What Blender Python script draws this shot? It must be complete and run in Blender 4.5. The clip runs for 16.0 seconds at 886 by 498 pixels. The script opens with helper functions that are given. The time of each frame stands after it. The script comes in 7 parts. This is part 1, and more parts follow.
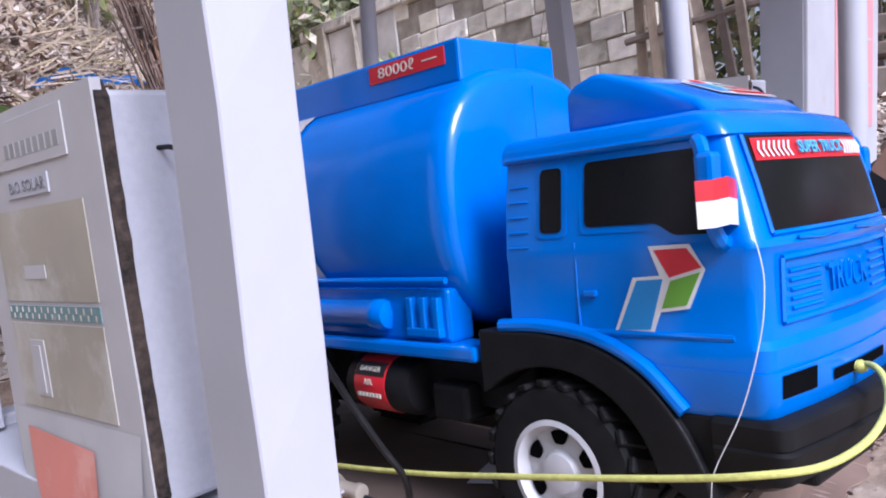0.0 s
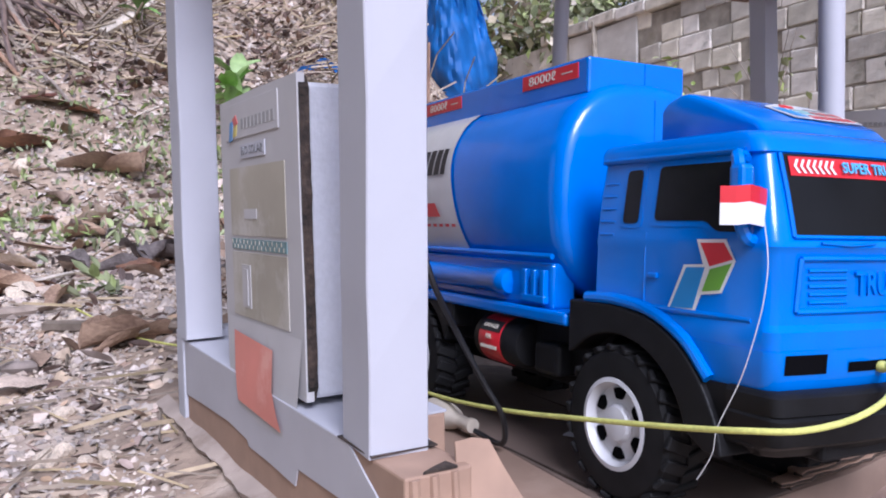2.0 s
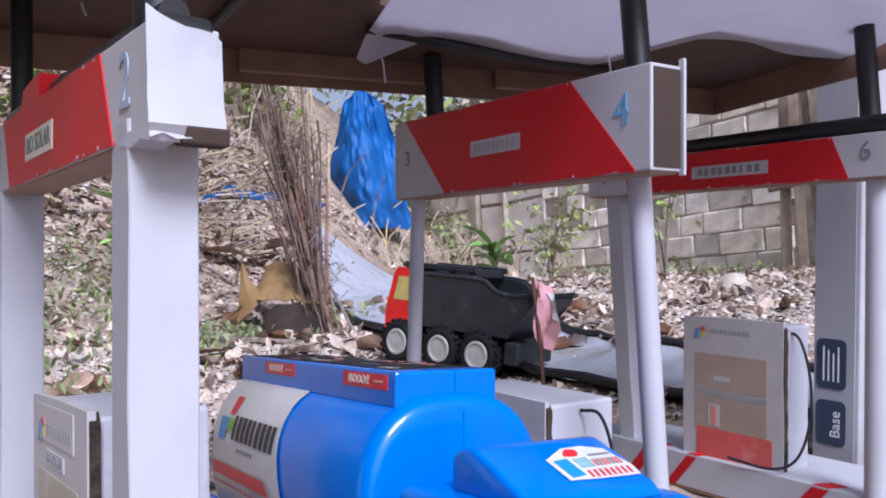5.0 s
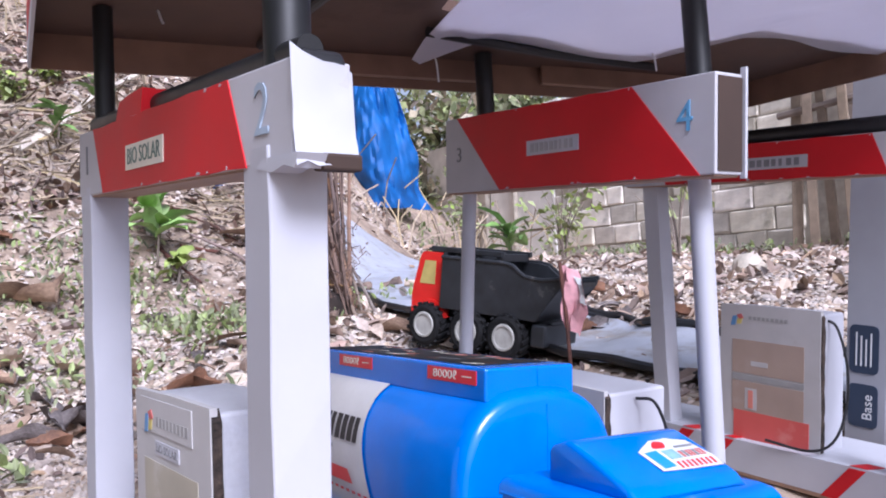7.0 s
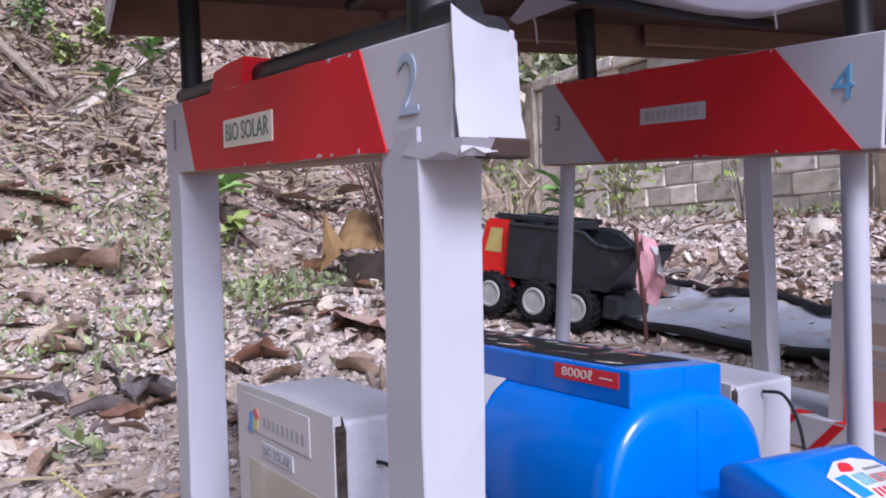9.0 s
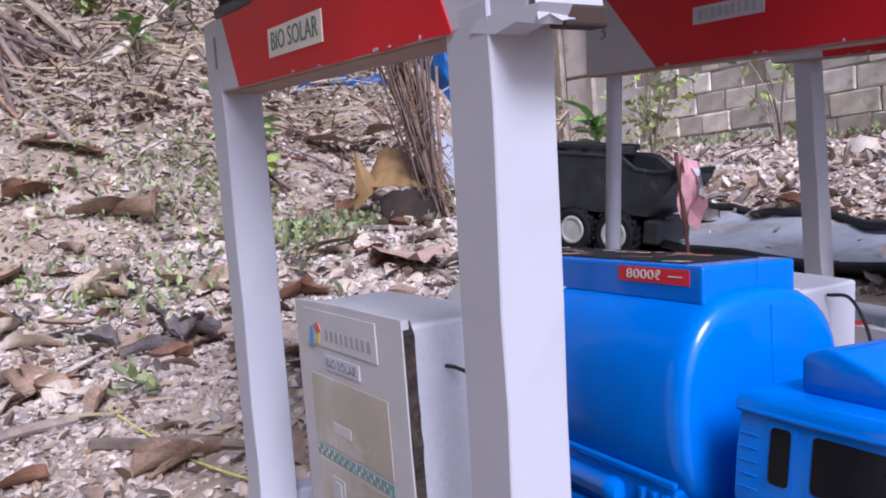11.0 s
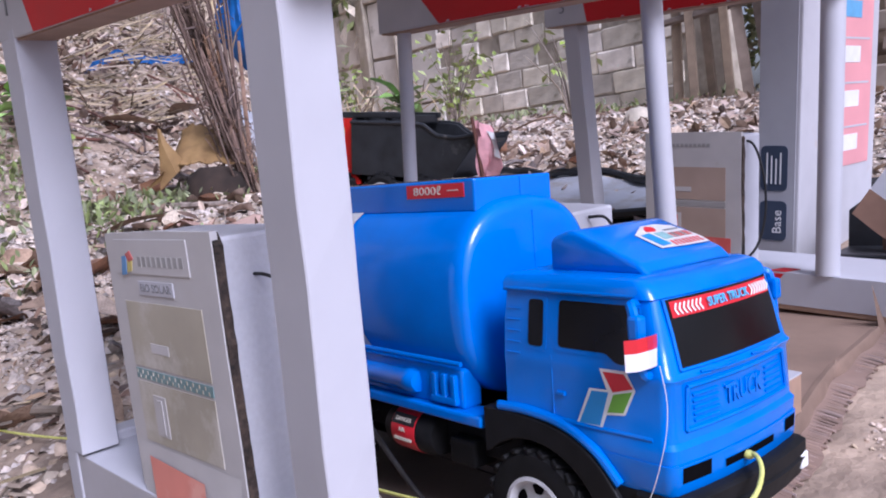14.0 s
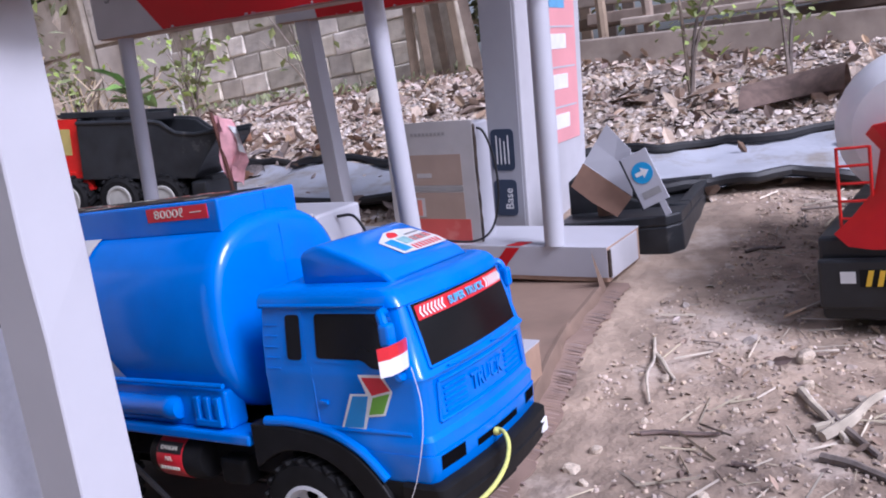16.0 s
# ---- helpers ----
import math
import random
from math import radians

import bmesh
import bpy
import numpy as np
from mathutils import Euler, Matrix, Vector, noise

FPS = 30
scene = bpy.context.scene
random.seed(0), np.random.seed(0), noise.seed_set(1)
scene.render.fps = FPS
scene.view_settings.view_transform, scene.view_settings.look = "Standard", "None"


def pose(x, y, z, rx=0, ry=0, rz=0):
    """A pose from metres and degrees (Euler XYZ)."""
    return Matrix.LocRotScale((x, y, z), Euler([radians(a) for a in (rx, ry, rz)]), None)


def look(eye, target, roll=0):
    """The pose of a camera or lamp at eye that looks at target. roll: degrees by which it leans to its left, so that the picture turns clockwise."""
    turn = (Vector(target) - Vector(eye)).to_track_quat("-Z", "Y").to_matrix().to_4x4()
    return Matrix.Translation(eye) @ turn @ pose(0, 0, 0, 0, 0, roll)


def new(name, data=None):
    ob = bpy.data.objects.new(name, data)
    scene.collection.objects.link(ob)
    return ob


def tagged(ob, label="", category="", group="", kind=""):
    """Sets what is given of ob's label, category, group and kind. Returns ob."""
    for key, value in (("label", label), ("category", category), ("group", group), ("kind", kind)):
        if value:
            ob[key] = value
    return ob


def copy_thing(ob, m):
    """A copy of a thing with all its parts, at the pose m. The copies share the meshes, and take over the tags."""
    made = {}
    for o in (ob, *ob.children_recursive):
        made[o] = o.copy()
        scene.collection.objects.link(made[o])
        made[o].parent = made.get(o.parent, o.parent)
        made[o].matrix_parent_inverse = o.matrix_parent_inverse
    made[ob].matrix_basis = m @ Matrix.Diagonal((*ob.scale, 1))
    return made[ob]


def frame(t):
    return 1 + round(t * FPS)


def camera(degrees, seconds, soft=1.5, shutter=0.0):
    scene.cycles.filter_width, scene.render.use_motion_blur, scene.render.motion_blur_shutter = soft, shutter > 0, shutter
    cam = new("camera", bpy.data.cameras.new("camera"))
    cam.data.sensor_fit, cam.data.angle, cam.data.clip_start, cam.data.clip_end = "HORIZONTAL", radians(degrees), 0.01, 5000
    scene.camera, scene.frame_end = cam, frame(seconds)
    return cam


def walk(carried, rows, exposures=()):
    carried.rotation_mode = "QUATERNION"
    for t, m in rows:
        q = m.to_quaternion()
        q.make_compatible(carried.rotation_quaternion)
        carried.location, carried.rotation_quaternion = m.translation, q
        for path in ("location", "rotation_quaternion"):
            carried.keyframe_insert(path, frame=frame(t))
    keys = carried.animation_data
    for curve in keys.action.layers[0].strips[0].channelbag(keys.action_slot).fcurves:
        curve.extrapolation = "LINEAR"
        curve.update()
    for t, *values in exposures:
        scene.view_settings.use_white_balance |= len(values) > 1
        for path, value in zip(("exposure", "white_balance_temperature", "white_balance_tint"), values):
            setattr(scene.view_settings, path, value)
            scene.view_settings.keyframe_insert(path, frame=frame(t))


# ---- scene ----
cam = camera(57.8, 16.0, 1.9)
PATH = [
    (0, (0.426, -0.471, 0.307), (-1.067, 0.851, 0.154), -7.4),
    (0.5, (0.57, -0.44, 0.268), (-1.091, 0.667, 0.146), -6.2),
    (1, (0.621, -0.462, 0.247), (-1.131, 0.498, 0.146), -3.8),
    (1.5, (0.604, -0.463, 0.275), (-1.192, 0.412, 0.18), -2.0),
    (2, (0.578, -0.48, 0.285), (-1.22, 0.392, 0.183), -1.5),
    (2.5, (0.563, -0.477, 0.32), (-1.217, 0.429, 0.225), -1.5),
    (3, (0.563, -0.464, 0.354), (-1.198, 0.48, 0.267), -1.7),
    (3.5, (0.575, -0.42, 0.356), (-1.161, 0.571, 0.294), -1.3),
    (4, (0.591, -0.394, 0.392), (-1.117, 0.646, 0.427), -1.6),
    (4.5, (0.618, -0.383, 0.449), (-1.079, 0.667, 0.578), -2.1),
    (6.8, (0.647, -0.47, 0.5), (-1.06, 0.568, 0.605), -2.7),
    (7, (0.635, -0.481, 0.502), (-1.072, 0.558, 0.576), -2.5),
    (7.5, (0.576, -0.505, 0.522), (-1.163, 0.482, 0.545), -2.4),
    (8, (0.546, -0.516, 0.534), (-1.2, 0.459, 0.533), -2.5),
    (8.5, (0.529, -0.52, 0.537), (-1.224, 0.442, 0.522), -2.4),
    (9, (0.524, -0.51, 0.533), (-1.238, 0.436, 0.511), -2.4),
    (9.2, (0.523, -0.507, 0.53), (-1.243, 0.43, 0.496), -2.4),
    (11.3, (0.49, -0.541, 0.498), (-1.308, 0.318, 0.325), -4.7),
    (11.5, (0.488, -0.551, 0.501), (-1.315, 0.297, 0.325), -4.6),
    (12, (0.482, -0.556, 0.488), (-1.333, 0.271, 0.339), -5.3),
    (12.5, (0.491, -0.561, 0.489), (-1.316, 0.273, 0.294), -4.4),
    (13, (0.524, -0.57, 0.469), (-1.202, 0.417, 0.254), -4.8),
    (13.5, (0.56, -0.562, 0.44), (-1.064, 0.581, 0.198), -6.0),
    (14, (0.581, -0.568, 0.443), (-0.966, 0.676, 0.205), -6.5),
    (14.5, (0.639, -0.589, 0.464), (-0.865, 0.71, 0.242), -6.6),
    (15, (0.656, -0.595, 0.476), (-0.796, 0.762, 0.248), -7.0),
    (15.5, (0.666, -0.604, 0.484), (-0.677, 0.855, 0.23), -9.0),
    (16, (0.605, -0.574, 0.476), (-0.502, 1.048, 0.102), -9.8),
]
walk(cam, [(t, look(eye, target, roll)) for t, eye, target, roll in PATH], [(0.0, 0.62, 5450.0, 21.0), (1.0, 0.45, 5450.0, 21.0), (4.5, 0.39, 5450.0, 21.0), (7.0, 0.70, 5450.0, 21.0), (7.5, 0.60, 5450.0, 21.0), (8.0, 0.44, 5450.0, 21.0), (9.0, 0.36, 5450.0, 24.0), (16.0, 0.36, 5450.0, 25.0)])
# ---------------------------------------------------------------- light
world = bpy.data.worlds.new("world")
scene.world = world
world.use_nodes = True
wn = world.node_tree
sky = wn.nodes.new("ShaderNodeTexSky")
sky.sky_type = "NISHITA"
sky.sun_disc = False
sky.sun_elevation, sky.sun_rotation = radians(40), radians(99)
sky.dust_density, sky.air_density = 4.0, 1.0
bgn = wn.nodes["Background"]
bgn.inputs["Strength"].default_value = 0.088
haze = wn.nodes.new("ShaderNodeHueSaturation")
haze.inputs["Saturation"].default_value = 0.4
wn.links.new(sky.outputs["Color"], haze.inputs["Color"])
wn.links.new(haze.outputs["Color"], bgn.inputs["Color"])
sun = new("sun", bpy.data.lights.new("sun", "SUN"))
sun.data.energy, sun.data.angle, sun.data.color = 2.95, radians(24), (1.0, 0.97, 0.94)
sun.matrix_world = look((2.39, -0.379, 2.03), (0, 0, 0))


# ---------------------------------------------------------------- materials
def rgb(c):
    return (*c, 1.0)


def mat(name, c, rough=0.5, vary=0.12, scale=40.0, bump=0.0, metal=0.0, c2=None, spec=0.5, stain=None, stain_scale=6.0,
        stain_cut=0.55, coat=0.0, rand=0.0, island=0.0, bump_scale=None):
    """A surface with fine grain, broad blotches, optional stains of a second colour and relief."""
    m = bpy.data.materials.new(name)
    m.use_nodes = True
    n, l = m.node_tree.nodes, m.node_tree.links
    b = n["Principled BSDF"]
    tc = n.new("ShaderNodeTexCoord")
    co = tc.outputs["Object"]
    fine = n.new("ShaderNodeTexNoise")
    fine.inputs["Scale"].default_value, fine.inputs["Detail"].default_value = scale, 6
    l.new(co, fine.inputs["Vector"])
    broad = n.new("ShaderNodeTexNoise")
    broad.inputs["Scale"].default_value, broad.inputs["Detail"].default_value = scale * 0.13, 3
    l.new(co, broad.inputs["Vector"])
    mix = n.new("ShaderNodeMix")
    mix.data_type = "RGBA"
    d = c2 or tuple(v * (1 - 2.2 * vary) for v in c)
    mix.inputs["A"].default_value, mix.inputs["B"].default_value = rgb(d), rgb(tuple(min(1, v * (1 + vary)) for v in c))
    add = n.new("ShaderNodeMath")
    add.operation = "ADD"
    l.new(fine.outputs["Fac"], add.inputs[0])
    l.new(broad.outputs["Fac"], add.inputs[1])
    rng = n.new("ShaderNodeMapRange")
    rng.inputs["From Min"].default_value, rng.inputs["From Max"].default_value = 0.7, 1.3
    l.new(add.outputs[0], rng.inputs["Value"])
    l.new(rng.outputs["Result"], mix.inputs["Factor"])
    out = mix.outputs["Result"]
    if stain:
        sn = n.new("ShaderNodeTexNoise")
        sn.inputs["Scale"].default_value, sn.inputs["Detail"].default_value, sn.inputs["Roughness"].default_value = stain_scale, 8, 0.65
        l.new(co, sn.inputs["Vector"])
        sr = n.new("ShaderNodeMapRange")
        sr.inputs["From Min"].default_value, sr.inputs["From Max"].default_value = stain_cut, stain_cut + 0.12
        l.new(sn.outputs["Fac"], sr.inputs["Value"])
        sm = n.new("ShaderNodeMix")
        sm.data_type = "RGBA"
        l.new(sr.outputs["Result"], sm.inputs["Factor"])
        l.new(out, sm.inputs["A"])
        sm.inputs["B"].default_value = rgb(stain)
        out = sm.outputs["Result"]
    if rand or island:
        hs = n.new("ShaderNodeHueSaturation")
        if island:
            src = n.new("ShaderNodeNewGeometry").outputs["Random Per Island"]
            amt = island
        else:
            src = n.new("ShaderNodeObjectInfo").outputs["Random"]
            amt = rand
        vr = n.new("ShaderNodeMapRange")
        vr.inputs["To Min"].default_value, vr.inputs["To Max"].default_value = 1 - amt, 1 + amt
        l.new(src, vr.inputs["Value"])
        l.new(vr.outputs["Result"], hs.inputs["Value"])
        hr = n.new("ShaderNodeMath")
        hr.operation = "MULTIPLY_ADD"
        hr.inputs[1].default_value, hr.inputs[2].default_value = 7.31, 0.0
        l.new(src, hr.inputs[0])
        fr = n.new("ShaderNodeMath")
        fr.operation = "FRACT"
        l.new(hr.outputs[0], fr.inputs[0])
        h2 = n.new("ShaderNodeMapRange")
        h2.inputs["To Min"].default_value, h2.inputs["To Max"].default_value = 0.5 - 0.03 * amt, 0.5 + 0.03 * amt
        l.new(fr.outputs[0], h2.inputs["Value"])
        l.new(h2.outputs["Result"], hs.inputs["Hue"])
        s2 = n.new("ShaderNodeMapRange")
        s2.inputs["To Min"].default_value, s2.inputs["To Max"].default_value = 1 - amt, 1.05
        l.new(fr.outputs[0], s2.inputs["Value"])
        l.new(s2.outputs["Result"], hs.inputs["Saturation"])
        l.new(out, hs.inputs["Color"])
        out = hs.outputs["Color"]
    l.new(out, b.inputs["Base Color"])
    rr = n.new("ShaderNodeMapRange")
    rr.inputs["To Min"].default_value, rr.inputs["To Max"].default_value = max(0.02, rough - 0.08), min(1, rough + 0.1)
    l.new(fine.outputs["Fac"], rr.inputs["Value"])
    l.new(rr.outputs["Result"], b.inputs["Roughness"])
    b.inputs["Metallic"].default_value = metal
    b.inputs["Specular IOR Level"].default_value = spec
    b.inputs["Coat Weight"].default_value = coat
    if bump:
        bp = n.new("ShaderNodeBump")
        bp.inputs["Strength"].default_value, bp.inputs["Distance"].default_value = 0.6, bump
        bn = n.new("ShaderNodeTexNoise")
        bn.inputs["Scale"].default_value, bn.inputs["Detail"].default_value = bump_scale or scale, 5
        l.new(co, bn.inputs["Vector"])
        l.new(bn.outputs["Fac"], bp.inputs["Height"])
        l.new(bp.outputs["Normal"], b.inputs["Normal"])
    return m


M_BLUE = mat("blue_plastic", (0.004, 0.158, 0.64), 0.17, 0.05, 30, 0.0008, spec=0.45, coat=0.1, bump_scale=26)
M_BLACK = mat("black_plastic", (0.010, 0.010, 0.011), 0.5, 0.2, 60, 0.0004, spec=0.18, stain=(0.06, 0.055, 0.05), stain_scale=22, stain_cut=0.66)
M_RUBBER = mat("tyre_rubber", (0.014, 0.014, 0.015), 0.66, 0.2, 60, 0.0006, spec=0.16, stain=(0.10, 0.085, 0.07), stain_scale=30, stain_cut=0.68)
M_GLASSB = mat("tinted_window", (0.008, 0.008, 0.009), 0.2, 0.1, 20, spec=0.25)
M_HUB = mat("white_hub_plastic", (0.62, 0.62, 0.64), 0.4, 0.06, 60, stain=(0.35, 0.33, 0.3), stain_scale=40, stain_cut=0.68)
M_HOLE = mat("dark_hollow", (0.004, 0.004, 0.005), 0.95, 0.1, spec=0.02)
M_PAPER = mat("white_paper", (0.455, 0.455, 0.495), 0.62, 0.035, 14, 0.0012, stain=(0.39, 0.38, 0.40), stain_scale=9, stain_cut=0.68, bump_scale=9)
M_THIN = mat("thin_white_paper", (0.72, 0.71, 0.76), 0.6, 0.04, 10, 0.0012, bump_scale=8)
tn, tl = M_THIN.node_tree.nodes, M_THIN.node_tree.links
glow = tn.new("ShaderNodeBsdfTranslucent")
glow.inputs["Color"].default_value = (0.74, 0.72, 0.79, 1)
both = tn.new("ShaderNodeMixShader")
both.inputs["Fac"].default_value = 0.5
tl.new(tn["Principled BSDF"].outputs["BSDF"], both.inputs[1])
tl.new(glow.outputs["BSDF"], both.inputs[2])
tl.new(both.outputs["Shader"], tn["Material Output"].inputs["Surface"])
M_PAPER2 = mat("soiled_white_paper", (0.45, 0.44, 0.465), 0.6, 0.05, 16, 0.0012, stain=(0.42, 0.37, 0.34), stain_scale=11, stain_cut=0.62, bump_scale=10)
M_FOAM = mat("polystyrene_foam", (0.52, 0.52, 0.555), 0.55, 0.04, 160, 0.0012, stain=(0.3, 0.3, 0.32), stain_scale=60, stain_cut=0.76, bump_scale=180)
M_CARD = mat("brown_cardboard", (0.36, 0.235, 0.165), 0.75, 0.1, 30, 0.0008, stain=(0.25, 0.155, 0.1), stain_scale=8, stain_cut=0.6)
M_CARDB = mat("dark_kraft_cardboard", (0.22, 0.125, 0.085), 0.8, 0.12, 20, 0.0008, stain=(0.15, 0.085, 0.055), stain_scale=6, stain_cut=0.58)
M_FLOOR = mat("floor_cardboard", (0.25, 0.17, 0.125), 0.7, 0.12, 14, 0.001, stain=(0.32, 0.23, 0.175), stain_scale=5, stain_cut=0.56, bump_scale=30)
# worn board; the tanker's shade is painted in as a darker base colour
M_MATCARD = mat("shaded_worn_board", (0.12, 0.087, 0.07), 0.75, 0.14, 14, 0.001, stain=(0.21, 0.155, 0.125), stain_scale=6, stain_cut=0.58, bump_scale=30)
M_FLAP = mat("folded_kraft_cardboard", (0.19, 0.128, 0.094), 0.78, 0.14, 16, 0.001, stain=(0.25, 0.17, 0.125), stain_scale=9, stain_cut=0.55, bump_scale=30)
# brown card for the roof's underside; the shade there is put into the colour
M_ROOFCARD = mat("shade_dark_cardboard", (0.10, 0.055, 0.038), 0.8, 0.14, 14, 0.001, stain=(0.065, 0.034, 0.024), stain_scale=5, stain_cut=0.54, bump_scale=24)
M_DARKCARD = mat("dark_box_inside", (0.05, 0.03, 0.022), 0.9, 0.15, 12)
M_CARDDARK = mat("corrugated_edge", (0.055, 0.037, 0.027), 0.9, 0.4, 220, 0.002)
M_RED = mat("red_paper", (0.52, 0.010, 0.015), 0.5, 0.07, 14, 0.001, spec=0.25, stain=(0.62, 0.05, 0.05), stain_scale=18, stain_cut=0.7, bump_scale=10)
M_GREYBOARD = mat("grey_printed_board", (0.47, 0.455, 0.455), 0.6, 0.06, 16, 0.001, stain=(0.4, 0.36, 0.33), stain_scale=14, stain_cut=0.62, bump_scale=9)
M_TAN = mat("faded_olive_print", (0.40, 0.365, 0.29), 0.55, 0.12, 12, 0.0006, stain=(0.48, 0.455, 0.41), stain_scale=9, stain_cut=0.48)
M_TANP = mat("faded_brown_print", (0.37, 0.28, 0.23), 0.55, 0.06, 18, 0.0006, stain=(0.40, 0.325, 0.29), stain_scale=9, stain_cut=0.55)
M_REDP = mat("faded_red_panel", (0.6, 0.10, 0.085), 0.55, 0.06, 16, 0.0006, stain=(0.64, 0.2, 0.17), stain_scale=12, stain_cut=0.6)
M_ORANGE = mat("faded_orange_print", (0.62, 0.22, 0.17), 0.55, 0.06, 16, 0.0006, stain=(0.66, 0.32, 0.26), stain_scale=12, stain_cut=0.58)
M_TEAL = mat("faded_teal_print", (0.15, 0.25, 0.26), 0.55, 0.12, 60, stain=(0.34, 0.38, 0.36), stain_scale=120, stain_cut=0.56)
M_INK = mat("grey_ink", (0.2, 0.2, 0.21), 0.6, 0.1, 40)
M_FRED, M_FBLUE, M_FYEL = mat("faded_red_print", (0.5, 0.12, 0.11), 0.6, 0.08), mat("faded_blue_print", (0.12, 0.27, 0.5), 0.6, 0.08), mat("faded_yellow_print", (0.55, 0.46, 0.15), 0.6, 0.08)
M_INKF = mat("faint_grey_ink", (0.31, 0.305, 0.30), 0.6, 0.1, 40)
M_INKB = mat("black_ink", (0.012, 0.012, 0.014), 0.45, 0.1, 40)
M_INKG = mat("green_grey_ink", (0.1, 0.16, 0.14), 0.55, 0.1, 40)
M_INKP = mat("pale_blue_ink", (0.33, 0.40, 0.49), 0.55, 0.1, 40)
M_INKBLUE = mat("blue_ink", (0.13, 0.36, 0.6), 0.5, 0.1, 40)
M_SBLUE = mat("sticker_blue", (0.02, 0.25, 0.62), 0.35, 0.05, 40)
M_SCYAN = mat("sticker_cyan", (0.10, 0.42, 0.72), 0.4, 0.05, 40)
M_SGREEN = mat("sticker_green", (0.14, 0.36, 0.03), 0.35, 0.05, 40)
M_SRED = mat("sticker_red", (0.62, 0.02, 0.03), 0.35, 0.05, 40)
M_SWHITE = mat("sticker_white", (0.74, 0.74, 0.74), 0.35, 0.05, 40)
M_SCREAM = mat("sticker_cream", (0.66, 0.62, 0.52), 0.4, 0.05, 40)
M_YELL = mat("sticker_yellow", (0.8, 0.5, 0.03), 0.4, 0.05, 40)
M_FILM = mat("glossy_white_film", (0.60, 0.585, 0.57), 0.22, 0.05, 12, 0.004, stain=(0.5, 0.48, 0.46), stain_scale=12, stain_cut=0.62, bump_scale=16)
M_BAR = mat("dull_black_rod", (0.010, 0.010, 0.011), 0.45, 0.2, 40)
M_ROPE = mat("yellow_green_cord", (0.62, 0.62, 0.17), 0.7, 0.12, 300, 0.0006)
M_THREAD = mat("white_thread", (0.7, 0.7, 0.7), 0.8, 0.05)
M_CORK = mat("pale_cork", (0.5, 0.44, 0.36), 0.7, 0.1, 80, 0.0006)
M_GROUND = mat("dry_earth", (0.41, 0.312, 0.232), 0.95, 0.16, 14, 0.03, c2=(0.165, 0.123, 0.094), stain=(0.48, 0.395, 0.325), stain_scale=5, stain_cut=0.52, bump_scale=22)
M_PEB = mat("pale_gravel", (0.49, 0.40, 0.33), 0.9, 0.2, 60, 0.002, island=0.45)
M_CLOD = mat("soil_clod", (0.47, 0.355, 0.265), 0.95, 0.2, 60, 0.002, island=0.35)
M_LEAF = mat("dry_leaf", (0.30, 0.20, 0.14), 0.75, 0.25, 30, 0.002, c2=(0.18, 0.11, 0.075), island=0.45)
M_LEAFP = mat("pale_dry_leaf", (0.54, 0.42, 0.34), 0.75, 0.2, 30, 0.002, c2=(0.36, 0.27, 0.215), island=0.35)
M_GREEN = mat("green_leaf", (0.19, 0.32, 0.07), 0.4, 0.2, 20, 0.001, c2=(0.095, 0.18, 0.04), island=0.4)
M_SEEDLING = mat("bright_seedling_leaf", (0.29, 0.46, 0.11), 0.35, 0.2, 20, 0.001, c2=(0.16, 0.30, 0.05), rand=0.3)
M_GREENY = mat("yellow_green_leaf", (0.31, 0.36, 0.09), 0.45, 0.2, 20, 0.001, c2=(0.18, 0.25, 0.03), island=0.4)
M_BARK = mat("grey_bark", (0.24, 0.19, 0.155), 0.9, 0.25, 40, 0.004, c2=(0.12, 0.09, 0.07), rand=0.3)
M_STEM = mat("dry_reed", (0.20, 0.115, 0.08), 0.85, 0.25, 30, 0.002, c2=(0.09, 0.05, 0.035), island=0.5)
M_CANE = mat("dry_cane", (0.34, 0.21, 0.14), 0.8, 0.25, 20, 0.002, c2=(0.17, 0.085, 0.055), rand=0.3)
M_STRAW = mat("dry_straw", (0.5, 0.42, 0.31), 0.85, 0.2, 30, 0.001, island=0.35)
M_BLOCK = mat("weathered_block", (0.74, 0.67, 0.565), 0.95, 0.2, 7, 0.014, c2=(0.54, 0.48, 0.40), stain=(0.30, 0.27, 0.20), stain_scale=2.2, stain_cut=0.52, rand=0.3, bump_scale=18)
M_MORTAR = mat("old_mortar", (0.40, 0.35, 0.285), 0.95, 0.2, 9, 0.012, stain=(0.28, 0.25, 0.18), stain_scale=2.5, stain_cut=0.55)
M_TARP = mat("blue_tarpaulin", (0.012, 0.125, 0.40), 0.58, 0.18, 6, 0.008, c2=(0.007, 0.065, 0.22), spec=0.3, bump_scale=9)
M_SHEET = mat("grey_plastic_sheet", (0.41, 0.425, 0.475), 0.5, 0.1, 7, 0.014, stain=(0.27, 0.245, 0.22), stain_scale=5, stain_cut=0.52, bump_scale=9)
M_HOSE = mat("black_hose", (0.015, 0.015, 0.017), 0.5, 0.2, 40)
M_WOOD = mat("weathered_wood", (0.27, 0.20, 0.145), 0.85, 0.2, 10, 0.004, c2=(0.15, 0.11, 0.08), rand=0.3)
M_BEAM = mat("pale_sawn_timber", (0.40, 0.325, 0.255), 0.85, 0.2, 10, 0.004, c2=(0.27, 0.21, 0.16), rand=0.3)
M_REDPL = mat("red_plastic", (0.62, 0.018, 0.012), 0.35, 0.06, 30)
M_WHITEPL = mat("white_plastic", (0.8, 0.8, 0.82), 0.35, 0.04, 30)
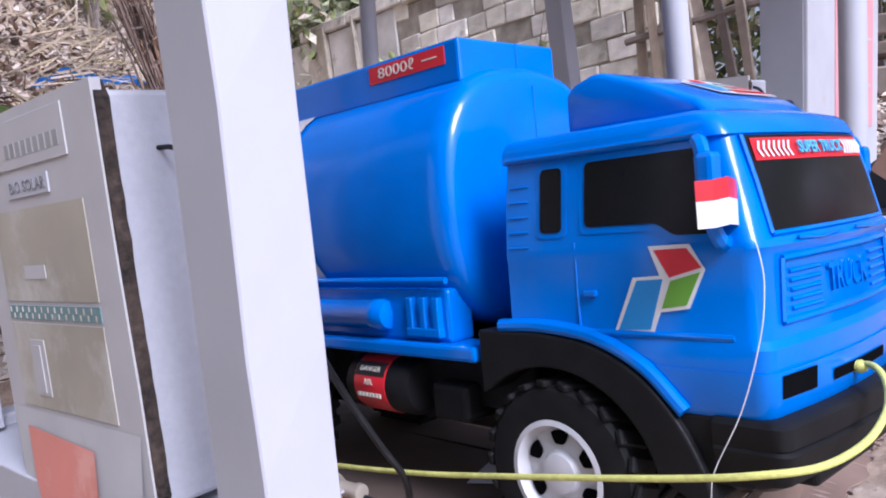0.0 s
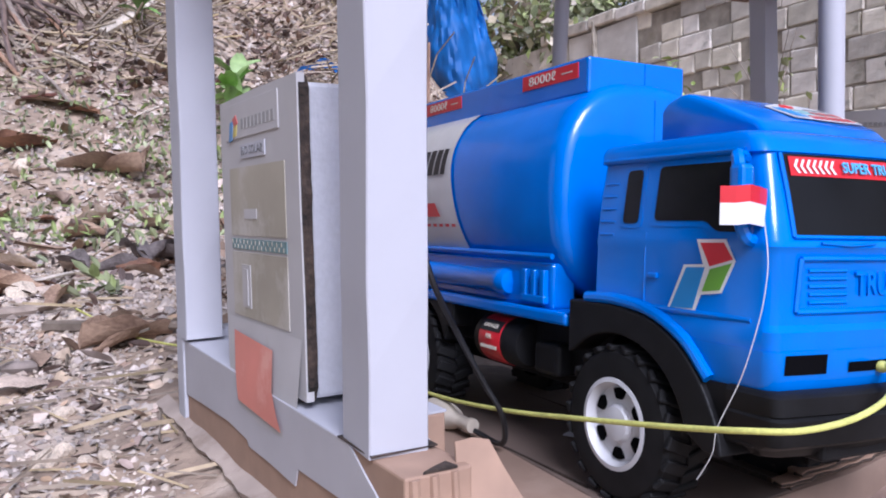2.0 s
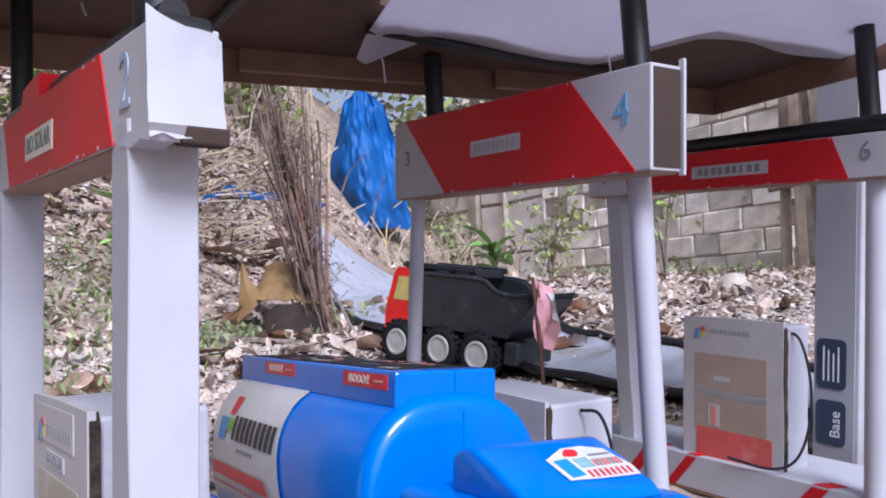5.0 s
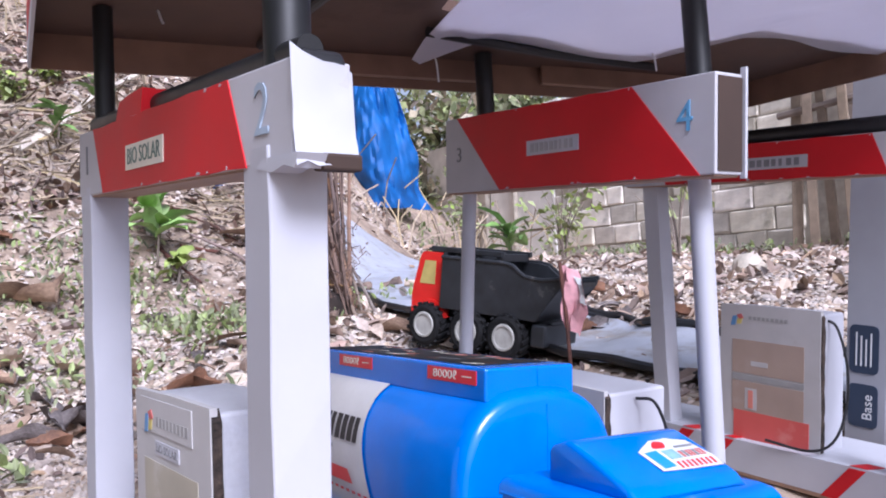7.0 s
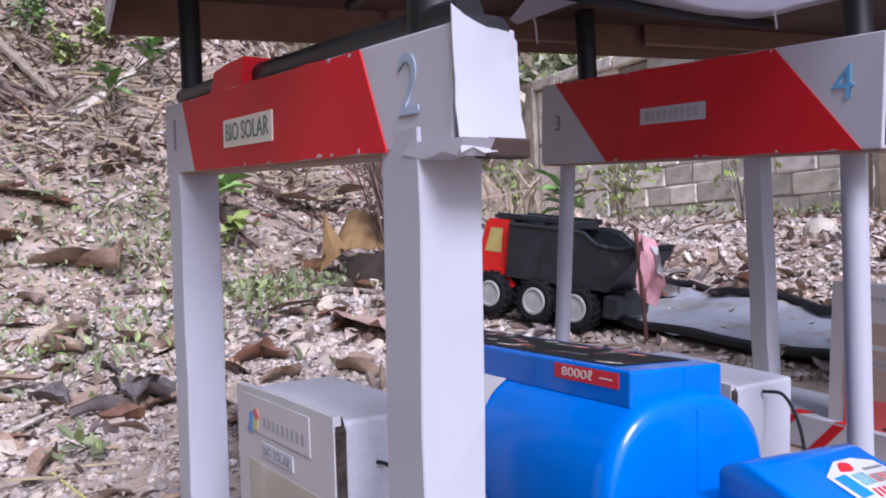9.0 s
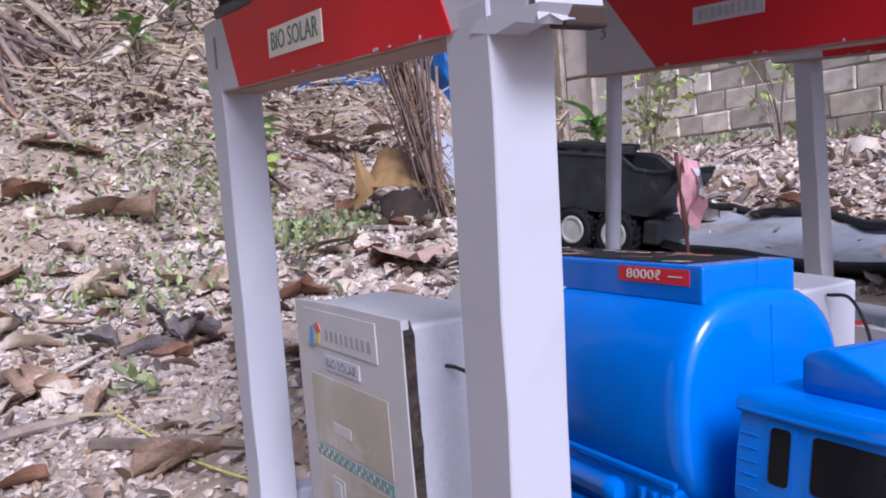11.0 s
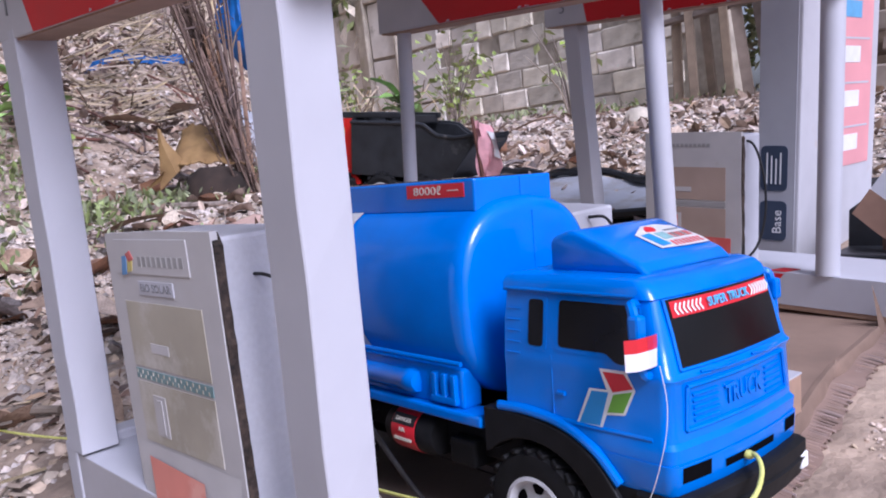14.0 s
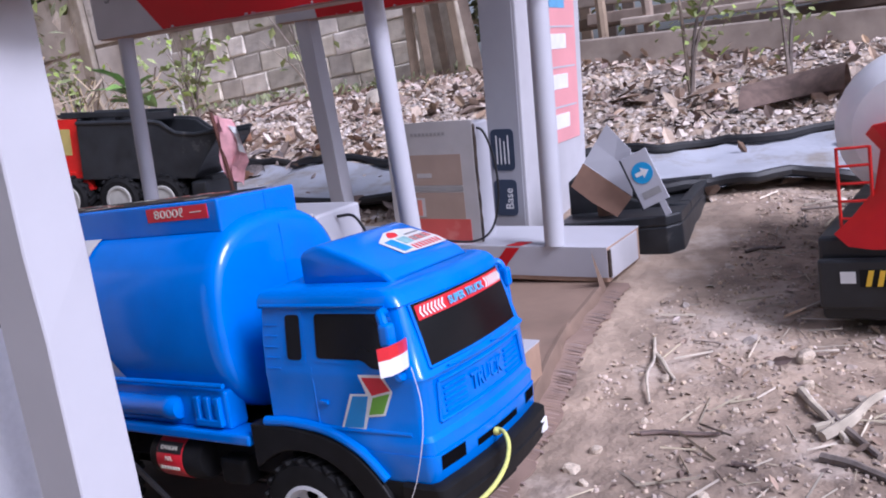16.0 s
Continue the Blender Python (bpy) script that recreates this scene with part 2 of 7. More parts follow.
M_DARKPL = mat("charcoal_plastic", (0.022, 0.024, 0.028), 0.45, 0.2, 30, 0.0006, stain=(0.09, 0.085, 0.08), stain_scale=14, stain_cut=0.62)
M_PINK = mat("faded_pink_cloth", (0.82, 0.42, 0.45), 0.8, 0.12, 30, 0.003, bump_scale=40)
M_RIB = mat("faded_ribbed_card", (0.24, 0.165, 0.13), 0.85, 0.2, 20, 0.002, c2=(0.16, 0.105, 0.08))
M_RIBP = mat("worn_card_rib", (0.28, 0.195, 0.155), 0.85, 0.2, 30, 0.001, c2=(0.2, 0.13, 0.1), rand=0.3)
M_STRAWD = mat("brown_dry_grass", (0.36, 0.27, 0.165), 0.9, 0.2, 30, 0.001, island=0.4)
M_RUST = mat("rusty_brown", (0.13, 0.05, 0.035), 0.8, 0.3, 12, 0.004)


# ---------------------------------------------------------------- building helpers
def link_bm(name, bm, material, smooth=False):
    if smooth:
        for e in bm.edges:
            e.smooth = len(e.link_faces) != 2 or e.calc_face_angle(0) < 0.62
    me = bpy.data.meshes.new(name)
    bm.to_mesh(me)
    bm.free()
    for p in me.polygons:
        p.use_smooth = smooth
    for m in material if isinstance(material, (list, tuple)) else (material,):
        me.materials.append(m)
    return new(name, me)


def part(name, bm, material, parent, label="", smooth=False, at=None):
    ob = link_bm(name, bm, material, smooth)
    if at is not None:
        ob.matrix_basis = at
    ob.parent = parent
    if label:
        ob["label"] = label
    return ob


def solo(name, bm, material, label, category, kind="", group="", smooth=False, at=None):
    ob = link_bm(name, bm, material, smooth)
    if at is not None:
        ob.matrix_basis = at
    return tagged(ob, label, category, group, kind)


def thing(name, m, label, category, group="", kind=""):
    ob = new(name)
    ob.empty_display_size = 0.02
    ob.matrix_basis = m
    return tagged(ob, label, category, group, kind)


def box(x0, x1, y0, y1, z0, z1, bevel=0.0, seg=2, bm=None):
    own = bmesh.new()
    v = [own.verts.new((x, y, z)) for x in (x0, x1) for y in (y0, y1) for z in (z0, z1)]
    for f in ((0, 1, 3, 2), (4, 6, 7, 5), (0, 4, 5, 1), (2, 3, 7, 6), (0, 2, 6, 4), (1, 5, 7, 3)):
        own.faces.new([v[i] for i in f])
    bmesh.ops.recalc_face_normals(own, faces=own.faces)
    if bevel:
        bmesh.ops.bevel(own, geom=own.edges[:], offset=bevel, segments=seg, affect="EDGES", profile=0.5)
    if bm is None:
        return own
    return merge(bm, own)


def merge(bm, other):
    me = bpy.data.meshes.new("tmp")
    other.to_mesh(me)
    other.free()
    bm.from_mesh(me)
    bpy.data.meshes.remove(me)
    return bm


def prism(pts, axis, a, b, bevel=0.0, seg=2):
    """A polygon of (u, v) pushed along an axis from a to b. Axis y: (x, z); axis x: (y, z); axis z: (x, y)."""
    bm = bmesh.new()

    def put(u, v, w):
        return (w, u, v) if axis == "x" else (u, w, v) if axis == "y" else (u, v, w)
    lo = [bm.verts.new(put(u, v, a)) for u, v in pts]
    hi = [bm.verts.new(put(u, v, b)) for u, v in pts]
    bm.faces.new(lo)
    bm.faces.new(hi[::-1])
    for i in range(len(pts)):
        j = (i + 1) % len(pts)
        bm.faces.new((lo[j], lo[i], hi[i], hi[j]))
    bmesh.ops.recalc_face_normals(bm, faces=bm.faces)
    if bevel:
        bmesh.ops.bevel(bm, geom=bm.edges[:], offset=bevel, segments=seg, affect="EDGES", profile=0.5)
    return bm


def loft(rings, cap=True, bm=None, closed=True):
    bm = bm or bmesh.new()
    rows = [[bm.verts.new(p) for p in r] for r in rings]
    n = len(rows[0])
    for a, b in zip(rows, rows[1:]):
        for i in range(n if closed else n - 1):
            j = (i + 1) % n
            bm.faces.new((a[i], a[j], b[j], b[i]))
    if cap and closed:
        bm.faces.new(rows[0][::-1])
        bm.faces.new(rows[-1])
    bmesh.ops.recalc_face_normals(bm, faces=bm.faces)
    return bm


def tube(path, r, sides=8, bm=None):
    """A round bar along a list of points; r may be a number or one radius a point."""
    pts = [Vector(p) for p in path]
    rr = r if isinstance(r, (list, tuple)) else [r] * len(pts)
    rings = []
    side = None
    for i, p in enumerate(pts):
        d = (pts[min(i + 1, len(pts) - 1)] - pts[max(i - 1, 0)]).normalized()
        if side is None:
            side = d.orthogonal().normalized()
        side = (side - d * side.dot(d)).normalized()
        up = d.cross(side)
        rings.append([p + rr[i] * (math.cos(2 * math.pi * k / sides) * side + math.sin(2 * math.pi * k / sides) * up) for k in range(sides)])
    return loft(rings, True, bm)


def curve(points, n=8):
    """A smooth line through points."""
    p = [Vector(q) for q in points]
    p = [2 * p[0] - p[1], *p, 2 * p[-1] - p[-2]]
    out = []
    for i in range(1, len(p) - 2):
        for k in range(n):
            t = k / n
            a, b, c, d = p[i - 1], p[i], p[i + 1], p[i + 2]
            out.append(0.5 * ((2 * b) + (c - a) * t + (2 * a - 5 * b + 4 * c - d) * t * t + (3 * b - a - 3 * c + d) * t ** 3))
    out.append(p[-2])
    return out


def lathe(profile, axis="y", n=32, cap=True):
    """A profile of (radius, offset) turned about an axis."""
    rings = []
    for r, o in profile:
        ring = []
        for k in range(n):
            c, s = r * math.cos(2 * math.pi * k / n), r * math.sin(2 * math.pi * k / n)
            ring.append((c, o, s) if axis == "y" else (o, c, s) if axis == "x" else (c, s, o))
        rings.append(ring)
    return loft(rings, cap)


def words(text, size, material, m, parent, depth=0.0006, name="lettering", width=None, bold=0.0, label=""):
    """Built-in font letters as a mesh; the middle of the line at m, lying in m's xy plane."""
    cu = bpy.data.curves.new(name, "FONT")
    cu.body, cu.size, cu.align_x, cu.align_y, cu.extrude, cu.offset = text, size, "CENTER", "CENTER", depth, bold
    cu.resolution_u = 3
    ob = bpy.data.objects.new(name, cu)
    me = bpy.data.meshes.new_from_object(ob)
    bpy.data.objects.remove(ob)
    if width:
        xs = [v.co.x for v in me.vertices]
        k = width / (max(xs) - min(xs))
        for v in me.vertices:
            v.co.x *= k
    me.materials.clear()
    me.materials.append(material)
    o = new(name, me)
    o.matrix_basis = m
    o.parent = parent
    if label:
        o["label"] = label
    return o


def plate(pts, m, thick, material, parent, name, label=""):
    """A thin flat piece of outline pts in m's xy plane, thick along m's z."""
    return part(name, prism(pts, "z", 0, thick), material, parent, label, at=m)


def rect(x, y, w, h):
    return [(x, y), (x + w, y), (x + w, y + h), (x, y + h)]


def side_pose(x, y, z):
    """On a face that looks to -y: x along, y up."""
    return pose(x, y, z, 90, 0, 0)


def nose_pose(x, y, z):
    """On a face that looks to +x."""
    return pose(x, y, z, 90, 0, 90)


# ---------------------------------------------------------------- ground
def bank_start(y):
    return -2.9 - 0.45 * max(0.0, y) - 0.5 * max(0.0, y - 1.2)


def lie(x, y):
    """Height of the ground."""
    s = -0.75 * x + 0.66 * y
    z = 0.02 + 0.13 * 0.12 * math.log1p(math.exp(min(60, s / 0.12)))
    z -= 0.085 * 0.3 * math.log1p(math.exp(min(60, (s - 3.7) / 0.3)))
    u = bank_start(y) - x
    if u > 0:
        z += 0.85 * u * u / (u + 0.5)
    z = min(z, 4.0 + 0.02 * z) - 0.03 * math.exp(-((x + 1.6) ** 2 + (y - 1.13) ** 2) / 0.3)
    away = min(1.0, max(0.0, (math.hypot(x - 0.1, y - 0.2) - 0.75) / 1.2))
    z += away * (0.05 * noise.noise((x * 1.3, y * 1.3, 0.3)) + 0.022 * noise.noise((x * 4.1, y * 4.1, 1.7)))
    z -= 0.028 * min(1.0, max(0.0, (-0.25 - y) / 0.12)) * min(1.0, max(0.0, (x + 1.3) / 0.5))
    z += 0.006 * noise.noise((x * 17, y * 17, 4.0))
    return z


def spread(n, reach, tight):
    return [reach * math.sinh(tight * (2 * i / (n - 1) - 1)) / math.sinh(tight) for i in range(n)]


gx, gy = [v - 0.8 for v in spread(260, 45, 4.6)], [v + 0.5 for v in spread(260, 45, 4.6)]
gme = bpy.data.meshes.new("ground")
gme.from_pydata([(x, y, lie(x, y)) for y in gy for x in gx], [],
                [(j * 260 + i, j * 260 + i + 1, (j + 1) * 260 + i + 1, (j + 1) * 260 + i) for j in range(259) for i in range(259)])
gme.materials.append(M_GROUND)
for p in gme.polygons:
    p.use_smooth = True
ground = tagged(new("ground", gme), "dry sloping earth yard strewn with gravel and litter", "ground", kind="structure")


# ---------------------------------------------------------------- cardboard floor of the station
def floor_z(x, y):
    return 0.058 + 0.065 * max(0.0, y - 0.1) - 0.012 * x


def slab(name, outline, z_of, thick, material, label):
    bm = bmesh.new()
    top = [bm.verts.new((x, y, z_of(x, y))) for x, y in outline]
    low = [bm.verts.new((x, y, z_of(x, y) - thick)) for x, y in outline]
    bm.faces.new(top)
    bm.faces.new(low[::-1])
    for i in range(len(outline)):
        j = (i + 1) % len(outline)
        bm.faces.new((top[i], low[i], low[j], top[j]))
    bmesh.ops.recalc_face_normals(bm, faces=bm.faces)
    bmesh.ops.bevel(bm, geom=bm.edges[:], offset=min(0.002, thick * 0.3), segments=1, affect="EDGES")
    return solo(name, bm, material, label, "cardboard", kind="structure")


slab("station_floor_front", [(-0.72, -0.22), (-0.56, -0.26), (-0.52, -0.322), (0.09, -0.272), (0.155, -0.21), (0.159, -0.12), (0.15, -0.07), (0.1335, 0.11), (-0.72, 0.11)],
     floor_z, 0.013, M_FLOOR, "brown cardboard floor of the model station")
slab("station_base_front", [(-0.70, -0.20), (-0.54, -0.24), (-0.5, -0.30), (0.06, -0.255), (0.12, -0.2), (0.13, 0.11), (-0.70, 0.11)], lambda x, y: floor_z(x, y) - 0.0135, 0.04, M_CARDB, "darker cardboard box beneath the station floor")
slab("station_floor_back", [(-0.72, 0.1105), (0.1335, 0.1105), (0.106, 0.30), (0.075, 0.434), (0.058, 0.52), (0.049, 0.64), (0.035, 0.80), (-0.72, 0.80)],
     floor_z, 0.03, M_FLOOR, "brown cardboard floor beneath the far lane")
def floor_edge(y):
    """x of the floor's open edge."""
    return float(np.interp(y, (-0.21, -0.12, -0.07, 0.11, 0.30, 0.434, 0.52, 0.64, 0.80), (0.155, 0.159, 0.15, 0.1335, 0.106, 0.075, 0.058, 0.049, 0.035)))


rows = []
for i in range(49):
    y = -0.21 + 0.95 * i / 48
    x = floor_edge(y) + 0.001
    k = 0.0012 * math.sin(i * 1.3) + 0.0008 * math.sin(i * 0.47)
    z = floor_z(x, y)
    rows.append([(x - 0.006, y, z + 0.0012), (x + 0.001, y, z + 0.0008), (x + 0.0035, y, z - 0.003), (x + 0.0045 + k, y, z - 0.02), (x + 0.0055 + 2 * k, y, max(z - 0.042, lie(x + 0.006, y) + 0.004))])
bm = loft(rows, closed=False)
bmesh.ops.solidify(bm, geom=bm.faces[:], thickness=0.002)
solo("floor_flap", bm, M_FLAP, "brown cardboard flap folded down from the floor edge", "cardboard", smooth=True)
ribbed = thing("corrugated_strip", pose(0, 0, 0), "torn reddish corrugated card strip under the station edge", "cardboard")
rows = []
for i in range(60):
    y = -0.2 + i * 0.0165
    x = floor_edge(y) + 0.004
    w = 0.034 + 0.005 * math.sin(i * 0.9) + 0.003 * math.sin(i * 2.3)
    rows.append([(x + w * q, y, lie(x + w * q, y) + 0.0055 - 0.002 * q) for q in (0, 0.5, 1)])
bm = loft(rows, closed=False)
bmesh.ops.solidify(bm, geom=bm.faces[:], thickness=0.0016)
part("backing", bm, M_RIB, ribbed, smooth=True)
ribs = []
for k in range(3):
    bm = tube([(0, 0, 0), (0.015, 0.0006 * (k - 1), 0.0004), (0.029 + 0.003 * k, 0, -0.0012)], 0.0021, 6)
    me = bpy.data.meshes.new("rib")
    bm.to_mesh(me)
    bm.free()
    me.materials.append(M_RIBP)
    ribs.append(me)
for i in range(122):
    y = -0.19 + i * 0.0077
    x = floor_edge(y) + 0.005
    o = new("rib", ribs[(i * 7) % 3])
    o.matrix_basis = pose(x, y, lie(x, y) + 0.0046, 0, 3, 3 * math.sin(i * 1.7))
    o.parent = ribbed
# board beneath the tanker, its dark tone carrying the shade on the floor
slab("floor_board", [(-0.46, -0.108), (-0.148, -0.1085), (0.07, -0.113), (0.158, -0.109), (0.149, -0.032), (0.1345, 0.062), (-0.46, 0.075)], lambda x, y: floor_z(x, y) + 0.0014, 0.0026, M_MATCARD, "worn board under the parked tanker, darkened with its shade")
random.seed(14)
for y0, y1, z, m in ((0.02, 0.17, 0.0605, M_CARD), (0.16, 0.38, 0.068, M_PAPER2), (0.04, 0.2, 0.0655, M_CARD)):
    n = 14
    pts = [(floor_edge(y0 + (y1 - y0) * i / n) - 0.001 + random.uniform(-0.003, 0.002), y0 + (y1 - y0) * i / n) for i in range(n + 1)] + [(floor_edge(y1) - 0.018, y1 - 0.005), (floor_edge((y0 + y1) / 2) - 0.022, (y0 + y1) / 2), (floor_edge(y0) - 0.016, y0 + 0.004)]
    solo("cardboard_strip", prism(pts, "z", z, z + 0.0035), m, "torn layered cardboard strip along the floor edge", "cardboard", group="cardboard strips")
    solo("strip_core", prism([(p[0] + 0.0012, p[1]) for p in pts[:n + 1]] + [(pts[n][0] - 0.008, pts[n][1]), (pts[0][0] - 0.008, pts[0][1])], "z", z + 0.0008, z + 0.0026), M_CARDDARK,
         "dark exposed corrugation of a torn strip", "cardboard", group="strip cores")
for a, b in (((-0.16, -0.112), (0.06, -0.106)), ((0.06, -0.106), (0.155, -0.09)), ((-0.25, 0.02), (0.14, 0.03))):
    d = Vector((b[0] - a[0], b[1] - a[1])).orthogonal().normalized() * 0.0007
    solo("floor_crease", prism([(a[0] - d.x, a[1] - d.y), (b[0] - d.x, b[1] - d.y), (b[0] + d.x, b[1] + d.y), (a[0] + d.x, a[1] + d.y)], "z", 0.057, 0.0592 - 0.012 * min(a[0], b[0])), M_CARDDARK, "dark scored crease in the cardboard floor", "crease", kind="structure")


# ---------------------------------------------------------------- pump islands
def island(m, x0, x1, y0, y1, h, label, torn):
    t = thing("pump_island", m, label, "pump island", "station islands")
    y2, xs = (0.026, -0.05) if torn else (y1, x1)
    part("core", prism([(x0, y0), (x1, y0), (x1, y2), (xs, y2), (xs, y1), (x0, y1)] if torn else rect(x0, y0, x1 - x0, y1 - y0), "z", -h, -0.0015, 0.002), M_CARD, t, "brown cardboard box")
    xe = 0.012 if torn else x1
    part("top_paper", prism([(x0 - 0.001, y0 - 0.001), (xe, y0 - 0.001), (xe, y2 + 0.001), (min(xs, xe), y2 + 0.001), (min(xs, xe), y1 + 0.001), (x0 - 0.001, y1 + 0.001)] if torn else rect(x0 - 0.001, y0 - 0.001, xe - x0 + 0.001, y1 - y0 + 0.002), "z", -0.0015, 0.0005),
         M_PAPER, t, "white paper top")
    pts = [(x0 - 0.001, 0.0), (x1 - 0.015 * torn, 0.0)]
    if torn:
        pts = [(x0 - 0.001, 0.0), (-0.012, 0.0), (0.012, -0.014), (0.042, -0.03), (0.066, -0.043), (0.067, -0.062), (0.03, -0.054), (-0.0185, -0.0465), (-0.1175, -0.050), (-0.1245, -0.067), (-0.19, -0.0655),
               (-0.25, -0.0665), (-0.256, -0.061), (-0.32, -0.058), (-0.41, -0.062), (x0 - 0.001, -0.067)]
    else:
        pts += [(x1, -h * 0.85), (x0, -h * 0.9)]
    part("side_paper", prism(pts, "y", y0 - 0.0018, y0 - 0.0004), M_PAPER2 if torn else M_PAPER, t, "torn white paper wrap")
    return t


F1 = pose(0.0375, -0.265, 0.115, 0, 1.5, 5.3)
isl1 = island(F1, -0.50, 0.070, -0.026, 0.078, 0.106, "white papered cardboard pump island, torn at its end", 1)
# open corrugated end and folded flap
bm = loft([[(0.058, 0.020, 0.012), (0.058, 0.034, 0.0125), (0.061, 0.046, 0.010)], [(0.063, 0.018, -0.008), (0.065, 0.036, -0.008), (0.068, 0.054, -0.01)],
           [(0.071, 0.020, -0.03), (0.074, 0.042, -0.03), (0.078, 0.064, -0.032)], [(0.088, 0.028, -0.075), (0.094, 0.055, -0.066), (0.100, 0.082, -0.056)]], closed=False)
bmesh.ops.solidify(bm, geom=bm.faces[:], thickness=0.0016)
part("end_flap", bm, M_CARD, isl1, "folded brown flap", smooth=True)
random.seed(6)
rows = []
for i in range(36):
    x = -0.575 + 0.0190 * i
    y = -0.2925 + 0.0928 * (x - 0.0375)
    w = 0.014 + 0.002 * math.sin(i * 0.7) + 0.0012 * math.sin(i * 2.3)
    rows.append([(x, y - w * k, lie(x, y - w * k) + 0.0125 - 0.003 * k) for k in (-0.1, 0.5, 1.0)])
bm = loft(rows, closed=False)
bmesh.ops.solidify(bm, geom=bm.faces[:], thickness=0.006)
solo("cardboard_skirt", bm, mat("soiled_card_edge", (0.40, 0.325, 0.275), 0.8, 0.16, 20, 0.001, stain=(0.25, 0.19, 0.15), stain_scale=14, stain_cut=0.5), "frayed soiled card strip along the island's foot", "cardboard")
for i, y in enumerate((-0.019, -0.004, 0.012)):
    part("flute", tube([(0.0698, y, -0.003), (0.0712, y + 0.001, -0.04), (0.070, y - 0.001, -0.1)], 0.0042 - 0.0006 * i, 8), M_CARD, isl1, smooth=True)
part("end_gap", prism([(0.0695, -0.012), (0.0705, 0.014), (0.058, 0.012), (0.063, 0.0)], "z", -0.0014, 0.0004), M_CARDDARK, isl1, "open dark corrugation")
part("lift_crack", box(-0.031, 0.028, -0.0285, 0.024, 0.0006, 0.0016), M_CARDDARK, isl1, "dark gap under the post")
part("end_block", box(-0.535, -0.501, -0.03, 0.07, -0.106, 0.012, 0.003), M_PAPER, isl1, "white paper end block")
F2 = pose(0.0, 0.262, 0.128, 0, 2.5, 2)
island(F2, -0.545, 0.10, -0.035, 0.10, 0.062, "white papered cardboard pump island behind the tanker", 0)
F3 = pose(-0.036, 0.765, 0.1685, 0, 3.0, 0)
isl3 = island(F3, -0.62, 0.094, -0.030, 0.14, 0.065, "white cardboard pump island with red stripes", 0)
for x, w in ((-0.156, 0.028), (-0.50, 0.03), (-0.40, 0.022)):
    plate([(x, -0.058), (x + w, -0.058), (x + w + 0.05, -0.002), (x + 0.05, -0.002)], pose(0, -0.0325, 0, 90, 0, 0), 0.001, M_RED, isl3, "red_stripe", "slanted red stripe")
    plate([(x + 0.05, 0), (x + w + 0.05, 0), (x + w + 0.062, 0.03), (x + 0.062, 0.03)], pose(0, -0.031, 0.0012, 0, 0, 0), 0.001, M_RED, isl3, "red_stripe", "slanted red stripe")
part("end_edge", box(0.0945, 0.0975, -0.02, 0.12, -0.06, -0.004, 0.001), M_PAPER2, isl3, "frayed end card")
part("end_core", box(0.0946, 0.0985, -0.029, -0.021, -0.055, -0.006), M_CARDDARK, isl3, "exposed corrugation")


# ---------------------------------------------------------------- posts
def post(m, w, d, h, label, group="canopy posts"):
    bm = bmesh.new()
    rings = []
    for i in range(9):
        z = h * i / 8
        k = 0.0006 * math.sin(i * 2.1)
        rings.append([(-w / 2 + k, -d / 2, z), (w / 2 + k, -d / 2 + k, z), (w / 2 - k, d / 2, z), (-w / 2, d / 2 - k, z)])
    loft(rings, True, bm)
    vert = [e for e in bm.edges if abs(e.verts[0].co.z - e.verts[1].co.z) > 0.01]
    bmesh.ops.bevel(bm, geom=vert, offset=0.0011, segments=1, affect="EDGES")
    return solo("canopy_post", bm, M_PAPER, label, "post", group=group, at=m, smooth=False)


post(pose(0.0385, -0.2695, 0.114, 0, 3.0, 2), 0.051, 0.046, 0.49, "square white paper post on the near island")
post(pose(-0.459, -0.3195, 0.133, 0, 1.6, 5), 0.047, 0.045, 0.50, "square white paper post at the island's far end")
post(pose(-0.5465, 0.7625, 0.194, -0.4, -0.9, 3), 0.037, 0.036, 0.50, "square white paper post on the far island")


def pole(m, r, h, label):
    return solo("canopy_pole", lathe([(r, 0), (r, h * 0.5), (r, h)], "z", 28), M_PAPER, label, "post", group="canopy posts", smooth=True, at=m)


pole(pose(-0.509, 0.233, 0.148, -2.0, 4.1, 0), 0.0115, 0.51, "slim round white paper tube post behind the tanker")
pole(pose(-0.040, 0.301, 0.13, 3.6, 3.3, 0), 0.0132, 0.49, "round white paper tube post on the middle island")
pole(pose(-0.0457, 0.7445, 0.17, -2.6, 3.2, 0), 0.0188, 0.475, "thick round white paper post on the far island")


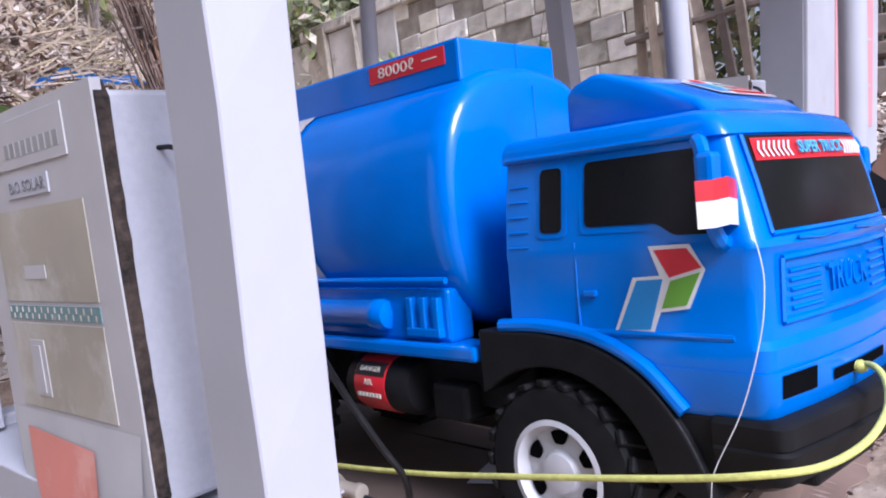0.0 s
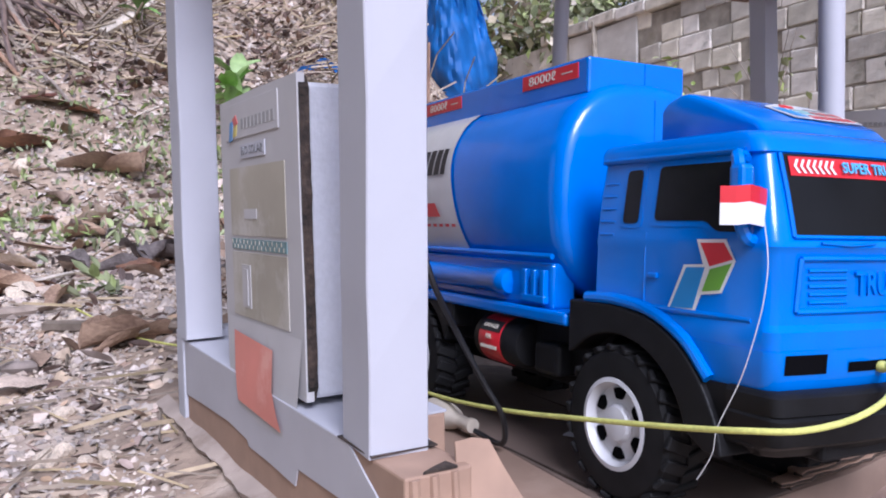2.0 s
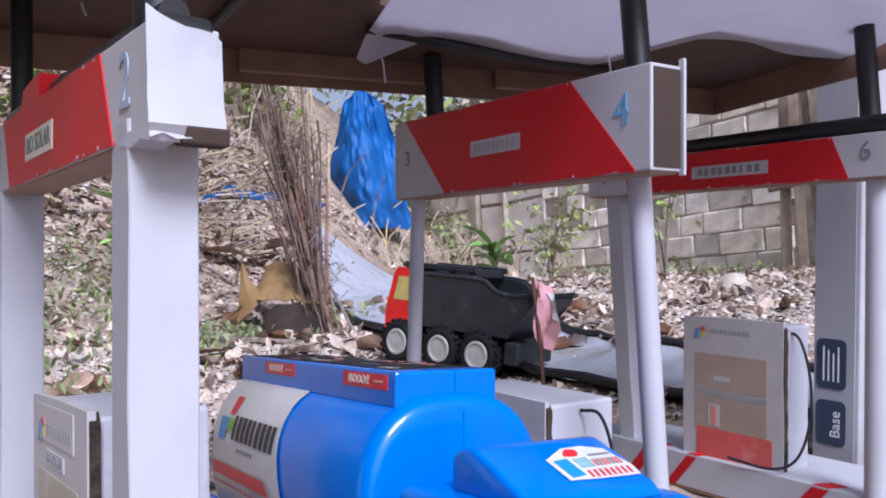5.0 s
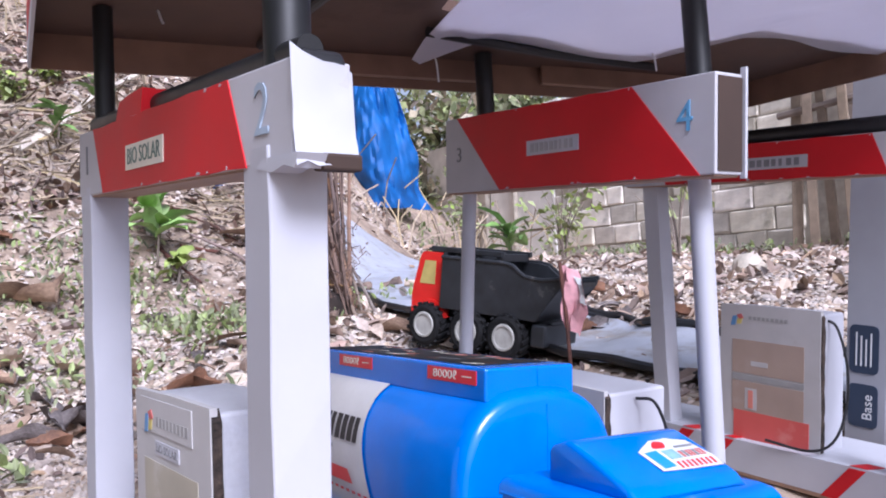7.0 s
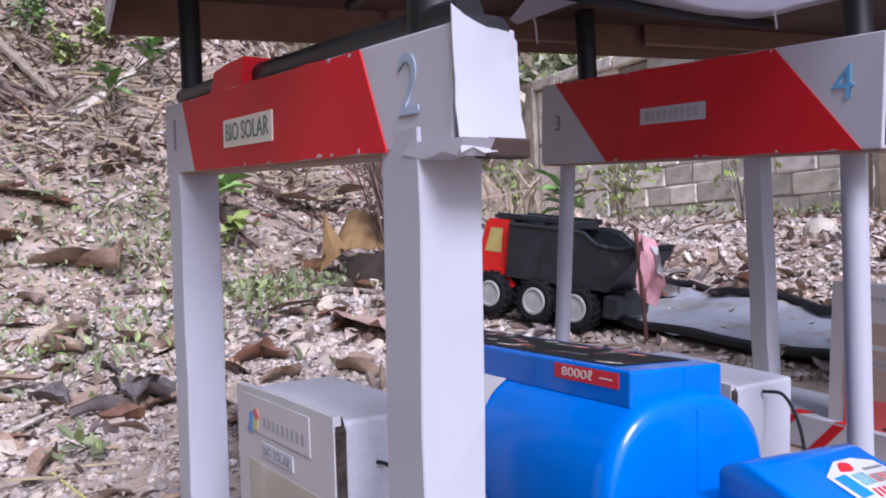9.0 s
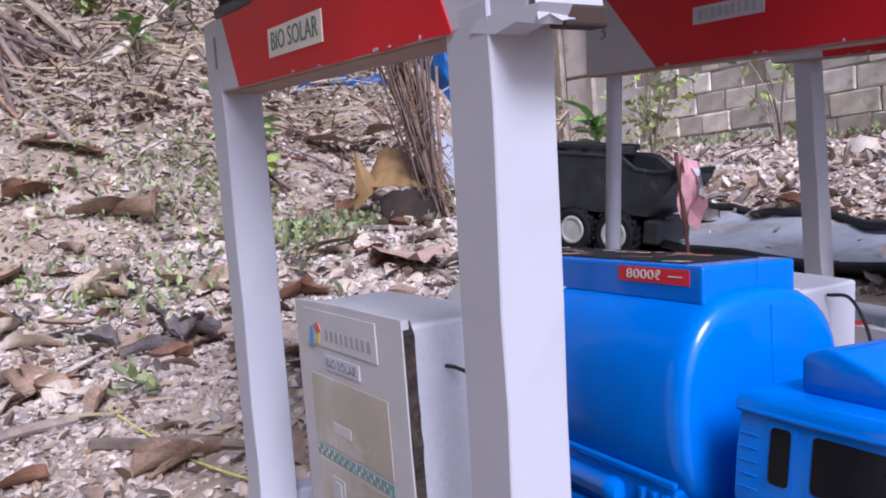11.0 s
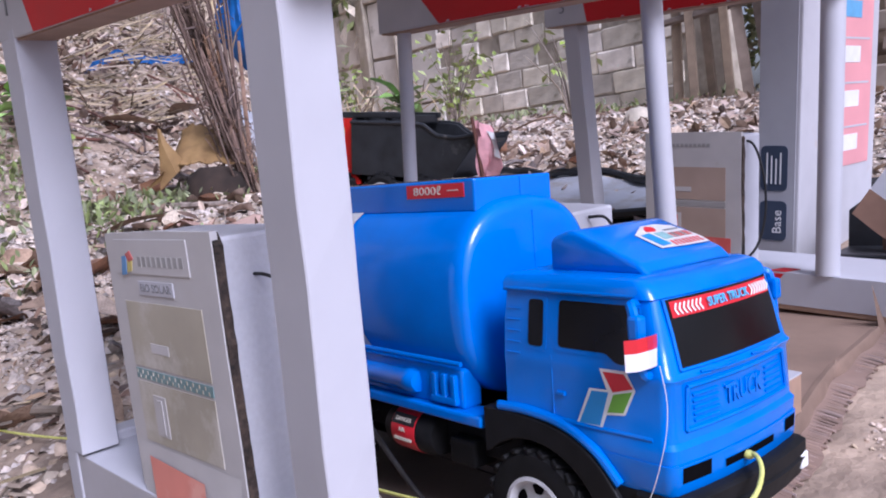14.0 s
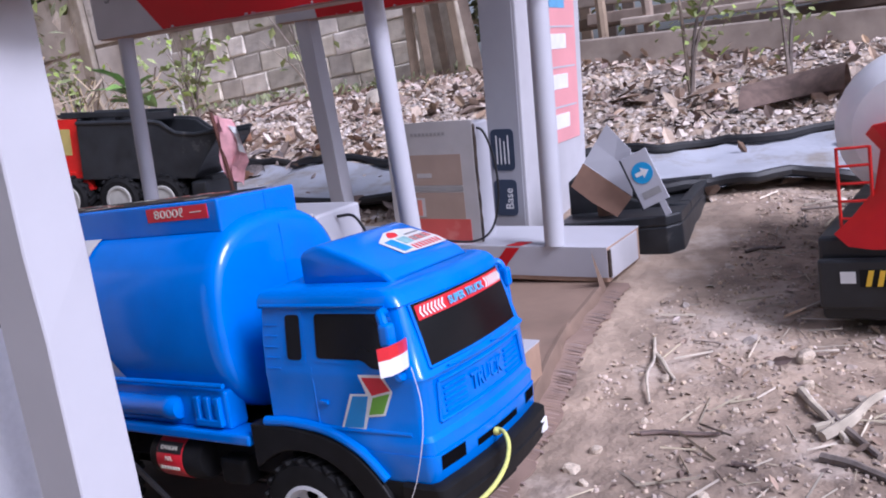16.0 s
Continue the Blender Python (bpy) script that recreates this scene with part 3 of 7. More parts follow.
# ---------------------------------------------------------------- sign boards
def sign(m, length, h0, h1, depth, left, right, label, word, ink, red0, red1, lab, hole):
    """Front face looks to -y, left end at x = 0; h0, h1: heights at both ends."""
    t = thing("pump_sign", m, label, "sign", "pump signs")

    def up(x, k):
        return (h0 + (h1 - h0) * x / length) * k
    outline = [(0, 0), (length, 0), (length, h1), (0, h0)]
    part("box", prism(outline, "y", 0, depth, 0.0015), M_PAPER2, t, "white paper-covered box")
    a, b, c, d = red0[0], red0[1], red1[0], red1[1]
    n = 10
    pts = [(a + (c - a) * i / n, 0.0006 * math.sin(3 * i)) for i in range(n + 1)]
    pts += [(d + (b - d) * i / n, up(d + (b - d) * i / n, 1) - 0.0008 - 0.0008 * math.sin(2.3 * i)) for i in range(n + 1)]
    part("red_panel", prism(pts, "y", -0.0012, 0.0), M_RED, t, "glossy red paper band")
    rc = random.Random(int(length * 1000))
    for i in range(9):
        low = i % 3 > 0
        x = rc.uniform(c - (c - a) * 0.96, c - 0.03)
        z = (0.0008 if low else up(x, 1) - 0.004)
        w, k = rc.uniform(0.002, 0.010), rc.uniform(0.001, 0.0032)
        if not low and not (b < x < d):
            continue
        part("worn_chip", prism([(x, z), (x + w * 0.6, z - 0.0003), (x + w, z + k * 0.5), (x + w * 0.4, z + k)], "y", -0.00165, -0.00115), M_PAPER2, t)
    lx, lz, lw, lh = lab
    part("label_strip", prism(rect(lx - lw / 2, lz - lh / 2, lw, lh), "y", -0.0024, -0.0012), M_SCREAM if word else M_PAPER2, t, "pale name strip")
    if word:
        words(word, lh * 0.92, ink, side_pose(lx, -0.0026, lz), t, 0.0003, width=lw * 0.88)
    else:
        xs = lx - lw * 0.42
        for i, k in enumerate((0.09, 0.08, 0.09, 0.08, 0.09, 0.07, 0.05, 0.08, 0.08)):
            part("word_bar", box(xs, xs + lw * k * 0.8, -0.0028, -0.0023, lz - lh * 0.3, lz + lh * 0.3), ink, t)
            xs += lw * 0.095
    words(left[0], left[3], left[4], side_pose(left[1], -0.0008, left[2]), t, 0.0005, name="number")
    words(right[0], right[3], right[4], side_pose(right[1], -0.0008, right[2]), t, 0.0005, name="number")
    if hole:
        part("open_end", box(length, length + 0.0015, 0.004, depth - 0.003, 0.004, h1 - 0.004), M_DARKCARD, t, "open brown cardboard end")
        part("end_card", box(length - 0.002, length + 0.006, depth - 0.003, depth + 0.001, -0.004, h1 + 0.008, 0.001), M_PAPER, t, "white end flap")
    part("under_strip", box(0.004, length - 0.004, 0.003, depth - 0.003, -0.0022, 0.0), M_CARD, t, "bare cardboard underside")
    return t


S1 = pose(-0.471, -0.3438, 0.6255, 0, 3.7, 5.6)
sign1 = sign(S1, 0.598, 0.079, 0.070, 0.046, ("1", 0.040, 0.041, 0.05, M_INK), ("2", 0.551, 0.038, 0.055, M_INKP),
             "red and white sign box over the near pump", "BIO SOLAR", M_INKG, (0.114, 0.072), (0.524, 0.488), (0.273, 0.032, 0.122, 0.026), False)
# crumpled paper end and black bar on top of the near sign
bm = bmesh.new()
random.seed(4)
rows = []
for i in range(7):
    y = -0.002 + 0.05 * i / 6
    rows.append([(0.601 + 0.0011 * random.uniform(-1, 1) + 0.009 * (1 - j / 6) ** 2 - 0.003 * i / 6, y, -0.003 + (0.078 - 0.010 * i / 6) * j / 6 + 0.0022 * random.uniform(-1, 1) + 0.006 * (i == 0 and j == 6)) for j in range(7)])
loft(rows, closed=False, bm=bm)
bmesh.ops.solidify(bm, geom=bm.faces[:], thickness=0.001)
part("crumpled_end", bm, M_PAPER, sign1, "creased torn white paper end", smooth=True)
part("torn_lip", prism([(0.545, -0.003), (0.57, -0.007), (0.59, -0.003), (0.605, -0.006), (0.612, 0.004), (0.555, 0.004)], "y", -0.002, 0.02), M_PAPER, sign1, "torn paper edge")
part("torn_core", box(0.593, 0.6085, 0.018, 0.05, -0.007, 0.005, 0.002), M_DARKCARD, sign1, "torn dark corner")
# added black block that stands for the dark underside above the sign's end
part("black_tape", prism([(0.556, 0.062), (0.598, 0.06), (0.599, 0.070), (0.591, 0.079), (0.568, 0.083), (0.556, 0.079)], "y", 0.012, 0.044, 0.004), M_BAR, sign1, "black block for the dark shade at the bar's end")
part("top_tape", prism([(0.165, 0.0765), (0.255, 0.0745), (0.262, 0.100), (0.215, 0.099), (0.178, 0.096)], "y", 0.001, 0.03), M_RED, sign1, "folded red paper over the bar")
S3 = pose(-0.512, 0.228, 0.645, 0, 4.3, 0)
sign(S3, 0.560, 0.122, 0.112, 0.046, ("3", 0.0425, 0.060, 0.034, M_INK), ("4", 0.518, 0.066, 0.05, M_INKBLUE),
             "red and white sign box over the middle pump", "", M_INKF, (0.156, 0.036), (0.540, 0.434), (0.282, 0.056, 0.112, 0.021), True)
S5 = pose(-0.612, 0.735, 0.679, 0, 4.75, 0)
sign(S5, 0.630, 0.069, 0.064, 0.046, ("5", 0.05, 0.034, 0.034, M_INK), ("6", 0.59, 0.038, 0.04, M_INK),
             "red and white sign box over the far pump", "", M_INK, (0.116, 0.100), (0.565, 0.537), (0.351, 0.029, 0.155, 0.021), False)


def rod(a, b, r, label):
    return solo("support_rod", tube([a, tuple((u + v) / 2 for u, v in zip(a, b)), b], r, 14), M_BAR, label, "rod", group="canopy rods", smooth=True)


rod((-0.443, -0.315, 0.665), (-0.447, -0.315, 0.865), 0.0125, "black rod between near sign and canopy")
rod((0.07, -0.266, 0.63), (0.066, -0.262, 0.865), 0.018, "black rod between near sign and canopy")
rod((-0.432, 0.262, 0.72), (-0.434, 0.262, 0.865), 0.0145, "black rod between middle sign and canopy")
rod((0.005, 0.262, 0.69), (0.0, 0.262, 0.865), 0.0145, "black rod between middle sign and canopy")
rod((-0.5, 0.77, 0.72), (-0.5, 0.77, 0.865), 0.0145, "black rod between far sign and canopy")
rod((-0.03, 0.77, 0.68), (-0.03, 0.77, 0.865), 0.0145, "black rod between far sign and canopy")
for a, b, r, lab in (((-0.455, -0.322, 0.7145), (0.115, -0.266, 0.667), 0.0105, "black tube lying along the near sign box"),
                     ((-0.45, 0.755, 0.746), (0.03, 0.755, 0.705), 0.013, "black tube lying along the far sign box")):
    solo("cross_tube", tube([a, tuple((u + v) / 2 for u, v in zip(a, b)), b], r, 14), M_BAR, lab, "rod", group="cross tubes", smooth=True)

# ---------------------------------------------------------------- canopy
can = thing("station_canopy", pose(0, 0, 0), "wide white and red cardboard canopy over the model station", "canopy")
X1, ZL, ZT = 0.13, 0.818, 0.885
CN = ((-0.595, -0.387), (0.14, -0.425), (0.16, 0.88), (-0.40, 0.88))


def fascia(a, b, z0, z1, material, label, name="fascia", out=0.0, t=0.004):
    """An upright strip along one side of the canopy."""
    d = (Vector(b) - Vector(a)).normalized()
    n = Vector((d.y, -d.x))
    p, q = Vector(a) + n * out, Vector(b) + n * out
    return part(name, prism([tuple(p), tuple(q), tuple(q + n * t), tuple(p + n * t)], "z", z0, z1), material, can, label)


# underside coloured darker than the other card to stand for its shade
part("roof_sheet", prism([CN[0], (-0.06, -0.414), (-0.08, 0.03), (-0.28, 0.09), (-0.31, 0.24), (-0.29, 0.51), (-0.13, 0.56), (-0.10, 0.88), CN[3]], "z", 0.868, ZT), M_ROOFCARD, can, "brown cardboard underside, darkened for the shade beneath")
fascia(CN[0], CN[1], ZL, ZT + 0.01, M_PAPER, "white near fascia")
fascia(CN[1], CN[2], ZL + 0.035, ZT + 0.01, M_PAPER, "white end fascia")
fascia(CN[2], CN[3], ZL, ZT + 0.01, M_CARDB, "cardboard far fascia")
fascia(CN[3], CN[0], ZL, ZT + 0.01, M_CARDB, "cardboard end fascia")
fascia((-0.59, -0.3855), (0.13, -0.4245), ZL + 0.026, ZT + 0.008, M_RED, "red fascia band", "red_band", 0.0045, 0.0012)
for a, b2, z0 in (((-0.525, -0.02), (-0.475, 0.30), 0.834), ((-0.455, 0.40), (-0.40, 0.80), 0.836)):
    fascia(b2, a, z0, 0.867, M_CARDB, "folded inner flap", "inner_flap")
    fascia(b2, a, z0 - 0.003, z0, M_CARD, "pale cut edge of the flap", "flap_edge", -0.0005, 0.005)
part("edge_rod", tube([(-0.335, 0.10, 0.8545), (-0.352, 0.33, 0.853), (-0.345, 0.56, 0.852)], 0.0075, 10), M_BAR, can, "black rod along the loose sheet", smooth=True)
part("edge_rod", tube([(-0.5, -0.09, 0.8585), (-0.3, -0.085, 0.8575), (-0.06, -0.08, 0.857)], 0.0075, 10), M_BAR, can, "black rod under the roof", smooth=True)
# white sheet that hangs loose under the roof
bm = bmesh.new()
rows = []
for i in range(53):
    y = -0.415 + 1.29 * i / 52
    tip = max(0.0, 1 - abs(y - 0.145) / 0.055)
    edge = float(np.interp(y, (-0.42, 0.04, 0.095, 0.20, 0.24, 0.42, 0.52, 0.57, 0.88), (-0.02, -0.06, -0.31, -0.345, -0.36, -0.345, -0.335, -0.17, -0.14))) - 0.15 * tip + 0.006 * math.sin(31 * y)
    rows.append([(edge + (X1 - 0.004 - edge) * j / 9, y, 0.861 - (0.004 + 0.012 * tip + 0.004 * math.sin(17 * y)) * (1 - j / 9) ** 2 + 0.003 * math.sin(23 * y + 2 * j) * (j > 0)) for j in range(10)])
loft(rows, closed=False, bm=bm)
bmesh.ops.solidify(bm, geom=bm.faces[:], thickness=0.0012)
part("loose_sheet", bm, M_THIN, can, "loose white paper sheet", smooth=True)
# tape strips and a hanging cord
for x, y, k in ((-0.46, 0.18, 0.05), (-0.43, -0.25, 0.02), (-0.30, 0.5, 0.04)):
    part("tape", tube(curve([(x, y, 0.866), (x + 0.01, y + 0.002, 0.85), (x + 0.012, y + 0.004, 0.866 - k)], 4), 0.0016, 5), M_THREAD, can, "white twist of tape")


# ---------------------------------------------------------------- fuel pumps
def pump(m, w, h, d, label, faded, near):
    """Front face at y = 0 looking to -y, from x = 0 to w; the body behind it."""
    t = thing("fuel_pump", m, label, "fuel pump", "model fuel pumps")
    part("body", box(0.006, w - 0.006, 0.010, d, 0, h - 0.006, 0.004), M_FOAM if near else M_PAPER, t, "white foam body")
    pts = [(0, 0.0), (w * 0.33, -0.002), (w * 0.66, 0.001), (w, 0.0), (w + 0.001, h * 0.3), (w - 0.001, h * 0.62), (w, h), (w * 0.5, h + 0.001), (0, h - 0.001), (-0.001, h * 0.5)]
    part("front_board", prism(pts, "y", -0.0005, 0.0065), M_GREYBOARD, t, "grey printed front board")
    rr = random.Random(int(w * 9999))
    edge = [(w + 0.0008 + rr.uniform(0, 0.0022), h * i / 22) for i in range(23)]
    part("board_edge", prism([(w - 0.004, 0.001)] + edge[1:-1] + [(w - 0.004, h - 0.001)], "y", 0.0010, 0.0096), M_CARDDARK, t, "frayed corrugated edge")
    if near:
        part("name_plate", prism(rect(w * 0.10, h * 0.85, w * 0.70, h * 0.125), "y", -0.0016, -0.0005, 0.0003), M_GREYBOARD, t, "raised name plate")
        z = h * 0.90
        for i in range(9):
            part("word_bar", box(w * 0.33 + i * w * 0.049, w * 0.33 + i * w * 0.049 + w * 0.034, -0.0019, -0.0015, z - 0.006, z + 0.004), M_INKF, t)
        y = -0.0015
        part("strip", prism(rect(w * 0.30, h * 0.775, w * 0.33, h * 0.05), "y", -0.0016, -0.0005), M_PAPER, t, "small white name strip")
        words("BIO SOLAR", h * 0.042, M_INK, side_pose(w * 0.465, -0.0018, h * 0.80), t, 0.0003, width=w * 0.29)
    else:
        for i in range(9):
            part("word_bar", box(w * 0.30 + i * w * 0.045, w * 0.30 + i * w * 0.045 + w * 0.032, -0.0012, -0.0005, h * 0.895, h * 0.92), M_INKF, t)
        y = -0.0006
    lx, lz, k = w * (0.20 if near else 0.16), h * 0.895, w * 0.055
    for col, q in ((M_FRED, [(0.2, 0.6), (1.1, 0.9), (1.6, 0.2), (0.8, -0.1)]), (M_FBLUE, [(-0.9, -1.2), (-0.5, 0.4), (0.3, 0.5), (0, -1.1)]), (M_FYEL, [(0.2, -0.9), (0.5, 0.1), (1.4, 0.1), (1.1, -0.8)])):
        part("mark", prism([(lx + a * k, lz + b * k) for a, b in q], "y", y - 0.0008, y), col, t)
    part("print_field", prism(rect(w * 0.13, h * 0.50, w * 0.72, h * 0.245), "y", -0.0012, -0.0005), M_TAN if near else M_TANP, t, "faded dial print")
    part("print_field", prism(rect(w * 0.13, h * 0.205, w * 0.72, h * 0.235), "y", -0.0012, -0.0005), M_TAN if near else M_TANP, t, "faded dial print")
    part("band", prism(rect(w * 0.13, h * 0.45, w * 0.72, h * 0.038), "y", -0.0012, -0.0005), M_TEAL if near else M_INKF, t, "faded scale band")
    if near:
        for i in range(26):
            x = w * 0.14 + i * w * 0.7 / 26
            part("tick", box(x, x + w * 0.008, -0.0017, -0.0011, h * (0.453 if i % 2 else 0.47), h * (0.467 if i % 2 else 0.484)), M_TAN, t)
    part("digit_bar", box(w * 0.33, w * 0.50, -0.0017, -0.0011, h * 0.56, h * 0.595), M_GREYBOARD, t)
    part("nozzle_print", prism(rect(w * 0.27, h * 0.24, w * 0.12, h * 0.155), "y", -0.0018, -0.0011), M_GREYBOARD, t)
    part("nozzle_mark", prism(rect(w * 0.305, h * 0.25, w * 0.05, h * 0.13), "y", -0.0024, -0.0017), M_ORANGE if not near else M_GREYBOARD, t)
    return t


pump1 = pump(pose(-0.2865, -0.3165, 0.127, 0, 0.3, 5.4), 0.219, 0.273, 0.102, "white foam fuel pump with a faded grey printed board", True, True)
# the printed sheet hangs below the board, with an orange block
part("hanging_sheet", loft([[(0.004, -0.0009, 0.052), (0.1, -0.0010, 0.052), (0.214, -0.0009, 0.052)], [(0.012, -0.0036, 0.0), (0.11, -0.0055, 0.0), (0.207, -0.0042, -0.002)], [(0.024, -0.0062, -0.018), (0.115, -0.0070, -0.02), (0.206, -0.0062, -0.022)],
                            [(0.05, -0.0066, -0.034), (0.12, -0.0072, -0.042), (0.198, -0.0066, -0.038)]], closed=False), M_GREYBOARD, pump1, "loose printed sheet", smooth=True)
part("orange_block", loft([[(0.034, -0.0040, 0.040), (0.148, -0.0040, 0.034)], [(0.044, -0.0076, 0.0), (0.152, -0.0078, -0.002)], [(0.052, -0.0094, -0.016), (0.166, -0.0094, -0.020)], [(0.056, -0.0096, -0.028), (0.178, -0.0096, -0.034)]], closed=False),
     M_ORANGE, pump1, "faded orange block", smooth=True)
part("hose_stub", tube([(0.211, 0.040, 0.2295), (0.22, 0.044, 0.229), (0.231, 0.05, 0.225)], 0.0017, 8), M_HOSE, pump1, "black hose stub")
pump(pose(-0.395, 0.225, 0.145, 0, 3.5, 3), 0.225, 0.215, 0.125, "white foam fuel pump behind the blue tanker", True, False)
pump3 = pump(pose(-0.4085, 0.750, 0.185, 0, 4.4, 2), 0.2, 0.25, 0.08, "white cardboard fuel pump with brown and orange print", True, False)
part("orange_block", prism(rect(0.03, 0.004, 0.15, 0.052), "y", -0.0014, -0.0005), M_REDP, pump3, "red lower panel")
solo("pump_hose", tube(curve([(-0.212, 0.785, 0.405), (-0.186, 0.79, 0.392), (-0.168, 0.785, 0.33), (-0.164, 0.77, 0.26), (-0.178, 0.75, 0.205), (-0.215, 0.735, 0.187), (-0.29, 0.725, 0.196)], 8), 0.0024, 8), M_HOSE,
     "thin black hose looping from the far pump", "hose", group="pump hoses", smooth=True)
solo("pump_hose", tube(curve([(-0.165, 0.30, 0.33), (-0.14, 0.31, 0.325), (-0.11, 0.30, 0.28), (-0.10, 0.28, 0.22), (-0.13, 0.25, 0.16), (-0.16, 0.22, 0.137)], 8), 0.0022, 8), M_HOSE,
     "thin black hose hanging from the middle pump", "hose", group="pump hoses", smooth=True)
solo("pump_hose", tube(curve([(-0.062, -0.222, 0.31), (-0.03, -0.215, 0.285), (-0.02, -0.20, 0.224), (-0.035, -0.17, 0.175), (-0.037, -0.145, 0.13), (-0.034, -0.13, 0.102), (-0.042, -0.122, 0.078), (-0.06, -0.118, 0.066), (-0.09, -0.118, 0.066), (-0.105, -0.123, 0.07)], 8), 0.0027, 8), M_HOSE,
     "black hose hanging from the near pump to the floor", "hose", group="pump hoses", smooth=True)
solo("bottle_stopper", lathe([(0.002, -0.045), (0.011, -0.043), (0.0135, -0.035), (0.0135, -0.005), (0.011, 0.006), (0.0065, 0.016), (0.006, 0.034), (0.0075, 0.036), (0.007, 0.041), (0.002, 0.042)], "x", 20), M_CORK,
     "pale cork-coloured plastic nozzle lying on the floor", "nozzle", smooth=True, at=pose(-0.142, -0.127, 0.0735, 0, 0, 5))


# ---------------------------------------------------------------- the blue tanker
TR = pose(-0.002, -0.0105, 0.055, -2.8, -0.05, 1.0) @ Matrix.Diagonal((1.03, 0.975, 1.02, 1))
truck = thing("toy_tanker_truck", TR, "bright blue plastic toy tanker truck parked beside the pump", "toy truck")


def ring_cab(z, xr, xf, w, r=0.010, bow=0.006):
    out = []
    n = 7
    xf -= 0.015
    out.append((xr, -w, z))
    out.append(((xr + xf) / 2, -w, z))
    for i in range(n):
        a = -math.pi / 2 + math.pi / 2 * i / (n - 1)
        out.append((xf - bow - r + r * math.cos(a), -w + r + r * math.sin(a), z))
    for k in (-0.6, -0.3, 0, 0.3, 0.6):
        y = k * (w - r)
        out.append((xf - bow * (y / (w - r)) ** 2, y, z))
    for i in range(n):
        a = math.pi / 2 * i / (n - 1)
        out.append((xf - bow - r + r * math.cos(a), w - r + r * math.sin(a), z))
    out.append(((xr + xf) / 2, w, z))
    out.append((xr, w, z))
    return out


cab = part("cab", loft([ring_cab(0.130, 0.062, 0.249, 0.0975), ring_cab(0.142, 0.06, 0.250, 0.0985),
                        ring_cab(0.146, 0.06, 0.247, 0.0965), ring_cab(0.188, 0.06, 0.246, 0.0955), ring_cab(0.193, 0.06, 0.249, 0.0962), ring_cab(0.197, 0.06, 0.245, 0.0955),
                        ring_cab(0.225, 0.06, 0.2385, 0.0925), ring_cab(0.2505, 0.061, 0.2315, 0.0882), ring_cab(0.2515, 0.059, 0.2325, 0.0912), ring_cab(0.2585, 0.059, 0.229, 0.0908),
                        ring_cab(0.2635, 0.0605, 0.224, 0.0885), ring_cab(0.2662, 0.063, 0.216, 0.084), ring_cab(0.2672, 0.07, 0.20, 0.074)]), M_BLUE, truck, smooth=True)
part("lower_front", loft([ring_cab(0.106, 0.166, 0.2465, 0.0965), ring_cab(0.110, 0.163, 0.249, 0.0982), ring_cab(0.1305, 0.16, 0.2505, 0.0984)]), M_BLUE, cab, smooth=True)
part("wheel_well", box(0.03, 0.164, -0.0945, 0.0945, 0.1275, 0.1298), M_BLACK, truck)
part("well_wall", box(0.158, 0.166, -0.0945, 0.0945, 0.075, 0.13), M_BLACK, truck)


def on_cab(z):
    """Half width of the cab at a height."""
    zs, ws = (0.106, 0.13, 0.142, 0.146, 0.188, 0.197, 0.225, 0.2505), (0.0965, 0.0984, 0.0985, 0.0965, 0.0955, 0.0955, 0.0925, 0.0882)
    return float(np.interp(z, zs, ws))


def cab_patch(outline, lift, thick, material, parent, name, side=-1, label="", steps=1):
    """A thin piece that follows the leaning cab side; outline in (x, z)."""
    bm = bmesh.new()
    outer = [bm.verts.new((x, side * (on_cab(z) + lift + thick), z)) for x, z in outline]
    inner = [bm.verts.new((x, side * (on_cab(z) + lift), z)) for x, z in outline]
    bm.faces.new(outer)
    for i in range(len(outline)):
        j = (i + 1) % len(outline)
        bm.faces.new((outer[j], outer[i], inner[i], inner[j]))
    bmesh.ops.recalc_face_normals(bm, faces=bm.faces)
    return part(name, bm, material, parent, label)


def rounded(pts, r, n=4):
    """A polygon with rounded corners."""
    out = []
    for i, p in enumerate(pts):
        a, b = Vector(pts[i - 1]), Vector(pts[(i + 1) % len(pts)])
        p = Vector(p)
        u, v = (a - p), (b - p)
        k = min(r, u.length * 0.45, v.length * 0.45)
        u, v = p + u.normalized() * k, p + v.normalized() * k
        for j in range(n + 1):
            t = j / n
            out.append(tuple((1 - t) ** 2 * u + 2 * t * (1 - t) * p + t * t * v))
    return out


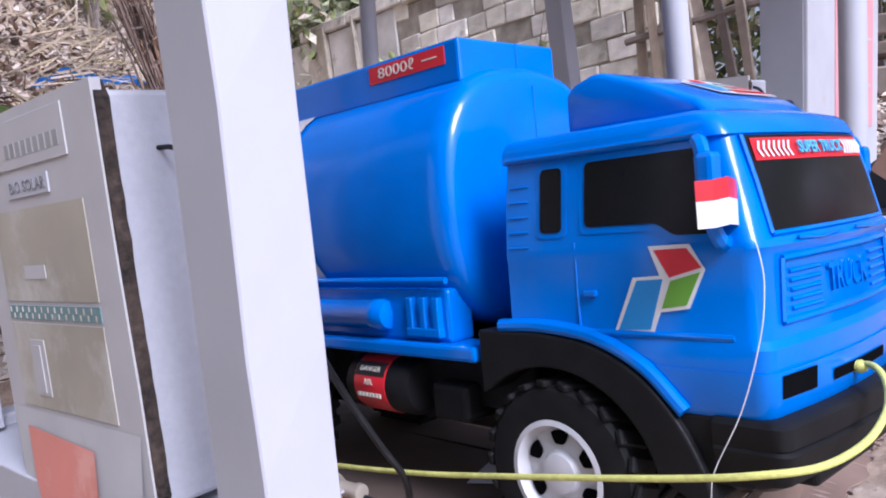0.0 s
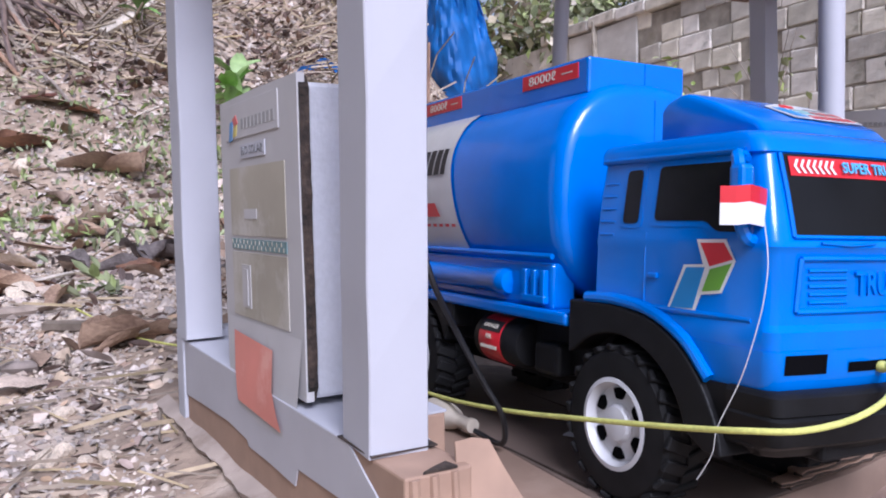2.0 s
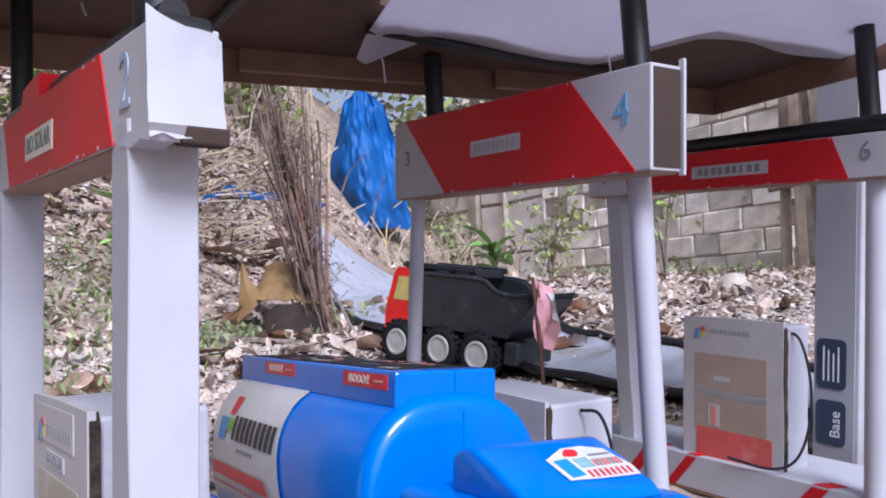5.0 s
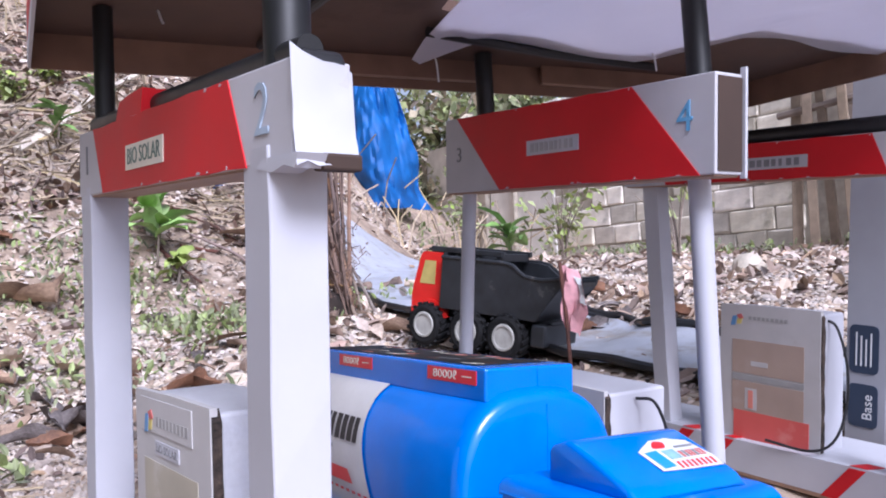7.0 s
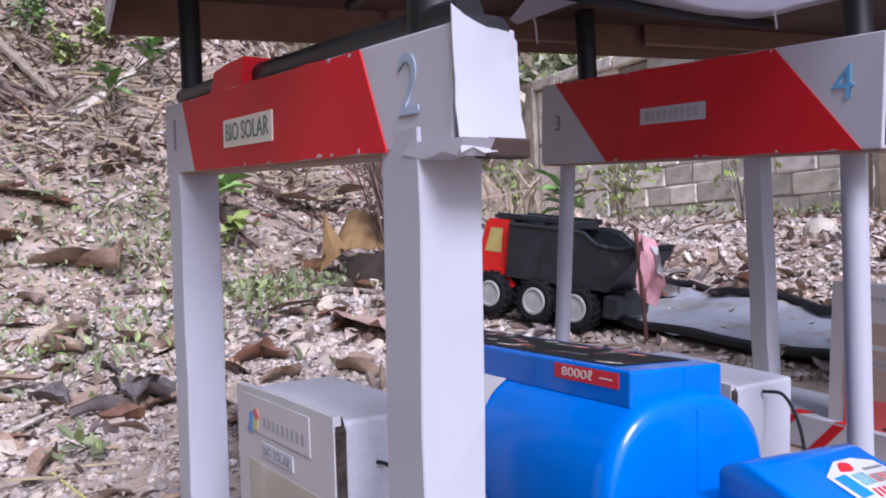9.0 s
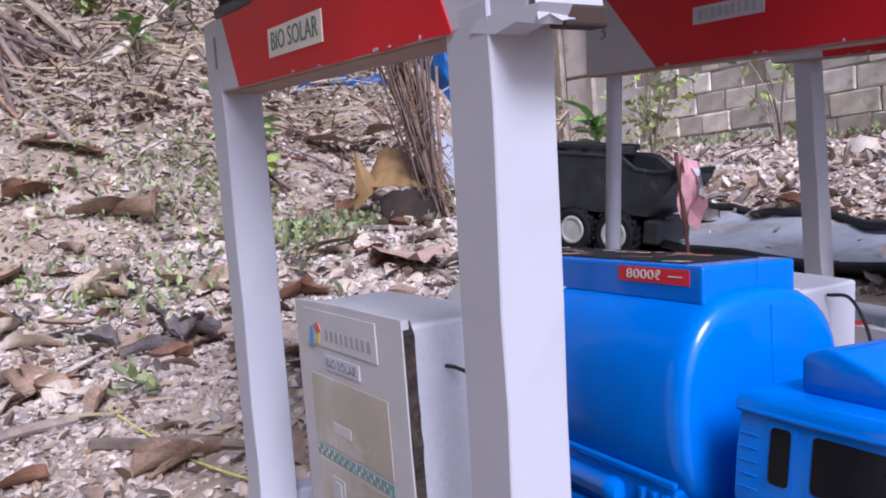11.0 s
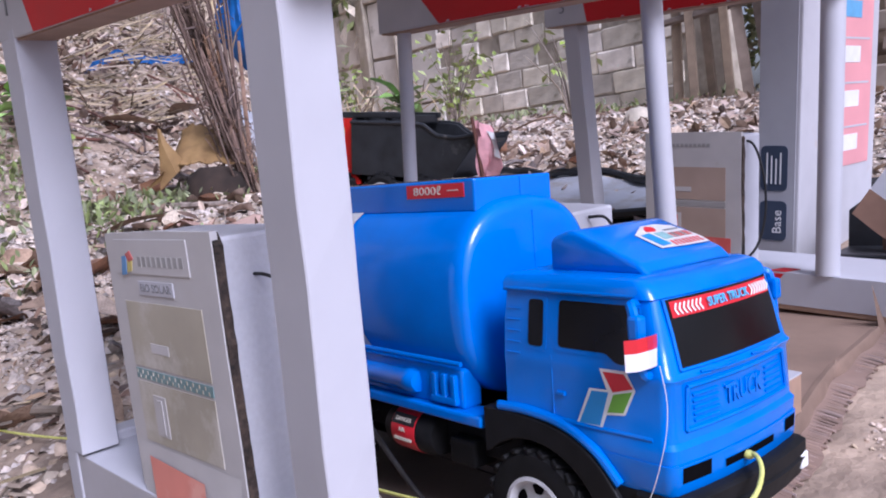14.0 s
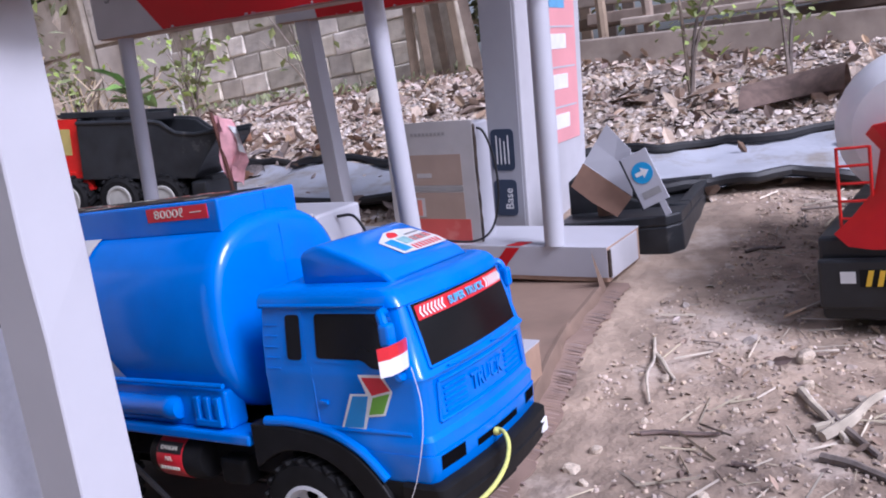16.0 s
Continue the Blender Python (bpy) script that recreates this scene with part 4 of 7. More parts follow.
for s in (-1, 1):
    w1 = rounded([(0.122, 0.2085), (0.122, 0.2465), (0.196, 0.2465), (0.2035, 0.219), (0.2035, 0.2015), (0.180, 0.2015), (0.170, 0.2085)], 0.004)
    cab_patch(w1, 0.0008, 0.0003, M_GLASSB, cab, "side_window", s, "dark tinted side window")
    rim = rounded([(0.118, 0.2045), (0.118, 0.2505), (0.199, 0.2503), (0.2065, 0.219), (0.2065, 0.1975), (0.178, 0.1975), (0.168, 0.2045)], 0.005)
    cab_patch(rim, 0.0, 0.0006, M_BLUE, cab, "window_rim", s)
    w2 = rounded([(0.0885, 0.2065), (0.0885, 0.2455), (0.105, 0.2455), (0.105, 0.2065)], 0.004)
    cab_patch(w2, 0.0008, 0.0003, M_GLASSB, cab, "quarter_window", s, "small dark quarter window")
    cab_patch(rounded([(0.085, 0.203), (0.085, 0.249), (0.1085, 0.249), (0.1085, 0.203)], 0.005), 0.0, 0.0006, M_BLUE, cab, "window_rim", s)
    part("roof_gutter", tube([(0.062, s * 0.0908, 0.2535), (0.14, s * 0.0908, 0.2535), (0.198, s * 0.0902, 0.2535)], 0.0017, 8), M_BLUE, cab, smooth=True)
    for i in range(5):
        z = 0.198 + i * 0.0095
        part("vent_rib", tube([(0.0635, s * (on_cab(z) + 0.0002), z), (0.0715, s * (on_cab(z) + 0.0002), z), (0.0785, s * (on_cab(z) - 0.0002), z)], 0.0009, 6), M_BLUE, cab, smooth=True)
    part("door_line", tube([(0.1135, s * (on_cab(0.2) - 0.0004), 0.2), (0.1135, s * (on_cab(0.17) - 0.0004), 0.17), (0.1145, s * (on_cab(0.145) - 0.0002), 0.15)], 0.0010, 6), M_BLUE, cab, smooth=True)
    part("belt_line", tube([(0.064, s * (on_cab(0.146) + 0.0002), 0.1475), (0.15, s * (on_cab(0.146) + 0.0002), 0.1475), (0.21, s * (on_cab(0.146) - 0.0012), 0.1475)], 0.0022, 8), M_BLUE, cab, smooth=True)
    part("door_catch", box(0.119, 0.128, s * 0.0945, s * 0.0985, 0.168, 0.172, 0.001), M_BLUE, cab)
    # black arch over the front wheel
    arch = [(0.034, 0.1455)] + [(p.x, p.z) for p in curve([(0.085, 0, 0.1455), (0.122, 0, 0.1405), (0.153, 0, 0.126), (0.176, 0, 0.103), (0.190, 0, 0.078), (0.195, 0, 0.06)], 4)] + [(0.180, 0.06)]
    arch += [(0.0905 + 0.0735 * math.cos(a), 0.0555 + 0.069 * math.sin(a)) for a in [math.radians(q) for q in range(12, 136, 6)]]
    arch += [(0.034, 0.103)]
    y0, y1 = sorted((s * 0.074, s * 0.103))
    part("front_arch", prism(arch, "y", y0, y1, 0.0016), M_BLACK, truck, "black wheel arch")
    rim = curve([(0.052, s * 0.0985, 0.1485), (0.087, s * 0.0985, 0.1495), (0.125, s * 0.0985, 0.1445), (0.157, s * 0.0985, 0.1295), (0.180, s * 0.0985, 0.107)], 5)
    part("arch_lip", tube(rim, 0.0045, 10), M_BLUE, cab, smooth=True)
    part("lower_panel", prism([(0.17, 0.1065), (0.213, 0.1065), (0.215, 0.070), (0.186, 0.070), (0.182, 0.09)], "y", *sorted((s * 0.084, s * 0.0975)), bevel=0.002), M_BLACK, cab, "black lower panel")


def nose_x(z, y):
    zs, xs = (0.106, 0.11, 0.13, 0.142, 0.146, 0.188, 0.193, 0.197, 0.225, 0.2505), (0.2465, 0.249, 0.2505, 0.25, 0.247, 0.246, 0.249, 0.245, 0.2385, 0.2315)
    return float(np.interp(z, zs, xs)) - 0.015 - 0.006 * (y / 0.086) ** 2


def nose_patch(yz, lift, thick, material, parent, name, label="", n=10):
    """A thin piece that follows the bowed front; yz = (y0, z0, y1, z1, top inset)."""
    y0, z0, y1, z1, inset = yz
    rows = []
    for j in range(5):
        z = z0 + (z1 - z0) * j / 4
        k = inset * j / 4
        rows.append([(nose_x(z, y) + lift + thick, y, z) for y in [y0 + k + (y1 - y0 - 2 * k) * i / n for i in range(n + 1)]])
    bm = loft(rows, closed=False)
    bmesh.ops.solidify(bm, geom=bm.faces[:], thickness=thick)
    return part(name, bm, material, parent, label, smooth=True)


nose_patch((-0.0765, 0.2005, 0.0765, 0.2502, 0.0005), 0.0008, 0.0005, M_GLASSB, cab, "windscreen", "dark tinted windscreen")
for a, b in (((-0.078, 0.199), (0.078, 0.199)), ((-0.078, 0.199), (-0.0775, 0.2505)), ((0.078, 0.199), (0.0775, 0.2505))):
    part("screen_rim", tube([(nose_x(a[1] + (b[1] - a[1]) * i / 6, a[0] + (b[0] - a[0]) * i / 6) + 0.0004, a[0] + (b[0] - a[0]) * i / 6, a[1] + (b[1] - a[1]) * i / 6) for i in range(7)], 0.0016, 6), M_BLUE, cab, smooth=True)
nose_patch((-0.0735, 0.2365, 0.0735, 0.2485, 0.0003), 0.0016, 0.0004, M_SRED, cab, "screen_banner", "red and white banner strip")
for i in range(7):
    for s in (-1, 1):
        y = s * (0.0372 + i * 0.0051)
        rows = []
        for j in range(3):
            z = 0.2382 + 0.0086 * j / 2
            dy = s * 0.0032 * (1 - abs(j - 1))
            rows.append([(nose_x(z, y) + 0.0026, y + dy, z), (nose_x(z, y) + 0.0026, y + dy + 0.0025, z)])
        part("chevron", loft(rows, closed=False), M_SWHITE, cab)
words("SUPER TRUCK", 0.0098, M_SCYAN, pose(0.2222, 0.0, 0.2425, 90 - 15, 0, 90), cab, 0.0004, bold=0.0002, width=0.062, label="blue outlined banner words")
for z, y0, y1 in ((0.1955, -0.06, -0.012), (0.1955, 0.012, 0.06)):
    part("wiper_rest", tube([(nose_x(z, y0) + 0.002, y0, z), (nose_x(z, (y0 + y1) / 2) + 0.003, (y0 + y1) / 2, z - 0.0015), (nose_x(z, y1) + 0.002, y1, z)], 0.0009, 6), M_BLUE, cab, smooth=True)
# raised grille panel with ribs and letters
for a, b in (((-0.074, 0.186), (0.074, 0.186)), ((0.074, 0.186), (0.078, 0.154)), ((0.078, 0.154), (-0.078, 0.154)), ((-0.078, 0.154), (-0.074, 0.186))):
    pts = [(nose_x(a[1] + (b[1] - a[1]) * i / 6, a[0] + (b[0] - a[0]) * i / 6) + 0.0006, a[0] + (b[0] - a[0]) * i / 6, a[1] + (b[1] - a[1]) * i / 6) for i in range(7)]
    part("grille_frame", tube(pts, 0.0019, 6), M_BLUE, cab, smooth=True)
for i in range(5):
    z = 0.1595 + i * 0.0048
    for y0, y1 in ((-0.068, -0.036), (0.036, 0.068)):
        part("grille_rib", tube([(nose_x(z, y) + 0.0003, y, z) for y in (y0, (y0 + y1) / 2, y1)], 0.0012, 6), M_BLUE, cab, smooth=True)
words("TRUCK", 0.021, M_BLUE, nose_pose(0.2315, 0.0, 0.17), cab, 0.0012, bold=0.0004, label="raised moulded letters", width=0.058)
for y0, y1, z0, z1 in ((-0.0885, -0.055, 0.1165, 0.1285), (-0.036, 0.041, 0.1165, 0.1228), (0.066, 0.0885, 0.1175, 0.1285)):
    rows = [[(nose_x(z, y) + 0.0006, y, z) for y in [y0 + (y1 - y0) * i / 6 for i in range(7)]] for z in (z0, (z0 + z1) / 2, z1)]
    part("lamp_slot", loft(rows, closed=False), M_HOLE, cab, "open dark lamp slot")
part("bumper", loft([ring_cab(z, 0.196, xf, w, 0.008, 0.007) for z, xf, w in ((0.070, 0.246, 0.094), (0.074, 0.2535, 0.098), (0.0905, 0.2585, 0.1015), (0.0925, 0.256, 0.1005), (0.0935, 0.2575, 0.101), (0.1040, 0.2575, 0.1015), (0.1060, 0.255, 0.0995), (0.1070, 0.249, 0.097))]), M_BLACK, truck, "black plastic bumper", smooth=True)
part("bumper_apron", loft([ring_cab(z, 0.185, xf, w, 0.016, 0.008) for z, xf, w in ((0.058, 0.228, 0.07), (0.062, 0.238, 0.078), (0.071, 0.245, 0.088))]), M_BLACK, truck, smooth=True)
part("corner_lamp", box(0.228, 0.2368, 0.0835, 0.0975, 0.080, 0.0945, 0.002), M_SWHITE, truck, "small white corner lamp")
# roof fairing
part("roof_fairing", prism([(0.093, 0.2655), (0.093, 0.291), (0.099, 0.2965), (0.114, 0.301), (0.122, 0.3005), (0.150, 0.290), (0.183, 0.2755), (0.192, 0.2665), (0.193, 0.2655)], "y", -0.0645, 0.0645, 0.0042, 3), M_BLUE, cab, smooth=True)
# fairing sticker: white field, red mark, blue block, striped band
FS = pose(0.155, 0.022, 0.2886, 0, 22.5, 0) @ Matrix.Diagonal((0.72, 0.8, 1, 1))
plate([(-0.030, -0.014), (-0.012, -0.046), (0.026, -0.044), (0.029, 0.0), (0.030, 0.044), (0.012, 0.047), (-0.022, 0.036), (-0.031, 0.012)], FS, 0.0004, mat("worn_sticker_film", (0.60, 0.60, 0.60), 0.3, 0.08, 30, stain=(0.42, 0.5, 0.55), stain_scale=40, stain_cut=0.56), cab, "fairing_sticker", "worn white sticker with red and blue blocks")
plate([(-0.008, -0.040), (0.023, -0.038), (0.021, -0.020), (-0.010, -0.022)], FS @ pose(0, 0, 0.0005), 0.0003, M_SBLUE, cab, "sticker_block")
plate(rounded([(-0.028, -0.012), (-0.014, -0.024), (-0.012, -0.004), (-0.024, 0.002)], 0.006), FS @ pose(0, 0, 0.0005), 0.0003, M_SRED, cab, "sticker_block")
plate([(-0.008, -0.016), (0.009, -0.015), (0.008, 0.002), (-0.009, 0.002)], FS @ pose(0, 0, 0.0005), 0.0003, mat("faded_sticker_green", (0.22, 0.4, 0.42), 0.4, 0.2, 60), cab, "sticker_block")
for i in range(8):
    y = -0.014 + i * 0.0072
    plate([(0.014, y), (0.026, y - 0.002), (0.026, y + 0.0012), (0.014, y + 0.0034)], FS @ pose(0, 0, 0.0005), 0.0003, M_SRED, cab, "sticker_stripe")
for i in range(7):
    y = 0.005 + i * 0.0052
    plate(rect(-0.004, y, 0.012, 0.0034), FS @ pose(0, 0, 0.0005), 0.0003, (M_FRED, M_INK, M_FRED)[i % 3], cab, "word_bar")
plate(rect(-0.014, 0.008, 0.0035, 0.028), FS @ pose(0, 0, 0.0005), 0.0003, M_INK, cab, "word_bar")
# mirrors and flag
for s in (-1, 1):
    part("mirror_arm", tube(curve([(0.196, s * 0.087, 0.2475), (0.20, s * 0.100, 0.2490), (0.204, s * 0.1045, 0.245), (0.206, s * 0.1045, 0.23), (0.207, s * 0.1045, 0.208), (0.209, s * 0.101, 0.198), (0.208, s * 0.092, 0.1965)], 5), 0.0042, 8), M_BLUE, truck, "blue mirror arm", smooth=True)
    part("mirror_head", box(0.2015, 0.2125, *sorted((s * 0.0990, s * 0.1105)), 0.224, 0.243, 0.003), M_BLUE, truck, "blue mirror block", smooth=False)
fl = thing("paper_flag", TR @ pose(-0.005, -0.006, -0.003), "small folded red and white paper flag on the truck mirror", "flag")
for z0, z1, m in ((0.2215, 0.2315, M_SRED), (0.2085, 0.2215, M_SWHITE)):
    bm = loft([[(0.2165, -0.1215, z), (0.222, -0.114, z), (0.2255, -0.106, z + 0.001), (0.223, -0.095, z), (0.2195, -0.0845, z - 0.001)] for z in (z0, (z0 + z1) / 2, z1)], closed=False)
    bmesh.ops.solidify(bm, geom=bm.faces[:], thickness=0.0006)
    part("stripe", bm, m, fl, "red half" if m is M_SRED else "white half")
solo("white_thread", tube([TR @ Vector(p) for p in curve([(0.2262, -0.1065, 0.2085), (0.233, -0.111, 0.19), (0.235, -0.1135, 0.175), (0.232, -0.115, 0.152), (0.22, -0.115, 0.116), (0.203, -0.115, 0.083), (0.199, -0.115, 0.065), (0.188, -0.116, 0.046)], 5)], 0.00032, 5),
     M_THREAD, "loose white thread hanging from the flag", "thread", smooth=True)
# door logo of three slanted panels
for name, m, q in (("logo_white", M_SWHITE, [(0.1385, 0.1475), (0.1530, 0.1790), (0.1700, 0.1800), (0.1640, 0.1962), (0.1888, 0.1968), (0.1968, 0.1830), (0.1866, 0.1625), (0.1690, 0.1600), (0.1640, 0.1480)]),
                   ("logo_blue", M_SBLUE, [(0.1418, 0.1495), (0.1555, 0.1774), (0.1718, 0.1782), (0.1625, 0.1505)]),
                   ("logo_green", M_SGREEN, [(0.1702, 0.1622), (0.1765, 0.1772), (0.1941, 0.1818), (0.1852, 0.1643)]),
                   ("logo_red", M_SRED, [(0.1760, 0.1790), (0.1675, 0.1940), (0.1871, 0.1946), (0.1950, 0.1842)])):
    cab_patch(q, 0.0006 if m is M_SWHITE else 0.001, 0.0003, m, cab, name)

# tank body
def ring_tank(x, k=0.0, n=44):
    out = []
    for i in range(n):
        a = 2 * math.pi * i / n
        c, s = math.cos(a), math.sin(a)
        e = 2 / 2.55
        out.append((x, (0.1 - k) * math.copysign(abs(c) ** e, c), 0.2325 + (0.0985 - k) * math.copysign(abs(s) ** e, s)))
    return out


def tank_y(z, lift=0.0):
    q = min(0.999, abs(z - 0.2325) / 0.0985)
    return (0.1 + lift) * (1 - q ** 2.55) ** (1 / 2.55)


tank = part("tank", loft([ring_tank(x, k) for x, k in ((-0.412, 0.03), (-0.410, 0.016), (-0.404, 0.007), (-0.395, 0.0015), (-0.385, 0), (-0.29, 0), (-0.2, 0), (-0.1, 0), (-0.006, 0), (0.003, 0.001), (0.009, 0.0035), (0.0125, 0.008),
                                                        (0.0135, 0.013), (0.014, 0.03))]), M_BLUE, truck, smooth=True)
part("end_seam", tube([(0.0142, 0.004, 0.315), (0.0142, 0.004, 0.28), (0.0142, 0.004, 0.2)], 0.0008, 6), M_BLUE, tank, smooth=True)
walkway = part("catwalk", box(-0.405, 0.0, -0.061, 0.052, 0.318, 0.3505, 0.0025), M_BLUE, truck)
part("catwalk_seam", tube([(0.0003, 0.004, 0.32), (0.0003, 0.004, 0.335), (0.0003, 0.004, 0.3495)], 0.0007, 6), M_BLUE, walkway, smooth=True)
part("catwalk_sticker", box(-0.39, -0.03, -0.05, 0.042, 0.3505, 0.3512), M_BLACK, walkway, "scuffed dark sticker sheet")
random.seed(8)
for i in range(46):
    x, y, w, d = random.uniform(-0.385, -0.05), random.uniform(-0.046, 0.03), random.uniform(0.006, 0.02), random.uniform(0.002, 0.006)
    plate([(x, y), (x + w, y + 0.004), (x + w, y + 0.004 + d), (x, y + d)], pose(0, 0, 0.3513), 0.0003, random.choice((M_SCREAM, M_ORANGE, M_INK, M_RUST)), walkway, "sticker_fleck")
for x in (-0.102, -0.315):
    part("volume_label", prism(rect(x, 0.3335, 0.088, 0.0135), "y", -0.0618, -0.061), M_SRED, walkway, "red volume label")
    words("8000ℓ", 0.0118, M_SCREAM, side_pose(x + 0.033, -0.0621, 0.3402), walkway, 0.0002, width=0.043)
    part("dash_bar", box(x + 0.064, x + 0.08, -0.0623, -0.0617, 0.3398, 0.3408), M_SCREAM, walkway)


def tank_patch(x_of, x0, z0, z1, lift, material, name, label="", n=12, fx=1):
    """A film on the near flank between x0 and x_of(z)."""
    rows = []
    for i in range(n + 1):
        z = z0 + (z1 - z0) * i / n
        xe = x_of(z)
        rows.append([(x0 + (xe - x0) * j / fx, -tank_y(z, lift) - lift * 0.6, z + (0 if z < 0.3 else lift)) for j in range(fx + 1)])
    bm = loft(rows, closed=False)
    return part(name, bm, material, tank, label, smooth=True)


def wrap_edge(z):
    return -0.152 - 0.03 * ((z - 0.19) / 0.14) - 0.012 * math.sin((z - 0.19) / 0.14 * math.pi)


tank_patch(wrap_edge, -0.392, 0.178, 0.3265, 0.0012, M_FILM, "white_wrap", "creased glossy white film", 20, 12)
xs = -0.322
for i in range(9):
    tank_patch(lambda z, q=xs + (0.0118 if i % 4 else 0.0098): q, xs, 0.257, 0.284, 0.0022, M_INKB, "word_bar", n=4)
    xs += 0.0152
tank_patch(lambda z: -0.196 - 0.9 * (z - 0.212), -0.385, 0.212, 0.2265, 0.0022, M_SRED, "red_swoosh", "red slanted band", n=4)
for i in range(16):
    x = -0.385 + i * 0.0142
    tank_patch(lambda z, q=x + 0.008: q, x, 0.2015, 0.2045, 0.0022, M_SRED, "dash", n=1)
for i in range(6):
    tank_patch(lambda z, q=-0.30 + i * 0.009 + 0.006: q, -0.30 + i * 0.009, 0.245, 0.249, 0.0022, M_INK, "word_bar", n=1)
for m, x, w, z0, z1 in ((M_SRED, -0.345, 0.016, 0.284, 0.302), (M_SGREEN, -0.344, 0.02, 0.266, 0.28), (M_SBLUE, -0.368, 0.02, 0.254, 0.28)):
    tank_patch(lambda z, q=x + w, b=z0: q + 0.3 * (z - b), x, z0, z1, 0.0022, m, "logo_panel", n=3)

# side skirts with tool tube, ladder block, chassis
for s in (-1, 1):
    lo, hi = sorted((s * 0.072, s * 0.104))
    part("skirt", box(-0.412, 0.03, lo, hi, 0.1225, 0.1335, 0.0028), M_BLUE, truck, smooth=False)
    part("skirt_wall", box(-0.405, 0.0, *sorted((s * 0.07, s * 0.095)), 0.133, 0.172, 0.003), M_BLUE, truck)
    part("tank_rail", tube([(-0.40, s * 0.0985, 0.178), (-0.2, s * 0.0985, 0.178), (0.002, s * 0.0975, 0.178)], 0.0026, 8), M_BLUE, truck, smooth=True)
    part("tool_tube", lathe([(0.002, -0.30), (0.0105, -0.297), (0.0125, -0.29), (0.0125, -0.285), (0.0115, -0.283), (0.0115, -0.082), (0.0125, -0.08), (0.0125, -0.07), (0.0105, -0.064), (0.002, -0.062)], "x", 18),
         M_BLUE, truck, smooth=True, at=pose(0, s * 0.0965, 0.152))
    for x in (-0.038, -0.024, -0.010):
        part("ladder_bar", box(x - 0.0032, x + 0.0032, *sorted((s * 0.092, s * 0.1)), 0.141, 0.166, 0.0012), M_BLUE, truck)
    part("ladder_bar", box(-0.042, -0.006, *sorted((s * 0.092, s * 0.1005)), 0.137, 0.144, 0.0012), M_BLUE, truck)
part("chassis", box(-0.40, 0.225, -0.045, 0.045, 0.058, 0.122, 0.003), M_BLACK, truck)
part("underbody", box(-0.385, 0.06, -0.078, 0.078, 0.085, 0.124, 0.003), M_BLACK, truck)
for s in (-1, 1):
    air = part("air_tank", lathe([(0.002, -0.13), (0.019, -0.128), (0.0225, -0.122), (0.0225, -0.058), (0.019, -0.052), (0.002, -0.05)], "x", 24), M_BLACK, truck, smooth=True, at=pose(0.004, s * 0.081, 0.0955))
    part("pipe_box", box(-0.028, 0.008, *sorted((s * 0.06, s * 0.094)), 0.076, 0.103, 0.004), M_BLACK, truck)
    ring = lathe([(0.0229, -0.113), (0.0231, -0.1125), (0.0231, -0.0755), (0.0229, -0.075)], "x", 24)
    part("warning_label", ring, M_SRED, air, "red warning label", smooth=True)
    part("label_head", lathe([(0.0232, -0.112), (0.0234, -0.1118), (0.0234, -0.0762), (0.0232, -0.076)], "x", 24), M_INKB, air) if s > 0 else None
    if s < 0:
        words("AIR", 0.007, M_SCREAM, side_pose(-0.094, -0.0236, 0.004), air, 0.0002)
        bm = bmesh.new()
        rows = [[(x, -0.0234 * math.cos(a), 0.0234 * math.sin(a)) for x in (-0.112, -0.076)] for a in [math.radians(q) for q in (22, 32, 42, 52)]]
        part("label_head", loft(rows, closed=False), M_INKB, air, "black label head", smooth=True)
        words("DANGER", 0.0062, M_SCREAM, pose(-0.094, -0.0196, 0.0138, 54, 0, 0), air, 0.0002)
        for i in range(7):
            part("word_bar", box(-0.108 + i * 0.0042, -0.105 + i * 0.0042, -0.0236, -0.0228, -0.0075, -0.0045), M_SCREAM, air)

